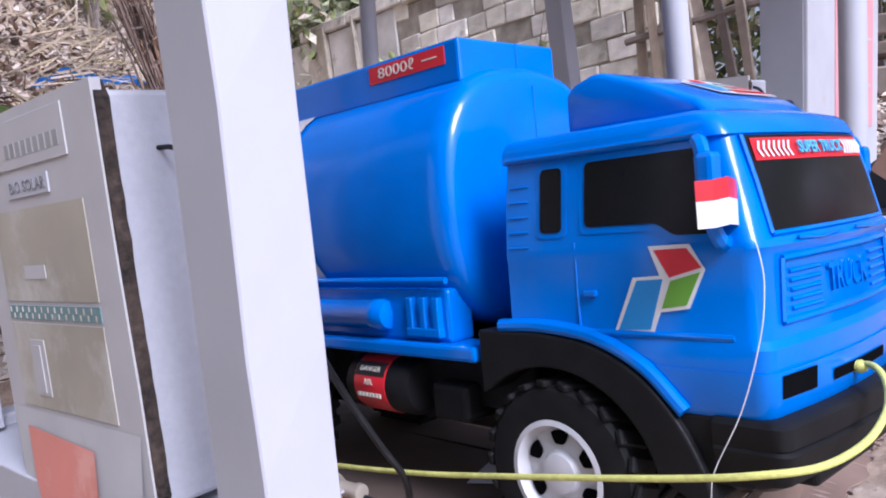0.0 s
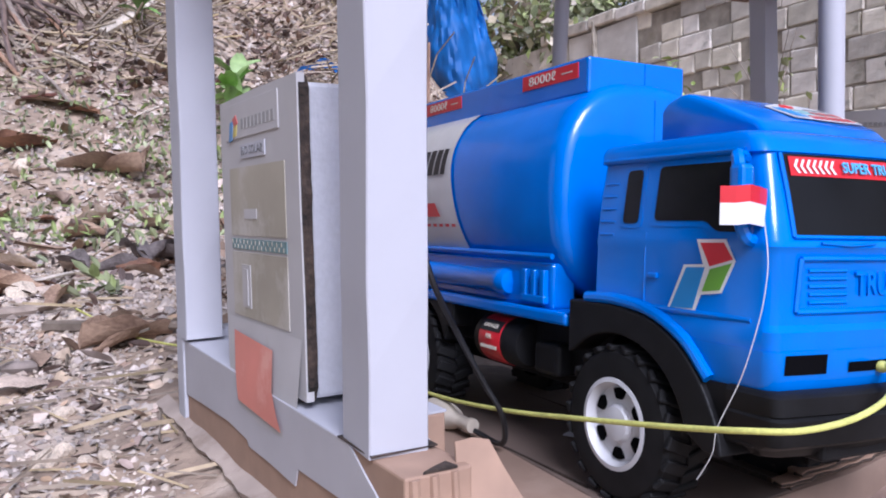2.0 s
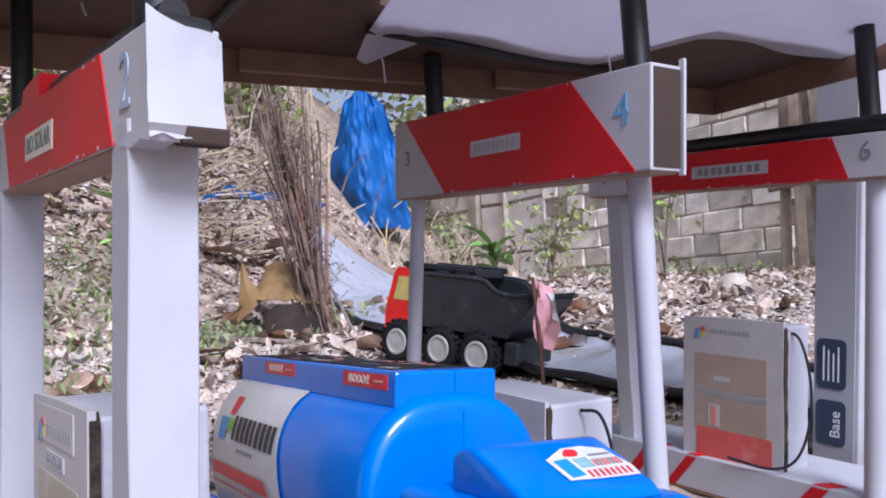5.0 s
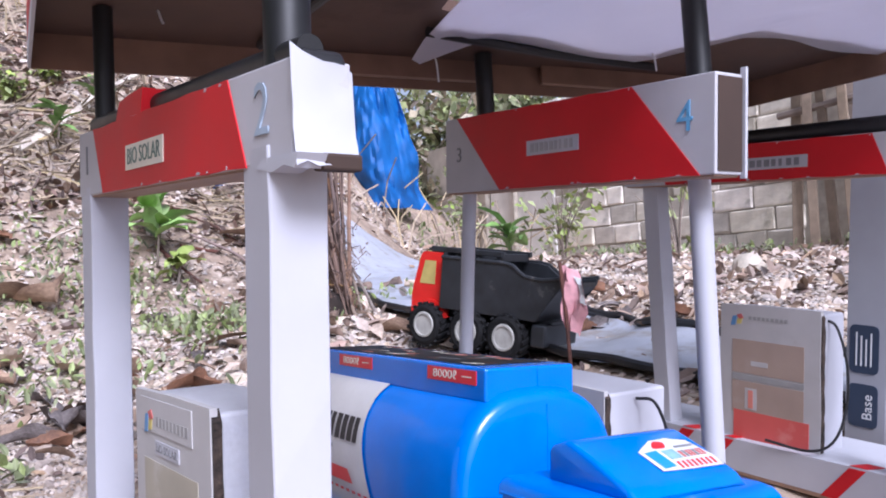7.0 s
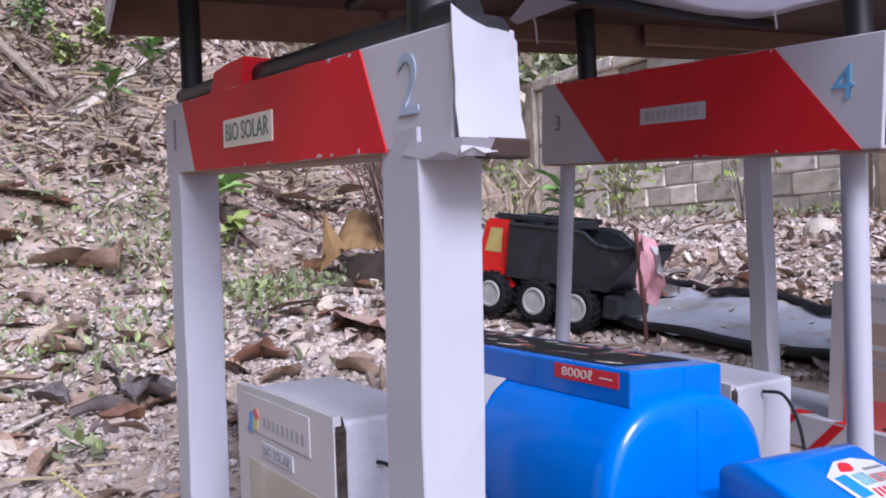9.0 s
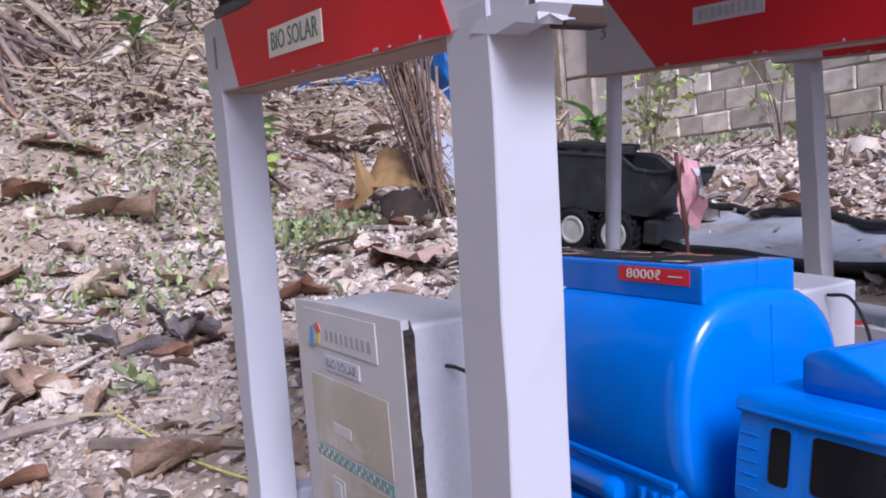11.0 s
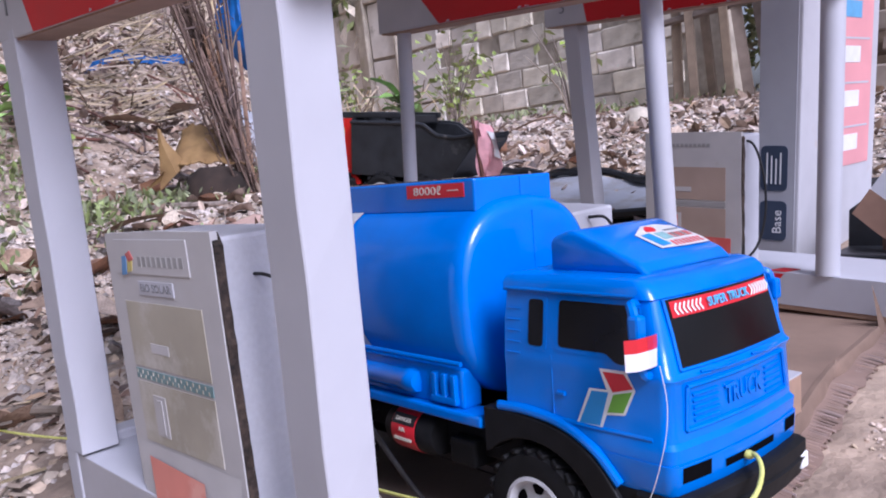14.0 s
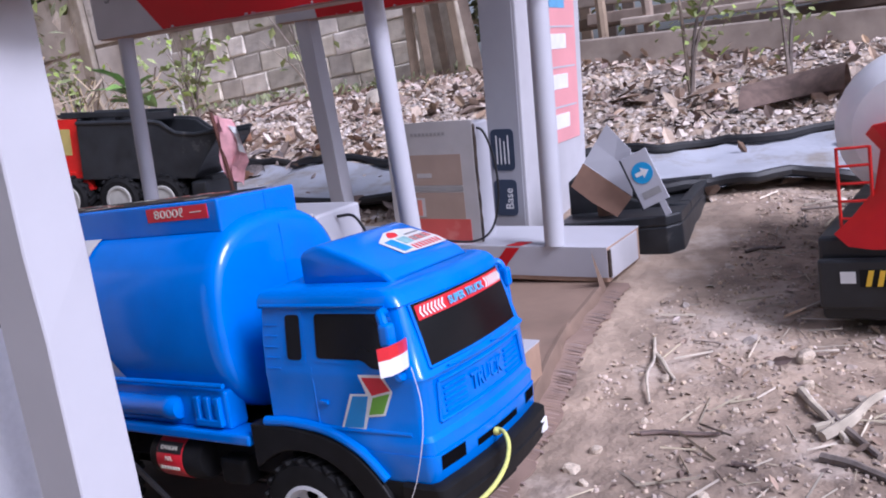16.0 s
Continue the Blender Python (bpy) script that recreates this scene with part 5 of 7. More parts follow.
# wheels
def tread_wheel(r, w):
    t = thing("wheel", pose(0, 0, 0), "", "")
    tyre = part("tyre", lathe([(r * 0.6, -w / 2), (r * 0.68, -w / 2 - 0.001), (r * 0.92, -w / 2 + 0.001), (r * 0.965, -w / 2 + 0.004), (r * 0.965, w / 2 - 0.004), (r * 0.92, w / 2 - 0.001), (r * 0.68, w / 2 + 0.001), (r * 0.6, w / 2)], "y", 40, False), M_RUBBER, t, smooth=True)
    bm = bmesh.new()
    n = 22
    for i in range(n):
        for s in (-1, 1):
            a = 2 * math.pi * (i + 0.25 * (s + 1)) / n
            b = box(-0.0048, 0.0048, min(0, s) * (w / 2 + 0.001), max(0, s) * (w / 2 + 0.001), r * 0.94, r * 1.015, 0.001, 1)
            bmesh.ops.rotate(b, verts=b.verts, cent=(0, 0, r * 0.97), matrix=Matrix.Rotation(s * 0.35, 3, "Z"))
            bmesh.ops.rotate(b, verts=b.verts, cent=(0, 0, 0), matrix=Matrix.Rotation(a, 3, "Y"))
            merge(bm, b)
    part("tread", bm, M_RUBBER, t)
    # spoked white hub, set into the tyre on the -y side
    h = r * 0.6
    hub = part("hub", lathe([(h, -w / 2 + 0.012), (h, -w / 2 - 0.0005), (h * 0.9, -w / 2 - 0.001), (h * 0.86, -w / 2 + 0.004), (h * 0.8, -w / 2 + 0.008), (h * 0.42, -w / 2 + 0.006), (h * 0.36, -w / 2 + 0.002),
                             (h * 0.2, -w / 2 + 0.001), (h * 0.02, -w / 2 + 0.001)], "y", 36, False), M_HUB, t, "white spoked hub", smooth=True)
    for i in range(6):
        a = 2 * math.pi * (i + 0.5) / 6
        q = rounded([(0.52, -0.10), (0.74, -0.19), (0.78, 0.0), (0.74, 0.19), (0.52, 0.10)], 0.06, 3)
        pts = [(h * (u * math.cos(a) - v * math.sin(a)), h * (u * math.sin(a) + v * math.cos(a))) for u, v in q]
        part("hub_opening", prism(pts, "y", -w / 2 + 0.0052, -w / 2 + 0.0078), M_HOLE, hub)
    return t


proto = tread_wheel(0.0575, 0.044)
proto.parent = truck
proto.matrix_basis = pose(0.0905, -0.0805, 0.0575)
for key in ("label", "category"):
    if key in proto:
        del proto[key]
for x, y, a, turn in ((0.0905, 0.0805, 20, 180), (-0.252, -0.0805, 35, 0), (-0.252, 0.0805, 50, 180)):
    o = copy_thing(proto, pose(x, y, 0.0575, 0, 0, turn) @ pose(0, 0, 0, 0, a, 0))
for s in (-1, 1):
    arch = [(-0.345, 0.123), (-0.165, 0.123), (-0.165, 0.10), (-0.178, 0.098)] + [(-0.252 + 0.072 * math.cos(a), 0.06 + 0.066 * math.sin(a)) for a in [math.radians(q) for q in range(20, 161, 14)]] + [(-0.335, 0.09), (-0.345, 0.09)]
    part("rear_arch", prism(arch, "y", *sorted((s * 0.058, s * 0.102)), bevel=0.0015), M_BLACK, truck, "black wheel arch")
# pull cord tied to the nose
cord = [(0.2315, -0.005, 0.1165), (0.241, -0.007, 0.12), (0.249, -0.013, 0.118), (0.2555, -0.023, 0.1115), (0.26, -0.042, 0.103), (0.26, -0.072, 0.0955), (0.25, -0.102, 0.09), (0.225, -0.119, 0.086), (0.19, -0.123, 0.0795), (0.132, -0.124, 0.0695), (0.06, -0.124, 0.0575), (-0.017, -0.122, 0.045), (-0.12, -0.12, 0.0325), (-0.24, -0.118, 0.0225)]
cord = [TR @ Vector(p) for p in cord] + [Vector(p) for p in ((-0.4, -0.16, 0.072), (-0.56, -0.215, 0.072), (-0.66, -0.27, 0.08), (-0.78, -0.315, 0.075), (-0.92, -0.36, lie(-0.92, -0.36) + 0.014), (-1.05, -0.40, lie(-1.05, -0.40) + 0.008), (-1.25, -0.46, lie(-1.25, -0.46) + 0.006))]
solo("pull_cord", tube(curve(cord, 8), 0.0020, 10), M_ROPE, "yellow-green braided cord tied to the truck's nose", "cord", smooth=True)
solo("cord_knot", lathe([(0.001, -0.006), (0.0048, -0.004), (0.0055, 0.001), (0.0035, 0.005), (0.001, 0.006)], "x", 14), M_ROPE, "small knot of yellow-green cord in the lamp slot", "knot", smooth=True, at=TR @ pose(0.2370, -0.0065, 0.1185) @ Matrix.Diagonal((0.7, 0.75, 0.7, 1)))


# ---------------------------------------------------------------- price totem and black tray beside the far island
totem = thing("price_totem", pose(-0.283, 0.955, 0.09, 0, 5.0, 4), "tall grey and white totem with a red price panel", "totem")
part("column", box(-0.013, 0.07, 0, 0.40, 0, 1.25, 0.003), M_PAPER2, totem, "white card column")
part("grey_face", box(-0.012, 0.062, -0.0025, -0.0005, 0.03, 1.24), mat("grey_card", (0.36, 0.36, 0.39), 0.6, 0.05, 12, 0.001), totem, "grey card front")
M_NAVY = mat("navy_print", (0.035, 0.05, 0.085), 0.5, 0.08, 20)
for z0, z1, word in ((0.205, 0.295, ""), (0.105, 0.185, "Base")):
    part("print_plate", prism(rounded([(-0.006, z0), (0.048, z0), (0.048, z1), (-0.006, z1)], 0.012), "y", -0.004, -0.0025), M_NAVY, totem, "dark rounded print")
    if word:
        words(word, 0.026, M_SWHITE, pose(0.03, -0.0042, (z0 + z1) / 2 - 0.002, 90, -90, 0), totem, 0.0003)
    else:
        for k in range(4):
            part("word_bar", box(0.006 + k * 0.009, 0.0085 + k * 0.009, -0.0046, -0.0039, z0 + 0.014, z1 - 0.014 - 0.006 * (k % 3)), M_SWHITE, totem)
part("red_panel", box(0.0695, 0.0715, 0.135, 0.36, 0.235, 0.80), mat("pale_red_print", (0.68, 0.30, 0.315), 0.5, 0.05, 12), totem, "pale red price panel")
for i in range(6):
    z = 0.255 + i * 0.092
    part("price_bar", box(0.0714, 0.0724, 0.15, 0.345, z + 0.06, z + 0.064), M_PAPER, totem)
    part("price_plate", box(0.0714, 0.0724, 0.16 + 0.03 * (i % 2), 0.29, z + 0.012, z + 0.046), M_SWHITE if i != 3 else M_INKBLUE, totem)

tray = thing("black_tray", pose(-0.125, 0.925, 0.088, 0, 0, 7), "black foam tray holding small paper signs", "tray")
part("tray_body", prism([(0, 0), (0.225, 0), (0.25, 0.03), (0.25, 0.5), (0, 0.5)], "z", 0.004, 0.062, 0.004), M_DARKPL, tray)
part("tray_rim", prism([(0, 0), (0.225, 0), (0.25, 0.03), (0.25, 0.15), (0.16, 0.13), (0, 0.14)], "z", 0.0615, 0.084, 0.004), M_DARKPL, tray)
for a in ((0, 0.25, 0.475, 0.5), (0, 0.02, 0.14, 0.475), (0.225, 0.25, 0.15, 0.475)):
    part("tray_rim", box(*a, 0.0615, 0.084, 0.004), M_DARKPL, tray)
part("tray_base", prism([(-0.003, -0.003), (0.227, -0.003), (0.254, 0.028), (0.254, 0.503), (-0.003, 0.503)], "z", -0.006, 0.004), M_PAPER2, tray, "pale base edge")
part("tray_wall", prism([(0.0, 0.062), (0.006, 0.155), (0.03, 0.172), (0.075, 0.15), (0.10, 0.118), (0.16, 0.098), (0.25, 0.084), (0.25, 0.062)], "y", 0.10, 0.118, 0.003), M_DARKPL, tray, "torn black foam wall")
card = thing("folded_card", pose(0, 0, 0), "crumpled white and brown card scrap leaning in the tray", "card")
bm = loft([[(-0.071, 0.985, 0.287), (-0.022, 0.978, 0.25), (0.029, 0.972, 0.211)], [(-0.046, 0.998, 0.324), (-0.005, 0.99, 0.29), (0.030, 0.982, 0.258)], [(-0.019, 1.005, 0.359), (0.004, 1.0, 0.332), (0.031, 0.99, 0.304)]], closed=False)
bmesh.ops.solidify(bm, geom=bm.faces[:], thickness=0.002)
part("white_side", bm, M_PAPER, card)
bm = loft([[(-0.098, 0.965, 0.243), (-0.05, 0.958, 0.205), (0.0, 0.952, 0.1745)], [(-0.072, 0.984, 0.2865), (-0.022, 0.977, 0.2495), (0.0285, 0.971, 0.2105)]], closed=False)
bmesh.ops.solidify(bm, geom=bm.faces[:], thickness=0.002)
part("brown_side", bm, M_CARDB, card, "brown cardboard back")
part("card_prop", box(-0.055, -0.02, 0.985, 0.989, 0.15, 0.245), M_CARDB, card)
arrow = thing("arrow_sign", pose(0.0845, 0.95, 0.198, -6, -21, 4), "small white card sign with a blue arrow disc", "sign")
part("card", box(-0.028, 0.028, -0.002, 0.002, 0, 0.108, 0.0006), M_PAPER, arrow)
part("card_edge", box(-0.0312, -0.0282, -0.003, 0.003, -0.002, 0.108), M_DARKPL, arrow)
part("stake", box(0.006, 0.018, -0.0015, 0.0015, -0.03, 0.001), M_PAPER, arrow)
part("disc", lathe([(0.0215, -0.0032), (0.0215, -0.002)], "y", 28), mat("sign_blue", (0.02, 0.3, 0.6), 0.4, 0.05), arrow, "blue disc", at=pose(0.001, 0, 0.066))
part("pointer", prism([(-0.013, 0.062), (0.001, 0.062), (0.001, 0.055), (0.015, 0.066), (0.001, 0.077), (0.001, 0.070), (-0.013, 0.070)], "y", -0.0042, -0.0031), M_SWHITE, arrow, "white arrow")
part("word_bar", box(-0.018, 0.02, -0.0028, -0.0019, 0.016, 0.030), M_INKF, arrow)

# ---------------------------------------------------------------- second tanker at the side
T2 = pose(0.412, 0.66, lie(0.5, 0.8) - 0.004, 0, 0, -3)
tk = thing("toy_gas_truck", T2, "red and black toy truck with a white tank on bare earth", "toy truck")
part("chassis", box(0.0, 0.24, 0.0, 0.5, 0.02, 0.145, 0.006), M_DARKPL, tk)
part("tail_bumper", box(0.0, 0.22, -0.014, 0.0, 0.04, 0.115, 0.005), M_DARKPL, tk)
part("hazard_plate", box(0.055, 0.2, -0.0155, -0.0142, 0.075, 0.1), M_BLACK, tk, "hazard striped plate")
for i in range(9):
    x = 0.062 + i * 0.0145
    part("hazard_stripe", prism([(x, 0.076), (x + 0.007, 0.076), (x + 0.012, 0.099), (x + 0.005, 0.099)], "y", -0.0165, -0.0156), M_YELL, tk, "yellow stripe")
part("plate_bar", box(0.03, 0.05, -0.0155, -0.0142, 0.08, 0.097), M_SWHITE, tk)
part("tank", lathe([(0.01, -0.02), (0.07, -0.01), (0.094, 0.02), (0.1, 0.05), (0.1, 0.40), (0.09, 0.44), (0.02, 0.45)], "y", 32), M_WHITEPL, tk, "glossy white tank", smooth=True, at=pose(0.124, 0.06, 0.283) @ Matrix.Diagonal((1.1, 1, 1.1, 1)))
bm = loft([[(0.024, -0.004, 0.150), (0.043, -0.012, 0.133), (0.075, -0.02, 0.13), (0.2, -0.02, 0.13)], [(0.05, 0.0, 0.175), (0.06, -0.008, 0.165), (0.09, -0.014, 0.168), (0.2, -0.02, 0.17)],
           [(0.078, 0.006, 0.21), (0.088, 0.0, 0.205), (0.11, -0.006, 0.21), (0.2, -0.014, 0.225)], [(0.086, 0.02, 0.262), (0.1, 0.005, 0.268), (0.12, 0.0, 0.27), (0.2, -0.012, 0.275)], [(0.069, 0.02, 0.285), (0.08, 0.004, 0.298), (0.12, 0.0, 0.304), (0.2, -0.008, 0.315)]], closed=False)
bmesh.ops.solidify(bm, geom=bm.faces[:], thickness=0.004)
part("side_fin", bm, M_REDPL, tk, "folded red plastic fin", smooth=True)
for z in (0.20, 0.225, 0.25, 0.275, 0.30):
    part("ladder_rung", tube([(0.033, 0.005, z - 0.03), (0.055, 0.003, z - 0.03), (0.075, 0.005, z - 0.03)], 0.0022, 6), M_REDPL, tk)
for x in (0.033, 0.075):
    part("ladder_rail", tube([(x, 0.005, 0.14), (x, 0.004, 0.21), (x, 0.006, 0.271)], 0.0026, 6), M_REDPL, tk)
for y in (0.09, 0.38):
    for x in (-0.006, 0.18):
        part("wheel", lathe([(0.03, 0), (0.052, 0.001), (0.056, 0.006), (0.056, 0.04), (0.052, 0.045), (0.03, 0.046)], "x", 28), M_RUBBER, tk, smooth=True, at=pose(x, y, 0.056))

# ---------------------------------------------------------------- red and black toy dump truck in the yard
DX, DY = -1.620, 1.114
D = pose(DX, DY, lie(DX, DY) + 0.004, 0.4, -7.6, 201.4) @ Matrix.Diagonal((1.06, 1.08, 1.09, 1))
dump = thing("toy_dump_truck", D, "red and black toy dump truck on litter beside the grey sheet", "toy truck")
M_AMBER = mat("dull_yellow_plastic", (0.50, 0.40, 0.13), 0.4, 0.1, 30)
dcab = part("cab", loft([[(0.19, -0.09, z), (xf, -0.09, z), (xf, 0.09, z), (0.19, 0.09, z)] for xf, z in ((0.318, 0.10), (0.32, 0.15), (0.315, 0.185), (0.29, 0.285), (0.278, 0.298))]), M_REDPL, dump, "red plastic cab")
for s in (-1, 1):
    part("side_window", prism([(0.225, 0.195), (0.225, 0.27), (0.27, 0.27), (0.288, 0.195)], "y", *sorted((s * 0.0902, s * 0.0915))), M_AMBER, dcab, "pale yellow window")
    arch = [(0.235 + r * math.cos(math.radians(q)), 0.062 + r * math.sin(math.radians(q))) for r, qs in ((0.084, range(25, 156, 10)), (0.07, range(155, 24, -10))) for q in qs]
    part("arch_lip", prism(arch, "y", *sorted((s * 0.085, s * 0.1))), M_REDPL, dcab)
part("windscreen", prism([(-0.075, 0.19), (0.075, 0.19), (0.07, 0.275), (-0.07, 0.275)], "x", 0.29, 0.314), M_AMBER, dcab, "pale yellow windscreen")
prof = [(0.185, 0.125), (0.185, 0.285), (-0.05, 0.285), (-0.085, 0.28), (-0.11, 0.262), (-0.13, 0.25), (-0.19, 0.245), (-0.262, 0.256), (-0.257, 0.235), (-0.215, 0.18), (-0.175, 0.125)]
for s in (-1, 1):
    part("bed_side", prism(prof, "y", *sorted((s * 0.1, s * 0.113)), bevel=0.003), M_DARKPL, dump, "black bed wall")
    part("bed_lip", tube([(0.185, s * 0.112, 0.287), (-0.05, s * 0.112, 0.287), (-0.085, s * 0.112, 0.282), (-0.11, s * 0.112, 0.265), (-0.13, s * 0.112, 0.253), (-0.19, s * 0.112, 0.248), (-0.262, s * 0.112, 0.259)], 0.006, 8), M_DARKPL, dump, smooth=True)
    part("guard_rail", box(-0.03, 0.25, *sorted((s * 0.075, s * 0.09)), 0.30, 0.318, 0.003), M_DARKPL, dump, "black guard rail")
part("bed_floor", prism([(0.18, 0.125), (0.18, 0.14), (-0.168, 0.14), (-0.212, 0.195), (-0.257, 0.245), (-0.257, 0.232), (-0.207, 0.182), (-0.172, 0.125)], "y", -0.1, 0.1), M_DARKPL, dump)
part("bed_front", box(0.18, 0.192, -0.1, 0.1, 0.125, 0.30, 0.003), M_DARKPL, dump)
part("cab_guard", box(0.17, 0.265, -0.085, 0.085, 0.302, 0.312, 0.003), M_DARKPL, dump, "black cab shield")
for x in (-0.02, 0.06, 0.14):
    part("guard_rib", box(x, x + 0.014, -0.085, 0.085, 0.287, 0.311, 0.002), M_DARKPL, dump)
part("chassis", box(-0.2, 0.31, -0.05, 0.05, 0.06, 0.125, 0.004), M_DARKPL, dump)
part("tail_bar", box(-0.205, -0.155, -0.1, 0.1, 0.05, 0.115, 0.006), M_DARKPL, dump)
M_DULLRIM = mat("dull_grey_rim", (0.40, 0.39, 0.36), 0.5, 0.12, 40, 0.001)
lug = bmesh.new()
for i in range(18):
    a = 2 * math.pi * i / 18
    q = Matrix.Rotation(a, 4, "Y") @ Matrix.Translation((0.0685, 0, 0)) @ Matrix.Rotation(0.35, 4, "X") @ Matrix.Diagonal((0.006, 0.058, 0.011, 1))
    bmesh.ops.create_cube(lug, size=1.0, matrix=q)
tread = bpy.data.meshes.new("tread")
lug.to_mesh(tread)
lug.free()
tread.materials.append(M_RUBBER)
for x in (0.235, 0.066, -0.076):
    for s in (-1, 1):
        w = part("wheel", lathe([(0.036, -0.028), (0.054, -0.031), (0.064, -0.026), (0.067, -0.018), (0.067, 0.018), (0.064, 0.026), (0.054, 0.031), (0.036, 0.028)], "y", 28), M_RUBBER, dump, smooth=True, at=pose(x, s * 0.095, 0.067))
        part("rim", lathe([(0.041, s * 0.029), (0.039, s * 0.0325), (0.033, s * 0.0325), (0.029, s * 0.022), (0.016, s * 0.02), (0.013, s * 0.026), (0.001, s * 0.026)], "y", 20), M_DULLRIM, w, "dull grey rim", smooth=True)
        o = new("tread", tread)
        o.parent = w
# stick flag
fx, fy = -1.25, 1.10
fz = lie(fx, fy)
flag = thing("stick_flag", pose(fx, fy, fz - 0.01), "limp pink and white cloth flag on a thin stick", "flag")
part("stick", tube([(0, 0, 0), (-0.01, 0.0, 0.17), (-0.03, 0.0, 0.34)], 0.006, 7), M_RUST, flag)
rows = []
for i in range(9):
    z = 0.33 - 0.19 * i / 8
    rows.append([(-0.03 + 0.01 * i / 8 + 0.075 * u * (0.5 + 0.6 * math.sin(math.pi * min(1, (i + 1) / 8.5))) * (0.7 + 0.3 * (i < 6)), 0.012 * math.sin(9 * u + i * 0.8) + 0.03 * u, z - 0.03 * u * u) for u in (0, 0.2, 0.4, 0.6, 0.8, 1)])
bm = loft(rows, closed=False)
part("cloth", bm, M_PINK, flag, "faded pink cloth", smooth=True)
rows = [[(x + 0.003, y - 0.004, z) for x, y, z in r[3:]] for r in rows[1:5]]
part("cloth_patch", loft(rows, closed=False), M_SWHITE, flag, "white fold", smooth=True)


# ---------------------------------------------------------------- grey sheet track with black hoses
curve_track = curve([(-5.2, 2.4, 0), (-3.6, 1.85, 0), (-2.4, 1.52, 0), (-1.5, 1.38, 0), (-0.9, 1.38, 0), (-0.2, 1.48, 0), (0.2, 1.66, 0), (0.8, 1.86, 0), (1.6, 2.0, 0), (3.0, 2.2, 0)], 10)
rows, near_h, far_h = [], [], []
for i, p in enumerate(curve_track):
    q = curve_track[min(i + 1, len(curve_track) - 1)] - curve_track[max(i - 1, 0)]
    n = Vector((-q.y, q.x, 0)).normalized()
    row = []
    for k in range(9):
        v = p + n * (k / 8 - 0.5) * (0.44 + 0.34 * min(1.0, max(0.0, (-1.4 - p.x) / 1.1)))
        row.append((v.x, v.y, lie(v.x, v.y) + 0.014 + 0.016 * noise.noise((v.x * 5, v.y * 5, 0)) + 0.006 * noise.noise((v.x * 17, v.y * 13, 4)) + 0.01 * (k in (0, 8))))
    rows.append(row)
    near_h.append((row[0][0], row[0][1], row[0][2] + 0.012))
    far_h.append((row[8][0], row[8][1], row[8][2] + 0.012))
solo("plastic_sheet", loft(rows, closed=False), M_SHEET, "dusty grey plastic sheet laid as a track", "sheet", smooth=True)
wob = [Vector(p) + Vector((0, 0.02 * math.sin(i * 1.3), 0)) for i, p in enumerate(near_h)]
solo("garden_hose", tube(wob, 0.014, 8), M_HOSE, "black hose along the sheet's near edge", "hose", group="edge hoses", smooth=True)
wob = [Vector(p) + Vector((0, 0.025 * math.sin(i * 0.9 + 1), 0)) for i, p in enumerate(far_h)]
solo("garden_hose", tube(wob, 0.014, 8), M_HOSE, "black hose along the sheet's far edge", "hose", group="edge hoses", smooth=True)

# ---------------------------------------------------------------- reeds, dead leaf, plants
random.seed(21)
rx, ry = -2.62, 0.985
rz = lie(rx, ry)
reeds = thing("reed_bundle", pose(rx, ry, rz - 0.01), "leaning bundle of dry brown canes wrapped in thorny vines", "plant")
for i in range(22):
    a, b = random.gauss(0, 0.016), random.gauss(0, 0.016)
    h = random.uniform(0.34, 0.72)
    lx, ly = -0.055 + random.gauss(0, 0.07), -0.11 + random.gauss(0, 0.07)
    z0 = random.uniform(0.0, 0.16)
    part("cane", tube([(a + lx * z0, b + ly * z0, z0), (a + lx * 0.5 * h, b + ly * 0.5 * h, h * 0.5 + z0 * 0.5), (a + lx * h, b + ly * h, h)], [0.011, 0.0095, 0.007], 6), M_CANE if i % 3 else M_STEM, reeds)
for i in range(58):
    a, b = random.gauss(0, 0.02), random.gauss(0, 0.02)
    h = random.uniform(0.55, 1.2)
    lx, ly = -0.085 + random.gauss(0, 0.085), -0.15 + random.gauss(0, 0.085)
    pts = []
    for k in range(8):
        q = k / 7
        wv = 0.03 * math.sin(9 * q + i * 2.1) + random.gauss(0, 0.016)
        pts.append((a + lx * q * h + wv, b + ly * q * h - 0.6 * wv, q * h))
    part("vine", tube(curve(pts, 3), 0.0044, 4), M_STEM, reeds)
bm = bmesh.new()
for i in range(420):
    h = random.uniform(0.05, 1.05) ** 1.1
    x, y = -0.075 * h + random.gauss(0, 0.035 + 0.03 * h), -0.13 * h + random.gauss(0, 0.035 + 0.03 * h)
    d = Vector((random.uniform(-1, 1), random.uniform(-1, 1), random.uniform(-0.7, 0.9))).normalized() * random.uniform(0.03, 0.11)
    n = d.orthogonal() * 0.35
    tube([(x, y, h), (x + d.x * 0.4 + n.x, y + d.y * 0.4 + n.y, h + d.z * 0.4 + n.z), (x + d.x, y + d.y, h + d.z)], 0.0022, 3, bm)
tagged(part("twig_tangle", bm, M_STEM, reeds), kind="stuff")
for x, y, h in ((0.035, 0.07, 0.30), (0.06, 0.13, 0.26), (-0.03, -0.06, 0.34)):
    part("prop_stick", tube([(x * 0.1, y * 0.1, h), (x * 0.6, y * 0.6, h * 0.45), (x, y, -0.01)], 0.007, 6), M_BARK, reeds)


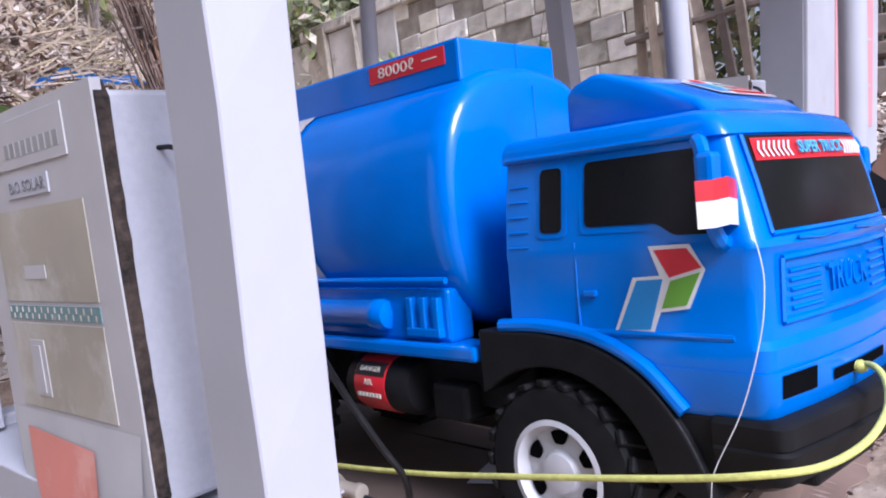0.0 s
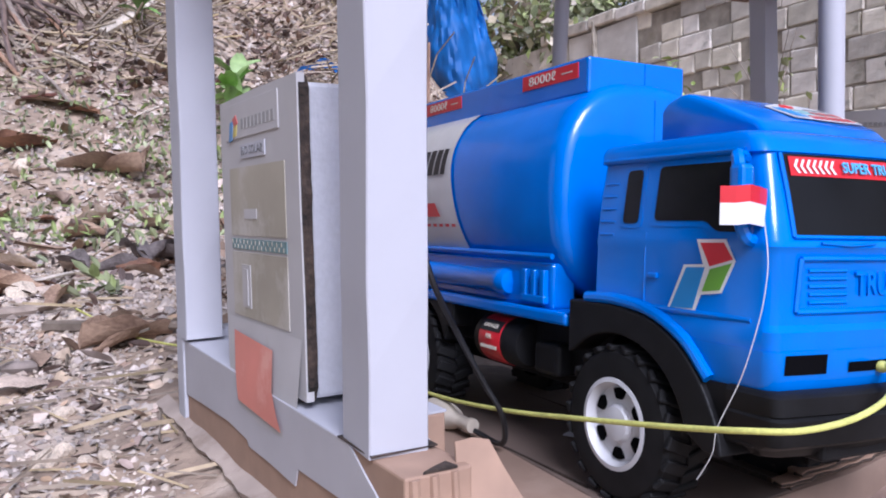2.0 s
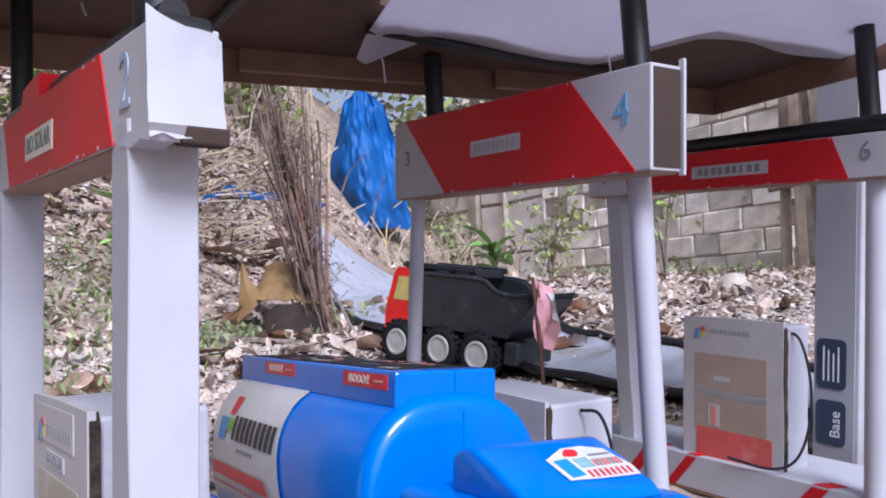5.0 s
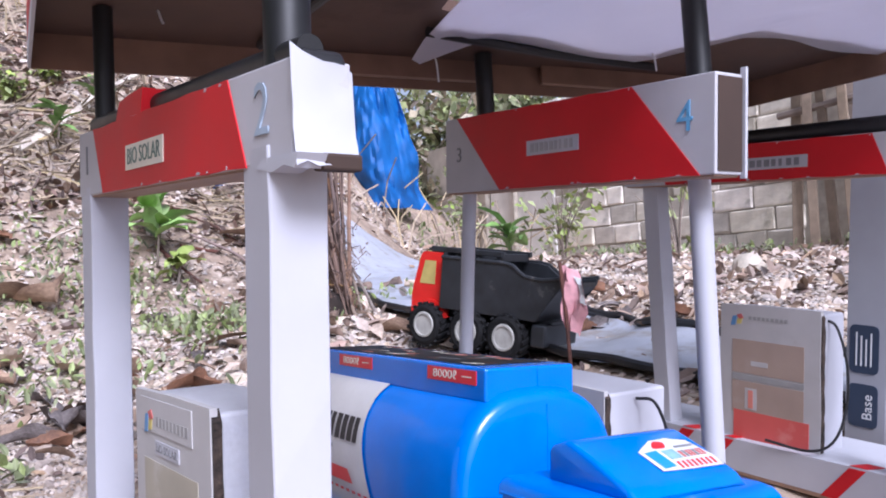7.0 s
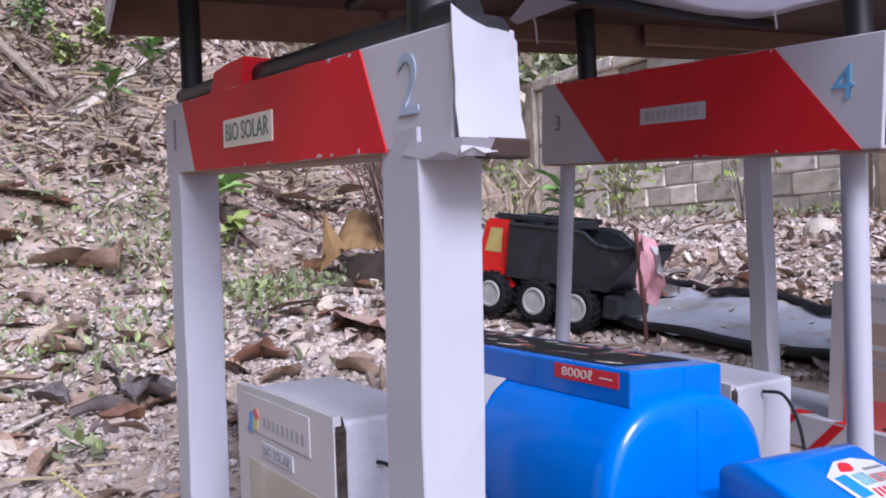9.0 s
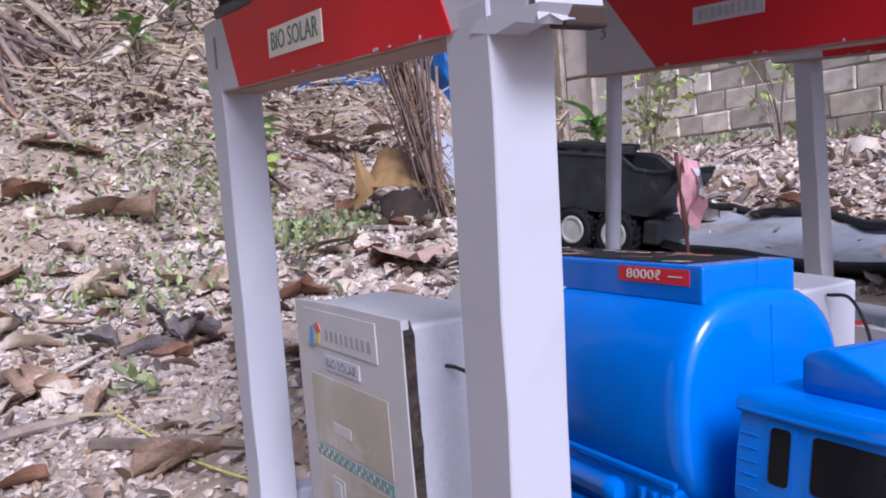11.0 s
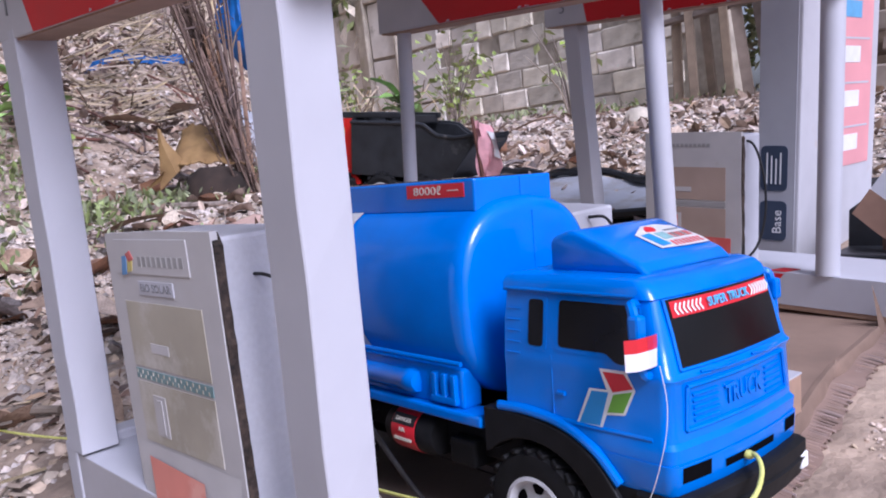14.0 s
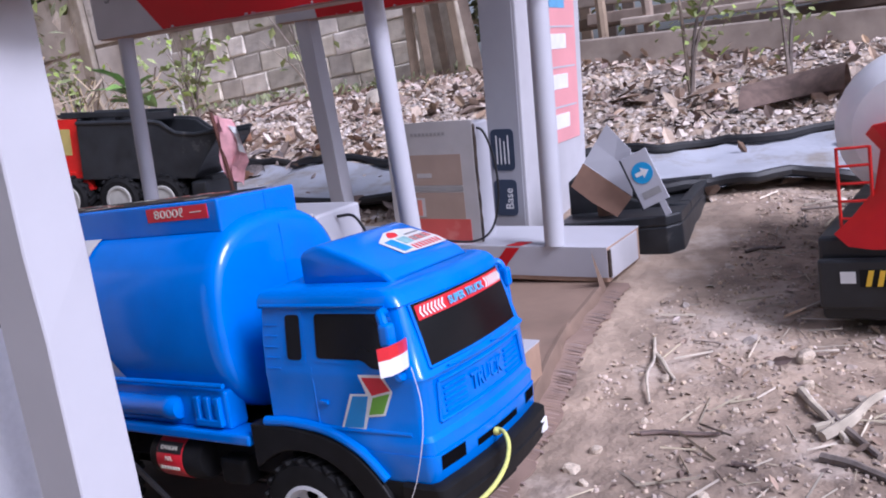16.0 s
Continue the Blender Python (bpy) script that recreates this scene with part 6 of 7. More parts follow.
def leaf_mesh(name, length, width, curl, cup, material, n=8, seed=0):
    """One leaf along +x, arched by curl and cupped across, with a midrib."""
    rnd = random.Random(seed)
    rows = []
    for i in range(n + 1):
        u = i / n
        w = width * math.sin(math.pi * min(0.98, u * 0.92 + 0.04)) ** 0.75 * (1 + 0.12 * rnd.uniform(-1, 1))
        x, z = length * u, curl * math.sin(math.pi * u) - 0.1 * curl * u
        rows.append([(x, w * v / 2, z + cup * (v * v) + 0.03 * length * rnd.uniform(-1, 1) * abs(v)) for v in (-1, -0.5, 0, 0.5, 1)])
    bm = loft(rows, closed=False)
    me = bpy.data.meshes.new(name)
    bm.to_mesh(me)
    bm.free()
    for p in me.polygons:
        p.use_smooth = True
    me.materials.append(material)
    return me


M_BIGLEAF = mat("ochre_dead_leaf", (0.30, 0.19, 0.075), 0.6, 0.2, 12, 0.004, c2=(0.16, 0.09, 0.035))
sx, sy = -2.60, 0.80
rl = random.Random(19)
arch = curve([(-0.18, 0, 0.0), (-0.17, 0, 0.13), (-0.115, 0, 0.235), (-0.03, 0, 0.245), (0.06, 0, 0.2), (0.14, 0, 0.115), (0.21, 0, 0.01)], 5)
rows = []
for i in range(8):
    v = i / 7
    rows.append([(p.x * (1 - 0.12 * v) + 0.006 * rl.uniform(-1, 1), 0.25 * v + (0.022 * rl.uniform(-1, 1) if i in (0, 7) else 0), 0.125 + p.z * (0.10 + 0.62 * v) - 0.10 * max(0.0, -p.x - 0.09) + 0.007 * rl.uniform(-1, 1)) for p in arch])
bm = loft(rows, closed=False)
horn = [[(-0.205, 0.0, 0.06), (-0.120, -0.008, 0.115), (-0.08, 0.05, 0.15)], [(-0.19, -0.006, 0.15), (-0.145, -0.018, 0.18), (-0.115, 0.02, 0.2)], [(-0.185, 0.0, 0.21), (-0.165, -0.01, 0.235), (-0.148, 0.01, 0.24)], [(-0.18, 0.005, 0.29), (-0.173, 0.0, 0.293), (-0.166, 0.005, 0.29)]]
loft(horn, False, bm, False)
bmesh.ops.solidify(bm, geom=bm.faces[:], thickness=0.004)
o = solo("dead_leaf", bm, M_BIGLEAF, "large curled ochre dead leaf standing like a shelter", "leaf", smooth=True, at=pose(sx - 0.07, sy + 0.01, lie(sx, sy) + 0.005, 0, 0, 56) @ Matrix.Diagonal((0.9, 0.85, 1.1, 1)))
bm = bmesh.new()
bmesh.ops.create_icosphere(bm, subdivisions=2, radius=0.1)
for v in bm.verts:
    v.co = Vector((v.co.x * 1.25, v.co.y * 1.45, min(0.13, max(-0.02, v.co.z * 1.9)))) * (1 + 0.25 * noise.noise(v.co * 14))
# near-black colour stands for the shade inside the curled leaf
solo("tree_stump", bm, mat("shade_dark_wood", (0.035, 0.022, 0.016), 0.9, 0.3, 20, 0.004), "stump under the curled leaf, coloured dark as the shaded inside", "stump", smooth=True, at=pose(sx - 0.05, sy + 0.06, lie(sx, sy) + 0.01))
o = new("dead_leaf", leaf_mesh("palm_leaf", 0.52, 0.24, 0.03, 0.02, M_LEAFP, 14, 5))
o.matrix_basis = pose(-1.64, 0.45, lie(-1.9, 0.5) + 0.02, 6, 3, 169)
o.data.materials[0] = mat("pinkish_dead_leaf", (0.56, 0.39, 0.32), 0.7, 0.15, 16, 0.003, c2=(0.38, 0.24, 0.19))
tagged(o, "broad pale pinkish dead leaf lying on the ground", "leaf")

PX, PY = -3.62, 0.37


def plant(x, y, n, size, label, material, tall, seed, lean=0.0, lift=0.0):
    rnd = random.Random(seed)
    t = thing("green_plant", pose(x, y, lie(x, y) - 0.01), label, "plant", "green plants")
    part("stem", tube([(0, 0, 0), (0.01, 0.01, tall * 0.5), (0.0 + lean, 0.02, tall)], [0.008, 0.006, 0.003], 6), M_BARK, t)
    for i in range(n):
        h = tall * rnd.uniform(0.45, 1.0)
        o = new("leaf", leaf_mesh("leaf", size * rnd.uniform(0.7, 1.2), size * 0.42 * rnd.uniform(0.8, 1.2), size * 0.14, size * 0.05, material, 6, seed * 50 + i))
        o.matrix_basis = pose(lean * h / tall, 0, h, rnd.uniform(-25, 25), rnd.uniform(-42, 24) - lift, rnd.uniform(0, 360))
        o.parent = t
    return t


plant(PX, PY + 0.03, 24, 0.2, "broad-leaved bright green seedling among litter", M_SEEDLING, 0.36, 5, 0.0, 26)
plant(PX + 0.12, PY + 0.1, 9, 0.13, "small yellowing weed beside the seedling", M_GREENY, 0.16, 15)
plant(-3.6, 2.6, 16, 0.22, "green broad-leaved weed below the wall", M_GREEN, 0.3, 7)
plant(-4.3, 0.02, 12, 0.13, "green weed on the earth bank", M_GREEN, 0.25, 8)
plant(-4.6, 0.28, 14, 0.13, "green weed high on the earth bank", M_GREEN, 0.3, 9)
plant(-4.6, -1.1, 16, 0.24, "green weed at the top of the bank", M_GREENY, 0.3, 10)


def sapling(x, y, h, label, seed, leaves=60, size=0.09, material=None, limbs=7):
    rnd = random.Random(seed)
    t = thing("sapling", pose(x, y, lie(x, y) - 0.02), label, "sapling", "saplings by the wall")
    tips = []
    for i in range(limbs):
        a = rnd.uniform(0, 6.28)
        r = rnd.uniform(0.1, 0.38) * h
        top = (r * math.cos(a), r * math.sin(a), h * rnd.uniform(0.55, 1.0))
        path = curve([(0, 0, 0), (top[0] * 0.25, top[1] * 0.25, top[2] * 0.5), top], 5)
        part("trunk" if i == 0 else "limb", tube(path, [0.011 * h * (1 - 0.08 * k) for k in range(len(path))], 5), M_BARK, t)
        tips += [path[k] for k in range(4, len(path))]
    verts, faces = [], []
    for i in range(leaves):
        p = rnd.choice(tips) + Vector((rnd.gauss(0, 0.09), rnd.gauss(0, 0.09), rnd.gauss(0, 0.07))) * h
        m = Euler((rnd.uniform(-0.9, 0.9), rnd.uniform(-0.9, 0.9), rnd.uniform(0, 6.28))).to_matrix()
        s = size * rnd.uniform(0.6, 1.3)
        k = len(verts)
        verts += [tuple(p + m @ Vector(q) * s) for q in ((0, 0, 0), (0.45, 0.28, 0.06), (0.5, 0, -0.02), (0.45, -0.28, 0.06), (1, 0, -0.06))]
        faces += [(k, k + 2, k + 1), (k, k + 3, k + 2), (k + 1, k + 2, k + 4), (k + 2, k + 3, k + 4)]
    me = bpy.data.meshes.new("crown")
    me.from_pydata(verts, [], faces)
    me.materials.append(material or M_GREENY)
    c = new("crown", me)
    c.parent = t
    return t


sapling(-3.95, 3.35, 0.78, "thin yellow-green sapling in front of the block wall", 3, 150, 0.075)
sapling(-5.6, 4.7, 1.0, "thin yellow-green sapling in front of the block wall", 4, 90, 0.085)
sapling(-2.9, 3.4, 0.75, "leafless thin shrub amid dry litter", 5, 24, 0.09)
sapling(-6.1, 3.9, 0.8, "yellow-green shrub beside the tarpaulin", 6, 130, 0.085)
sapling(-0.35, 2.8, 0.95, "slender green sapling before the timber", 7, 200, 0.05, M_GREENY, 3)
sapling(-0.02, 3.1, 1.0, "slender green sapling before the timber", 8, 150, 0.045, M_GREENY, 2)
sapling(-5.9, 1.9, 1.4, "tall yellow-green shrub on the bank", 9, 160, 0.15)
sapling(-6.4, 0.9, 1.6, "tall green shrub on the bank", 10, 170, 0.16, M_GREEN)
for x, y, h, k in ((-4.98, -0.36, 0.36, 21), (-4.72, -0.18, 0.26, 22), (-5.15, -0.75, 0.42, 23), (-4.9, 0.05, 0.25, 24)):
    sapling(x, y, h, "low dull green scrub on the earth bank", k, 150, 0.055, M_GREEN if k % 2 else M_GREENY, 9)
sapling(-6.2, -0.8, 1.5, "green shrub crowning the bank", 11, 170, 0.16, M_GREEN)

# ---------------------------------------------------------------- blue tarpaulin
tx, ty = -6.45, 3.17
tz = lie(tx, ty)
rows = []
for i in range(33):
    u = i / 32
    half = 0.17 + 0.30 * u ** 0.8 + 0.05 * math.sin(5.5 * u) * u
    row = []
    for k in range(41):
        v = k / 20 - 1
        deep = 0.30 * (1 - v * v) * (0.4 + 0.6 * u) + 0.12 * math.cos(3.4 * v + 1.1 - 1.3 * u) * (0.4 + 0.6 * u)
        crease = 0.16 * (abs(noise.noise((v * 1.7 + u * 0.8, u * 2.3, 0.5))) - 0.2) + 0.09 * abs(noise.noise((v * 3.6 - u, u * 4.6, 4))) + 0.03 * noise.noise((v * 9, u * 11, 7))
        along = half * v * (1 + 0.2 * noise.noise((u * 4, v * 1.5, 5))) + 0.10 * u * u - 0.06
        out = deep + crease
        row.append((tx + 0.46 * along + 0.89 * out, ty + 0.89 * along - 0.46 * out, tz - 0.1 + 1.4 * (1 - u) + 0.06 * noise.noise((v * 3, u * 4, 2)) - 0.10 * abs(v) * (1 - u)))
    rows.append(row)
tarp = loft(rows, closed=False)
bmesh.ops.solidify(tarp, geom=tarp.faces[:], thickness=0.006)
solo("blue_tarpaulin", tarp, M_TARP, "crumpled blue tarpaulin hanging over a post", "tarpaulin", smooth=True)
rows = [[(-4.36 - 1.35 * v - 0.1 * u + 0.05 * noise.noise((v * 5, u, 1)), 0.9 + 1.42 * v + 0.09 * u, lie(-4.36 - 1.35 * v - 0.1 * u, 0.9 + 1.42 * v + 0.09 * u) + 0.012 + 0.03 * noise.noise((v * 9, u * 3, 3)) + 0.05 * u) for u in (0, 0.35, 0.7, 1.0)] for v in [k / 30 for k in range(31)]]
solo("blue_tarpaulin", loft(rows, closed=False), M_TARP, "blue tarpaulin strip lying along the bank", "tarpaulin", smooth=True)
solo("tarp_post", tube([(tx - 0.02, ty, tz - 0.1), (tx, ty, tz + 0.7), (tx + 0.03, ty, tz + 1.24)], 0.035, 8), M_BARK, "rough grey post carrying the tarpaulin", "post", smooth=True)

# ---------------------------------------------------------------- timber by the wall's end
for i, (a, b, w, h) in enumerate((((-1.9, 4.2, 0.592), (2.2, 4.3, 0.29), 0.12, 0.2), ((-1.8, 4.75, 0.95), (2.2, 4.95, 0.72), 0.08, 0.12), ((-1.6, 4.9, 1.22), (2.0, 5.0, 1.1), 0.06, 0.10), ((-1.2, 4.45, 0.72), (1.5, 4.5, 0.55), 0.05, 0.05))):
    d = Vector(b) - Vector(a)
    bm = box(0, d.length, -w / 2, w / 2, -h / 2, h / 2, 0.01)
    o = solo("timber_beam", bm, M_BEAM, "long weathered timber beam stacked by the yard's edge", "beam", group="timber beams",
             at=Matrix.Translation(a) @ d.to_track_quat("X", "Z").to_matrix().to_4x4())
for x in (-1.6, -0.2, 1.2):
    solo("timber_block", box(x - 0.06, x + 0.06, 4.36, 5.0, lie(x, 4.6) - 0.05, 0.42 - 0.074 * x, 0.01), M_WOOD, "dark timber block under the beams", "beam", group="timber blocks")
random.seed(41)
for i in range(9):
    z = 0.42 + 0.13 * (i % 5) + random.uniform(-0.02, 0.02)
    y = 4.55 + 0.14 * (i // 5) + 0.09 * (i % 5)
    x0, l = random.uniform(-1.7, -0.6), random.uniform(1.6, 3.0)
    solo("stacked_plank", box(0, l, -0.05, 0.05, -0.03, random.uniform(0.02, 0.06), 0.006), random.choice((M_WOOD, M_WOOD, M_RUST)), "dark weathered plank in a rough stack", "plank", group="stacked planks",
         at=pose(x0, y, z - 0.06 * x0, random.uniform(-8, 8), random.uniform(1.5, 5), random.uniform(-4, 4)))
solo("rusty_sheet", loft([[(-0.02, 4.3, 0.62), (0.16, 4.28, 0.6), (0.3, 4.32, 0.64)], [(0.0, 4.45, 0.78), (0.18, 4.42, 0.74), (0.33, 4.46, 0.79)], [(-0.02, 4.6, 0.86), (0.2, 4.6, 0.88), (0.34, 4.62, 0.85)]], closed=False), mat("red_rust", (0.30, 0.10, 0.075), 0.8, 0.25, 9, 0.004, c2=(0.17, 0.06, 0.045)), "bent red rusty sheet thrown over the timber", "sheet", smooth=True)
for x, z in ((-1.35, 0.78), (-1.05, 0.74), (1.0, 0.62)):
    solo("plank_post", tube([(x, 4.5, 0.3), (x + 0.01, 4.5, z), (x, 4.52, z + 0.28)], 0.035, 8), M_WOOD, "rough dark post stub in the timber stack", "post", group="post stubs", smooth=True)
random.seed(33)
for i in range(13):
    x = -3.2 + i * 0.155
    h = random.uniform(1.25, 1.7)
    o = solo("fence_stake", box(-0.04 * random.uniform(0.6, 1.2), 0.04, -0.015, 0.015, 0, h, 0.006), M_WOOD, "grey upright wooden fence stake", "fence stake", group="fence stakes",
             at=pose(x, 5.0 + random.uniform(-0.05, 0.05), lie(x, 5.0) - 0.05, random.uniform(-4, 4), random.uniform(-6, 6), random.uniform(-20, 20)))
for z in (1.25, 1.65):
    solo("fence_rail", tube([(-3.3, 5.03, z), (-2.3, 5.03, z + 0.04), (-1.2, 5.03, z - 0.02)], 0.03, 7), M_WOOD, "rough horizontal fence pole", "fence rail", group="fence rails", smooth=True)
solo("shed_panel", box(-4.9, -3.9, 5.7, 5.76, 1.9, 2.9, 0.01), M_RUST, "rusty brown sheet standing behind the wall", "sheet")
solo("clay_lump", lathe([(0.001, -0.01), (0.06, 0.0), (0.09, 0.04), (0.07, 0.09), (0.03, 0.115), (0.001, 0.12)], "z", 9), M_CORK, "pale clay lump lying below the wall", "clay", smooth=True, at=pose(-2.15, 3.1, lie(-2.15, 3.1) - 0.01, 30, 20, 0))
rows = [[(-0.08 + 0.34 * u, 2.5 + 0.1 * math.sin(3 * u) + 0.10 * math.cos(a), lie(0.0, 2.5) + 0.01 + 0.10 * math.sin(a) + 0.03 * u) for a in [math.radians(q) for q in (-20, 20, 60, 100, 140, 170)]] for u in [k / 8 for k in range(9)]]
solo("bark_piece", loft(rows, closed=False), M_STEM, "curled brown bark piece on the ground", "bark", smooth=True)

# ---------------------------------------------------------------- distance: leafy hillside behind
def foliage(name, count, spots, size, material, label, seed):
    rng = np.random.default_rng(seed)
    verts, faces = [], []
    for i in range(count):
        cx, cy, cz, r = spots[rng.integers(len(spots))]
        p = np.array((cx, cy, cz)) + rng.normal(0, 0.45, 3) * r
        m = Euler(tuple(rng.uniform(-1.2, 1.2, 2)) + (rng.uniform(0, 6.28),)).to_matrix()
        s = size * rng.uniform(0.6, 1.5)
        k = len(verts)
        verts += [tuple(Vector(p) + m @ Vector(q) * s) for q in ((0, 0, 0), (0.45, 0.25, 0.05), (0.45, -0.25, 0.05), (1, 0, -0.05))]
        faces += [(k, k + 2, k + 1), (k + 1, k + 2, k + 3)]
    me = bpy.data.meshes.new(name)
    me.from_pydata(verts, [], faces)
    me.materials.append(material)
    return tagged(new(name, me), label, "foliage", kind="stuff")


random.seed(12)
spots = [(random.uniform(-13, -8.5), random.uniform(-7, 7), 4.2 + random.uniform(0, 2.5), random.uniform(0.7, 1.4)) for i in range(40)]
spots += [(random.uniform(-9, 8), random.uniform(8.5, 11), 1.5 + random.uniform(0, 3.4), random.uniform(0.7, 1.3)) for i in range(64)]
spots += [(random.uniform(-10.5, -7.6), random.uniform(5.4, 7.2), random.uniform(1.6, 3.0), random.uniform(0.5, 0.9)) for i in range(18)]
spots += [(random.uniform(-11, -2.5), random.uniform(7.5, 9.5), random.uniform(2.4, 4.2), random.uniform(0.6, 1.1)) for i in range(30)]
foliage("far_foliage", 46000, spots, 0.16, mat("olive_foliage", (0.26, 0.29, 0.10), 0.6, 0.2, 12, 0.001, c2=(0.15, 0.18, 0.06), island=0.5), "dense green foliage on the rise behind", 2)
# added leaf mass, out of view on the -y side, to block sky fill
back = [(random.uniform(-9, 4), random.uniform(-7.2, -5.2), random.uniform(0.3, 4.2), random.uniform(0.7, 1.3)) for i in range(90)]
foliage("tree_line", 19000, back, 0.3, M_GREEN, "unseen leaves added behind the camera to cut fill light", 4)
foliage("far_foliage_dry", 9000, spots, 0.2, M_STRAW, "dry straw-coloured brush on the rise behind", 3)
rngb = np.random.default_rng(9)
bm = bmesh.new()
for i in range(420):
    x, y = rngb.uniform(-8.0, -5.2), rngb.uniform(-1.5, 4.6)
    z = lie(x, y)
    h = rngb.uniform(0.15, 0.55)
    a, b = rngb.normal(0, 0.25, 2)
    tube([(x, y, z - 0.05), (x + a * 0.4, y + b * 0.4, z + h * 0.6), (x + a, y + b, z + h)], 0.007, 3, bm)
for i in range(170):
    x = rngb.uniform(-7.6, -6.2)
    y = 1.5 + (-6.2 - x) * 0.5 + rngb.normal(0, 0.45)
    z, h = lie(x, y), rngb.uniform(0.4, 1.1)
    a, b = rngb.normal(0, 0.12, 2)
    tube([(x, y, z - 0.05), (x + a * 0.4, y + b * 0.4, z + h * 0.6), (x + a, y + b, z + h)], 0.012, 3, bm)
tagged(link_bm("dry_grass", bm, M_STRAWD), "dry brown grass tufts on the bank", "grass", kind="stuff")


# ---------------------------------------------------------------- sticks and branches
def stick(a, b, r, label, material=M_BARK, bend=0.03, seed=0, lift=0.01):
    rnd = random.Random(seed)
    a, b = Vector((a[0], a[1], lie(*a[:2]) + lift + (a[2] if len(a) > 2 else 0))), Vector((b[0], b[1], lie(*b[:2]) + lift + (b[2] if len(b) > 2 else 0)))
    m1, m2 = a.lerp(b, 0.33), a.lerp(b, 0.66)
    k = (b - a).length * bend
    m1 += Vector((rnd.uniform(-1, 1), rnd.uniform(-1, 1), rnd.uniform(0, 0.6))) * k
    m2 += Vector((rnd.uniform(-1, 1), rnd.uniform(-1, 1), rnd.uniform(0, 0.6))) * k
    path = curve([a, m1, m2, b], 5)
    return solo("fallen_stick", tube(path, [r * (1 - 0.4 * i / len(path)) * (1 + 0.15 * rnd.uniform(-1, 1)) for i in range(len(path))], 7), material, label, "stick", group="fallen sticks", smooth=True)


stick((-1.21, -0.69), (-1.225, -0.487), 0.014, "dark weathered stick lying on gravel", seed=1)
stick((-1.084, -0.498), (-0.862, -0.266), 0.014, "brown weathered stick lying on gravel", seed=2)
stick((-0.895, -0.64), (-0.845, -0.51), 0.013, "short brown bark stick on gravel", seed=3)
stick((-2.95, 0.53), (-2.3, 0.75), 0.016, "long grey fallen branch on litter", seed=4, bend=0.05)
stick((-1.56, -0.55), (-1.77, -0.415), 0.008, "thin pale twig lying on litter", M_STRAW, seed=5)
for i, (a, b, r, m, w) in enumerate((((0.452, 0.332), (0.506, 0.464), 0.0075, M_STRAW, "pale peeled"), ((0.413, 0.448), (0.477, 0.331), 0.006, M_STRAW, "pale peeled"), ((0.457, 0.292), (0.53, 0.25), 0.0065, M_BARK, "grey"),
                                     ((0.255, 0.292), (0.343, 0.318), 0.0035, M_STEM, "dark brown"), ((0.371, 0.254), (0.399, 0.247), 0.0035, M_STEM, "dark brown"), ((0.201, 0.521), (0.254, 0.441), 0.004, M_STRAW, "pale bent"),
                                     ((0.235, 0.983), (0.299, 1.021), 0.004, M_BARK, "grey"), ((0.185, 0.572), (0.241, 0.37), 0.0028, M_STRAW, "pale bent"), ((0.441, 0.348), (0.483, 0.395), 0.005, M_STRAW, "pale peeled"), ((0.452, 0.396), (0.512, 0.303), 0.006, M_BARK, "grey"))):
    stick(a, b, r, w + " stick lying on the bare earth", m, 0.06, 900 + i, 0.004)
stick((-4.25, -0.19, 0.03), (-5.24, 0.64, 0.08), 0.03, "pale bare branch lying on the bank", M_STRAW, seed=6, bend=0.02)
stick((-4.57, 0.39), (-4.2, 0.54), 0.016, "grey bare branch on the bank", seed=7)
stick((-3.98, 0.10), (-4.2, 0.60), 0.014, "thin grey branch at the bank's foot", seed=8)
rnd = random.Random(77)
for i in range(24):
    u, v = rnd.uniform(-0.35, 0.45), rnd.gauss(0, 0.13)
    x, y = -4.62 + 0.5 * v + 0.48 * u * 0.5, -0.78 - 0.5 * v + 0.29 * u * 0.5
    l = rnd.uniform(0.4, 1.0)
    a = rnd.gauss(0, 0.16)
    stick((x, y, rnd.uniform(0.02, 0.16)), (x + 0.48 * l + a * 0.3, y + 0.29 * l - a * 0.4, rnd.uniform(0.01, 0.06)), rnd.uniform(0.008, 0.022), "bare brown branch piled on the bank", rnd.choice((M_BARK, M_CANE, M_STEM, M_STEM)), 0.035, i)
for i in range(46):
    x, y, a, l = rnd.uniform(-5.2, -3.6), rnd.uniform(-0.9, 1.6), rnd.uniform(0, 6.28), rnd.uniform(0.15, 0.6)
    stick((x, y), (x + l * math.cos(a), y + l * math.sin(a), rnd.uniform(0, 0.06)), rnd.uniform(0.004, 0.012), "dry twig lying on the bank", rnd.choice((M_BARK, M_STEM, M_STRAW, M_RUST)), 0.06, 300 + i)
stick((-4.94, -0.61, 0.08), (-4.38, -0.25, 0.05), 0.034, "grey rotten log on the bank", M_BARK, seed=60, bend=0.03)
for i in range(26):
    x, y = rnd.uniform(0.25, 1.2), rnd.uniform(0.1, 1.6)
    a = rnd.uniform(0, 6.28)
    l = rnd.uniform(0.04, 0.16)
    stick((x, y), (x + l * math.cos(a), y + l * math.sin(a)), rnd.uniform(0.0015, 0.004), "thin dry twig on bare earth", rnd.choice((M_STRAW, M_STRAW, M_BARK)), 0.06, 100 + i, 0.004)

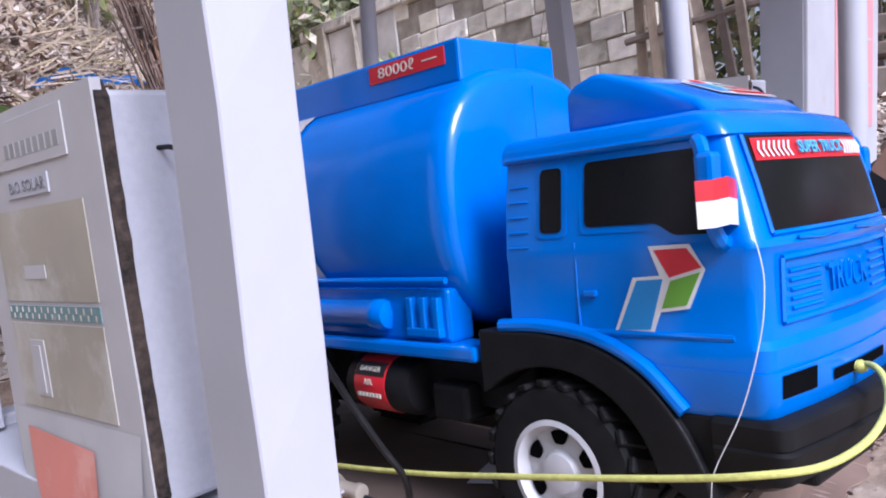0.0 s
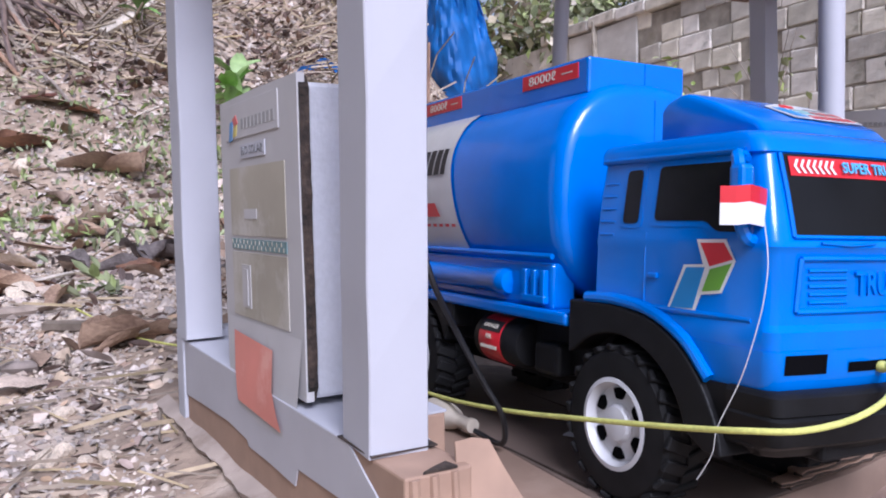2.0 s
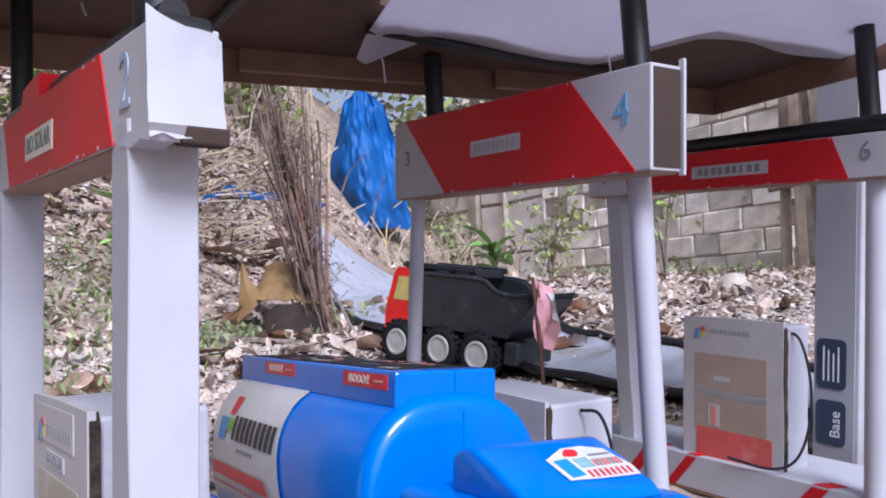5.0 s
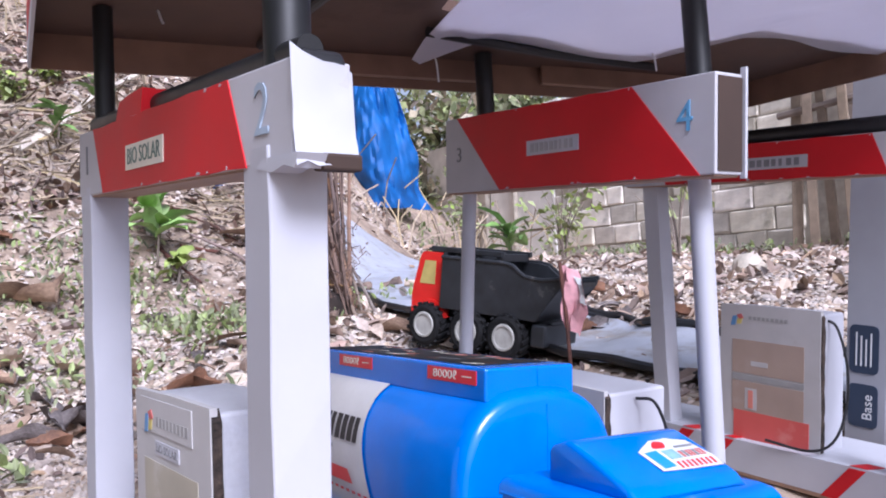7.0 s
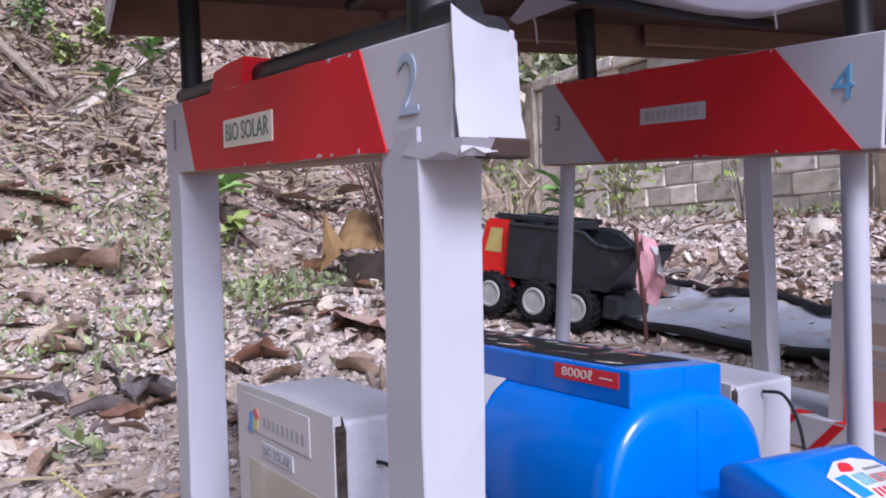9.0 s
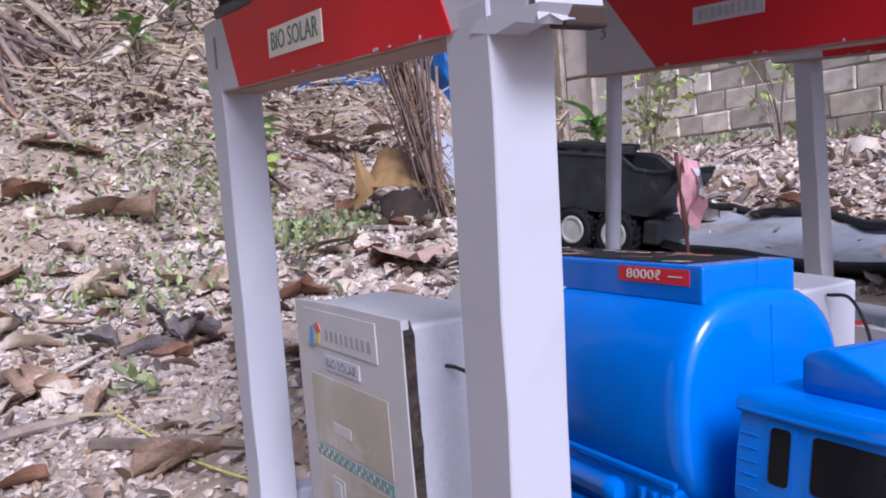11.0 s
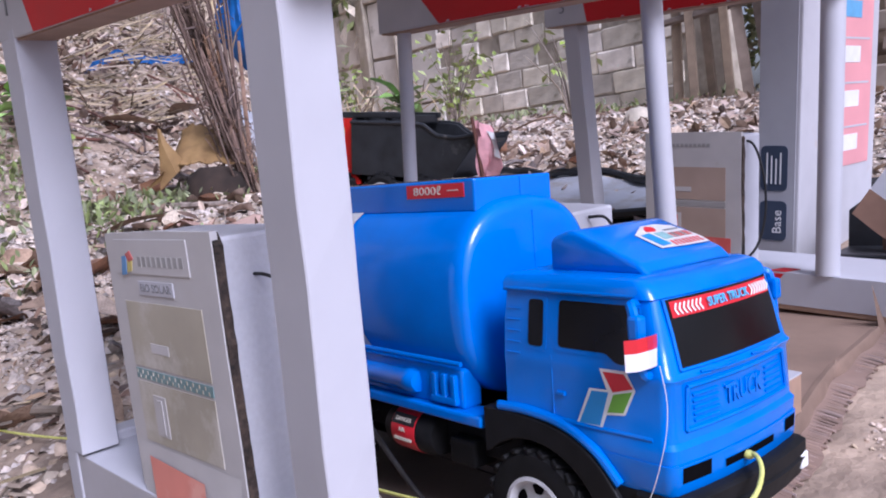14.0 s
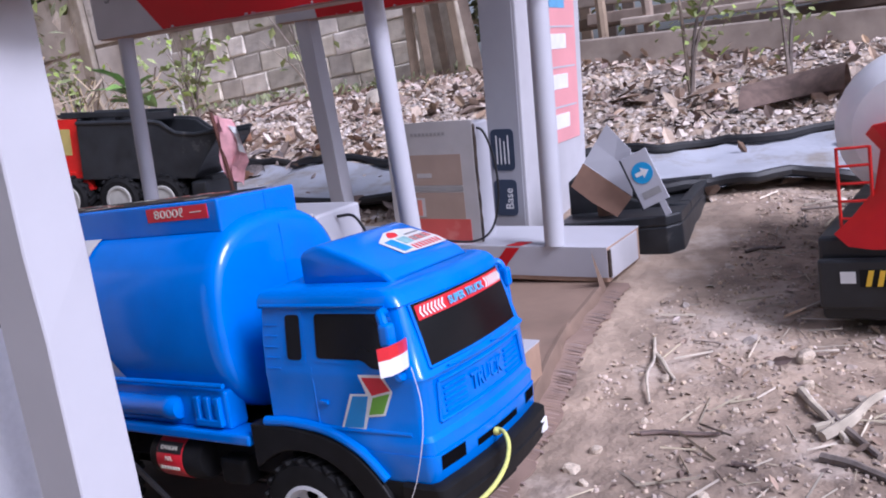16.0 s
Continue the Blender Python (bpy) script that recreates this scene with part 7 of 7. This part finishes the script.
# ---------------------------------------------------------------- single leaves that lie nearest
shapes = [leaf_mesh("dry_leaf", 1.0, 0.5, 0.22, 0.14, M_LEAF, 7, 30), leaf_mesh("dry_leaf", 1.0, 0.42, -0.1, 0.25, M_LEAF, 7, 31), leaf_mesh("dry_leaf", 1.0, 0.6, 0.15, -0.1, M_LEAFP, 7, 32), leaf_mesh("dry_leaf", 1.0, 0.45, 0.3, 0.2, M_LEAFP, 7, 33)]
rnd = random.Random(51)
k = 0
while k < 95:
    x, y = rnd.uniform(-2.3, -0.75), rnd.uniform(-1.1, 1.0)
    if y > 0.75 and x > -1.4:
        continue
    o = new("dry_leaf", rnd.choice(shapes))
    s = rnd.uniform(0.05, 0.14)
    o.matrix_basis = pose(x, y, lie(x, y) + 0.012, rnd.uniform(-28, 28), rnd.uniform(-22, 22), rnd.uniform(0, 360)) @ Matrix.Diagonal((s, s, s * 0.45, 1))
    tagged(o, "curled dry leaf lying on gravel", "leaf", "dry leaves")
    k += 1


for x, y, s in ((-3.71, -0.32, 0.32), (-3.24, -0.10, 0.36), (-3.0, 0.15, 0.2), (-2.2, 0.45, 0.22), (-1.75, -0.2, 0.17), (-1.4, -0.05, 0.16), (-3.9, 0.8, 0.3), (-2.0, -0.45, 0.15), (-2.5, -0.3, 0.22), (-4.2, 1.3, 0.3), (-3.3, 2.2, 0.26), (-2.6, 2.6, 0.24), (-3.9, 3.0, 0.3), (-0.42, 2.5, 0.24), (-0.5, 2.62, 0.2), (-0.3, 2.6, 0.18), (0.45, 2.9, 0.25)):
    o = new("dry_leaf", shapes[int(s * 100) % 2])
    o.matrix_basis = pose(x, y, lie(x, y) + 0.03, rnd.uniform(-30, 30), rnd.uniform(-15, 10), rnd.uniform(0, 360)) @ Matrix.Diagonal((s, s, s * 0.28, 1))
    tagged(o, "large curled brown dead leaf on the litter", "leaf", "large dead leaves")

# crumpled leaves of several tones between the station and the bank
M_TAN = mat("tan_dead_leaf", (0.35, 0.24, 0.165), 0.75, 0.22, 18, 0.004, c2=(0.20, 0.125, 0.085))
M_RUST = mat("rust_dead_leaf", (0.20, 0.095, 0.05), 0.7, 0.25, 18, 0.003, c2=(0.11, 0.055, 0.035))
M_GREYLEAF = mat("grey_rotting_leaf", (0.17, 0.145, 0.14), 0.8, 0.25, 18, 0.003, c2=(0.08, 0.065, 0.06))
M_CREAM = mat("cream_dead_leaf", (0.50, 0.41, 0.335), 0.75, 0.2, 18, 0.003, c2=(0.40, 0.30, 0.2))


def crumpled(seed, material):
    """One dead leaf, bent along its rib and twisted across, with a ragged rim."""
    r = random.Random(seed)
    bend, twist, fold = r.uniform(0.15, 0.5), r.uniform(-0.9, 0.9), r.uniform(0.1, 0.4)
    rows = []
    for i in range(11):
        u = i / 10
        w = 0.5 * math.sin(math.pi * min(0.98, u * 0.94 + 0.03)) ** 0.7 * (1 + 0.22 * r.uniform(-1, 1))
        a = twist * (u - 0.5)
        row = []
        for v in (-1, -0.66, -0.33, 0, 0.33, 0.66, 1):
            y, z = w * v / 2, fold * v * v * (0.6 + 0.8 * u) + 0.05 * math.sin(9 * u + 4 * v + seed) * abs(v)
            row.append((u + 0.03 * r.uniform(-1, 1) * abs(v), y * math.cos(a) - z * math.sin(a), bend * math.sin(math.pi * u) * 0.6 + y * math.sin(a) + z * math.cos(a)))
        rows.append(row)
    bm = loft(rows, closed=False)
    me = bpy.data.meshes.new("dead_leaf")
    bm.to_mesh(me)
    bm.free()
    for p in me.polygons:
        p.use_smooth = True
    me.materials.append(material)
    return me


kinds = [(crumpled(200 + i, m), w) for i, (m, w) in enumerate(((M_TAN, "tan"), (M_RUST, "rust-brown"), (M_GREYLEAF, "grey rotting"), (M_CREAM, "cream"), (M_LEAF, "brown"), (M_TAN, "tan"), (M_RUST, "rust-brown"), (M_GREYLEAF, "grey rotting")))]
spots = [(-3.71, -0.33, 0.22, 1), (-3.25, -0.14, 0.37, 0), (-2.95, -0.49, 0.16, 1), (-2.36, -0.32, 0.12, 2), (-2.12, -0.09, 0.15, 3), (-1.82, -0.06, 0.15, 0), (-1.62, -0.22, 0.17, 2), (-1.48, -0.3, 0.1, 6), (-1.95, -0.6, 0.17, 3),
         (-1.51, -0.61, 0.17, 0), (-0.9, -0.36, 0.13, 5), (-0.91, -0.375, 0.15, 0), (-1.755, -0.263, 0.16, 2), (-3.0, -0.7, 0.28, 0), (-1.6, -0.67, 0.15, 3), (-2.26, -0.72, 0.24, 5), (-2.34, -0.14, 0.2, 3),
         (-1.435, -0.61, 0.12, 1), (-2.66, -0.35, 0.2, 3), (-2.16, -0.04, 0.18, 0), (-3.5, -0.57, 0.28, 6), (-2.59, -0.375, 0.22, 3), (-1.85, -0.44, 0.14, 7), (-1.78, -0.22, 0.13, 2), (-1.6, -0.34, 0.13, 7), (-1.275, -0.465, 0.1, 5)]
rnd = random.Random(77)
while len(spots) < 120:
    x, y = rnd.uniform(-3.4, -0.85), rnd.uniform(-1.0, 2.3)
    if not (y > 0.55 and x > -1.5):
        spots.append((x, y, rnd.uniform(0.06, 0.13) * (1 - 0.12 * x), rnd.randrange(8)))
for x, y, s, k in spots:
    o = new("dead_leaf", kinds[k][0])
    o.matrix_basis = pose(x, y, lie(x, y) + 0.006, rnd.uniform(-25, 25), rnd.uniform(-12, 8), rnd.uniform(0, 360)) @ pose(-s / 2, 0, 0) @ Matrix.Diagonal((s, s, s * rnd.uniform(0.5, 0.8), 1))
    tagged(o, "crumpled " + kinds[k][1] + " dead leaf lying among the litter", "leaf", "crumpled dead leaves")

# ---------------------------------------------------------------- litter and gravel
def clear(x, y):
    return (-0.64 < x < (0.24 if y < 0.35 else 0.15) and -0.366 + 0.09 * max(0, x + 0.6) < y < 1.02) or (-0.25 < x < 0.2 and 0.8 < y < 1.3)


def on_sheet(x, y):
    return any((p.x - x) ** 2 + (p.y - y) ** 2 < (0.15 if p.x < -2.2 else 0.05) for p in curve_track)


def bare(x, y):
    """How thinly litter lies: bare earth on the open side."""
    if on_sheet(x, y):
        return 0.05
    if x > 0.1 and y < 1.9:
        return 0.02
    if y < -0.3 and x > -1.2:
        return 0.35
    return 1.0


def scatter(name, count, seed, template, tris, smin, smax, material, label, category, tilt, sink, area=None, power=1.5, near=1.0, patchy=False):
    rng = np.random.default_rng(seed)
    T = np.array(template)
    F = np.array(tris)
    V, FF = [], []
    made = 0
    while made < count:
        r = 0.9 + 6.4 * rng.random() ** power
        a = rng.uniform(1.2, 3.75)
        x, y = 0.35 + r * math.cos(a), -0.45 + r * math.sin(a)
        if area:
            x, y = rng.uniform(area[0], area[1]), rng.uniform(area[2], area[3])
            r = 0.8
            if clear(x, y) or on_sheet(x, y):
                continue
        elif clear(x, y) or y > 5.35 or rng.random() > bare(x, y) * (near if r < 2.3 else 1.0):
            continue
        if patchy and rng.random() > 0.42 + 1.5 * noise.noise((x * 1.7 + seed, y * 1.7, 3.1)):
            continue
        s = rng.uniform(smin, smax) ** 1.0 * (0.76 + 0.12 * r)
        ax, ay, az = rng.normal(0, tilt), rng.normal(0, tilt), rng.uniform(0, 6.283)
        m = np.array(Euler((ax, ay, az)).to_matrix())
        P = (T * (1, rng.uniform(0.7, 1.3), rng.uniform(0.4, 1.6)) * s) @ m.T
        V.append(P + (x, y, lie(x, y) + sink * s))
        FF.append(F + made * len(T))
        made += 1
    me = bpy.data.meshes.new(name)
    me.from_pydata(np.concatenate(V).tolist(), [], np.concatenate(FF).tolist())
    me.materials.append(material)
    return tagged(new(name, me), label, category, kind="stuff")


LEAF_T = ((0, 0, 0), (0.25, 0.2, 0.1), (0.3, 0, 0.03), (0.25, -0.2, 0.08), (0.65, 0.22, 0.16), (0.65, 0, 0.05), (0.65, -0.22, 0.1), (1, 0.02, 0.14))
LEAF_F = ((0, 2, 1), (0, 3, 2), (1, 2, 4), (2, 5, 4), (2, 3, 5), (3, 6, 5), (4, 5, 7), (5, 6, 7))
STRAW_T = ((0, -0.02, 0), (1, -0.015, 0.03), (1, 0.015, 0.03), (0, 0.02, 0), (0, 0, 0.035), (1, 0, 0.06))
STRAW_F = ((0, 1, 4), (1, 5, 4), (3, 4, 2), (4, 5, 2))
ROCK_T = ((1, 0, 0.1), (0.3, 0.9, 0), (-0.8, 0.5, 0.1), (-0.7, -0.7, 0), (0.4, -0.9, 0.1), (0.2, 0.1, 0.75), (-0.3, 0.3, 0.6), (0.1, -0.4, 0.6))
ROCK_F = ((0, 1, 5), (1, 6, 5), (1, 2, 6), (2, 3, 6), (3, 7, 6), (3, 4, 7), (4, 0, 7), (0, 5, 7), (5, 6, 7))
scatter("leaf_litter", 4200, 1, LEAF_T, LEAF_F, 0.02, 0.085, M_LEAF, "brown dry leaves strewn over the yard", "leaf litter", 0.4, 0.08, None, 1.15, 0.45, True)
scatter("pale_leaf_litter", 4700, 2, LEAF_T, LEAF_F, 0.015, 0.08, M_LEAFP, "pale dry leaves strewn over the yard", "leaf litter", 0.4, 0.08, None, 1.1, 0.3, True)
scatter("gravel", 44000, 3, ROCK_T, ROCK_F, 0.004, 0.016, M_PEB, "pale gravel scattered over the earth", "gravel", 0.4, -0.1, None, 1.3, 0.3)
scatter("fine_gravel", 15000, 13, ROCK_T, ROCK_F, 0.002, 0.0095, M_PEB, "fine gravel on the earth beside the station", "gravel", 0.5, -0.1, (-1.9, 0.15, -1.25, -0.36))
scatter("white_gravel", 5000, 14, ROCK_T, ROCK_F, 0.006, 0.024, mat("white_gravel", (0.54, 0.455, 0.39), 0.9, 0.15, 60, 0.002, island=0.3), "whitish stones scattered over the earth", "gravel", 0.4, -0.1, None, 1.3, 0.15)
scatter("earth_clods", 16000, 16, ROCK_T, ROCK_F, 0.004, 0.02, M_CLOD, "brown earth clods over the yard", "soil", 0.5, -0.15, None, 1.2)
scatter("dark_bits", 5000, 15, LEAF_T, LEAF_F, 0.01, 0.05, M_STEM, "dark rotten leaf scraps over the yard", "leaf litter", 0.5, 0.08, None, 1.3)
scatter("soil_crumbs", 22000, 7, ROCK_T, ROCK_F, 0.0012, 0.006, M_CLOD, "brown soil crumbs over the bare earth", "soil", 0.5, -0.1, (0.1, 1.7, 0.0, 2.4))
scatter("leaf_crumbs", 2600, 9, LEAF_T, LEAF_F, 0.006, 0.022, M_LEAF, "small dry leaf crumbs on bare earth", "leaf litter", 0.3, 0.05, (0.2, 2.2, -0.1, 2.6))
scatter("near_crumbs", 3600, 19, LEAF_T, LEAF_F, 0.006, 0.03, M_LEAF, "small brown leaf scraps beside the station", "leaf litter", 0.3, 0.05, (-1.9, 0.15, -1.25, -0.36))
scatter("pale_crumbs", 30000, 23, ROCK_T, ROCK_F, 0.003, 0.0115, mat("pale_soil_crumb", (0.56, 0.455, 0.38), 0.92, 0.15, 60, 0.002, island=0.35), "pale soil crumbs over the yard beside the station", "gravel", 0.5, -0.1, (-3.1, -0.68, -1.15, 1.0), patchy=True)
scatter("bank_stalks", 2400, 24, STRAW_T, STRAW_F, 0.10, 0.34, M_STRAWD, "dry grey-brown stalks matted over the earth bank", "straw", 0.25, 0.05, (-5.8, -3.85, -1.5, 1.9), patchy=True)
scatter("bank_leaves", 3800, 25, LEAF_T, LEAF_F, 0.03, 0.10, M_STEM, "dark rotten leaves caught on the earth bank", "leaf litter", 0.5, 0.08, (-5.8, -3.85, -1.5, 1.9), patchy=True)
scatter("near_straw", 700, 18, STRAW_T, STRAW_F, 0.03, 0.13, M_STRAWD, "thin dry stalks strewn beside the station", "straw", 0.12, 0.06, (-2.2, 0.15, -1.25, -0.3))
scatter("straw_bits", 800, 8, STRAW_T, STRAW_F, 0.02, 0.09, M_STRAW, "short dry straw bits on bare earth", "straw", 0.08, 0.05, (0.2, 1.7, 0.15, 2.0))
rw = random.Random(61)
verts, faces = [], []
for cx, cy, r, n in ((-2.6, 0.35, 0.3, 260), (-2.3, -0.25, 0.35, 200), (-2.75, 0.75, 0.2, 140), (-3.2, -0.3, 0.5, 160), (-6.0, 3.6, 0.6, 200), (-5.0, 5.0, 1.2, 320), (-3.6, 4.9, 0.9, 260), (-1.9, 0.0, 0.4, 70), (-2.9, 1.2, 0.3, 120), (-3.5, 0.15, 0.4, 620), (-3.55, -0.5, 0.5, 380), (-2.9, 0.45, 0.25, 200), (-2.76, -0.61, 0.08, 40), (-1.26, -0.4, 0.05, 22)):
    for i in range(n):
        x, y = rw.gauss(cx, r * 0.55), rw.gauss(cy, r * 0.55)
        if y > 5.3 or clear(x, y):
            continue
        z = lie(x, y) + rw.uniform(0, 0.07)
        m = Euler((rw.uniform(-0.8, 0.8), rw.uniform(-1.3, 0.2), rw.uniform(0, 6.28))).to_matrix()
        s = rw.uniform(0.02, 0.05) * (1 + 0.5 * (y > 3))
        k = len(verts)
        verts += [tuple(Vector((x, y, z)) + m @ Vector(q) * s) for q in LEAF_T]
        faces += [tuple(k + w for w in f) for f in LEAF_F]
me = bpy.data.meshes.new("low_weeds")
me.from_pydata(verts, [], faces)
me.materials.append(mat("muted_weed", (0.23, 0.27, 0.09), 0.6, 0.2, 20, 0.001, c2=(0.14, 0.17, 0.05), island=0.45))
tagged(new("low_weeds", me), "small yellow-green weeds among the litter", "weeds", kind="stuff")
# stones lying before the station
rocks = []
for i in range(4):
    bm = bmesh.new()
    bmesh.ops.create_icosphere(bm, subdivisions=2, radius=1.0)
    for v in bm.verts:
        v.co *= 1 + 0.35 * noise.noise(v.co * 1.3 + Vector((i * 7, 0, 0))) + 0.12 * noise.noise(v.co * 3.1 + Vector((i * 7, 5, 0)))
        v.co.z *= 0.65
    me = bpy.data.meshes.new("stone")
    bm.to_mesh(me)
    bm.free()
    me.materials.append(M_PEB)
    rocks.append(me)
for i in range(72):
    if i < 8:
        y = rw.uniform(0.0, 0.75)
        x, s = 0.25 - 0.10 * y + rw.uniform(0, 0.16), rw.uniform(0.004, 0.009)
    else:
        x, y, s = rw.uniform(-1.5, 0.1), rw.uniform(-0.85, -0.42), rw.uniform(0.005, 0.017)
    o = new("stone", rw.choice(rocks))
    o.matrix_basis = pose(x, y, lie(x, y) + 0.2 * s, rw.uniform(0, 40), rw.uniform(0, 40), rw.uniform(0, 360)) @ Matrix.Diagonal((s, s, s, 1))
    tagged(o, "small pale stone lying on bare earth", "stone", "loose stones")

for x, y, k in ((0.401, 0.553, 0.015), (0.417, 0.467, 0.011), (0.205, 0.199, 0.011), (0.215, 0.245, 0.009), (0.23, 0.17, 0.007)):
    o = new("stone", rw.choice(rocks))
    o.matrix_basis = pose(x, y, lie(x, y) + 0.2 * k, rw.uniform(0, 40), rw.uniform(0, 40), rw.uniform(0, 360)) @ Matrix.Diagonal((k, k, k, 1))
    tagged(o, "rough brown clod lying beside the station edge", "stone", "loose stones")
for i in range(60):
    x, y, k = rw.uniform(-3.4, -0.95), rw.uniform(-1.0, 1.0), rw.uniform(0.014, 0.04)
    if x > -1.5 and y > -0.3:
        continue
    o = new("stone", rw.choice(rocks))
    o.matrix_basis = pose(x, y, lie(x, y) + 0.15 * k, rw.uniform(0, 40), rw.uniform(0, 40), rw.uniform(0, 360)) @ Matrix.Diagonal((k, k, k, 1))
    tagged(o, "pale weathered stone among the dry litter", "stone", "litter stones")
bm = prism([(-0.014, -0.008), (0.016, -0.01), (0.004, 0.012)], "z", 0, 0.0008)
for v in bm.verts:
    v.co.z += 0.012 * (v.co.y > 0)
solo("paper_scrap", bm, M_PAPER, "small torn white paper scrap on the floor", "scrap", at=pose(-0.05, -0.035, 0.064, 0, 0, 30))

# ---------------------------------------------------------------- far block wall
wall = tagged(link_bm("wall_north", box(-9.5, -2.95, 5.378, 5.6, 0.0, 2.3), M_MORTAR), "old weathered concrete block wall with rough joints", "wall", kind="structure")
blocks = []
for i, length in enumerate((0.30, 0.40, 0.22, 0.36, 0.44, 0.27, 0.33, 0.25)):
    rb = random.Random(200 + i)
    bm = box(0, length, 0, 0.12, 0, 0.186, 0.011, 1)
    for v in bm.verts:
        v.co += Vector((rb.uniform(-1, 1) * 0.008, rb.uniform(-1, 1) * 0.006, rb.uniform(-1, 1) * 0.007))
    me = bpy.data.meshes.new("block")
    bm.to_mesh(me)
    bm.free()
    me.materials.append(M_BLOCK)
    blocks.append((length, me))
rnd = random.Random(8)
for row in range(10):
    z, x = 0.40 + row * 0.196, -6.36 - rnd.uniform(0, 0.16)
    while x < -3.4:
        length, me = rnd.choice(blocks)
        if z + 0.19 > lie(x, 5.3) - 0.1 and rnd.random() > 0.1:
            o = new("block", me)
            o.matrix_basis = pose(x, 5.362 + rnd.uniform(-0.01, 0.008), z + rnd.uniform(-0.006, 0.006), rnd.uniform(-2, 2), rnd.uniform(-1.6, 1.6), rnd.uniform(-1.5, 1.5))
            o.parent = wall
        x += length + 0.012
for i in range(11):
    bm = box(0, 0.5, 0, 0.26, 0, 0.13, 0.015, 1)
    part("coping_stone", bm, M_BLOCK, wall, at=pose(-8.3 + i * 0.51, 5.3, 2.33 + 0.02 * math.sin(i), 0, rnd.uniform(-2, 2), 0))
M_PLASTER = mat("peeling_plaster", (0.60, 0.57, 0.53), 0.92, 0.14, 5, 0.008, c2=(0.46, 0.43, 0.39), stain=(0.24, 0.22, 0.17), stain_scale=2.2, stain_cut=0.6, bump_scale=16)
for x0, x1 in ((-9.3, -7.96), (-7.73, -7.22), (-7.14, -6.47)):
    for z0, z1 in ((0.3, 1.02), (1.05, 1.62), (1.66, 2.33)):
        bm = box(x0, x1, 5.345, 5.376, z0, z1, 0.006, 1)
        for v in bm.verts:
            v.co += Vector((noise.noise(v.co * 3), 0.5 * noise.noise(v.co * 5), noise.noise(v.co * 4))) * 0.03
        part("plaster_panel", bm, M_PLASTER, wall, "peeling grey-white plaster")
for x, w in ((-7.95, 0.2), (-7.2, 0.05)):
    part("wall_post", box(x, x + w, 5.29, 5.374, 0.3, 2.42, 0.012, 1), M_MORTAR, wall, "rough cement post")
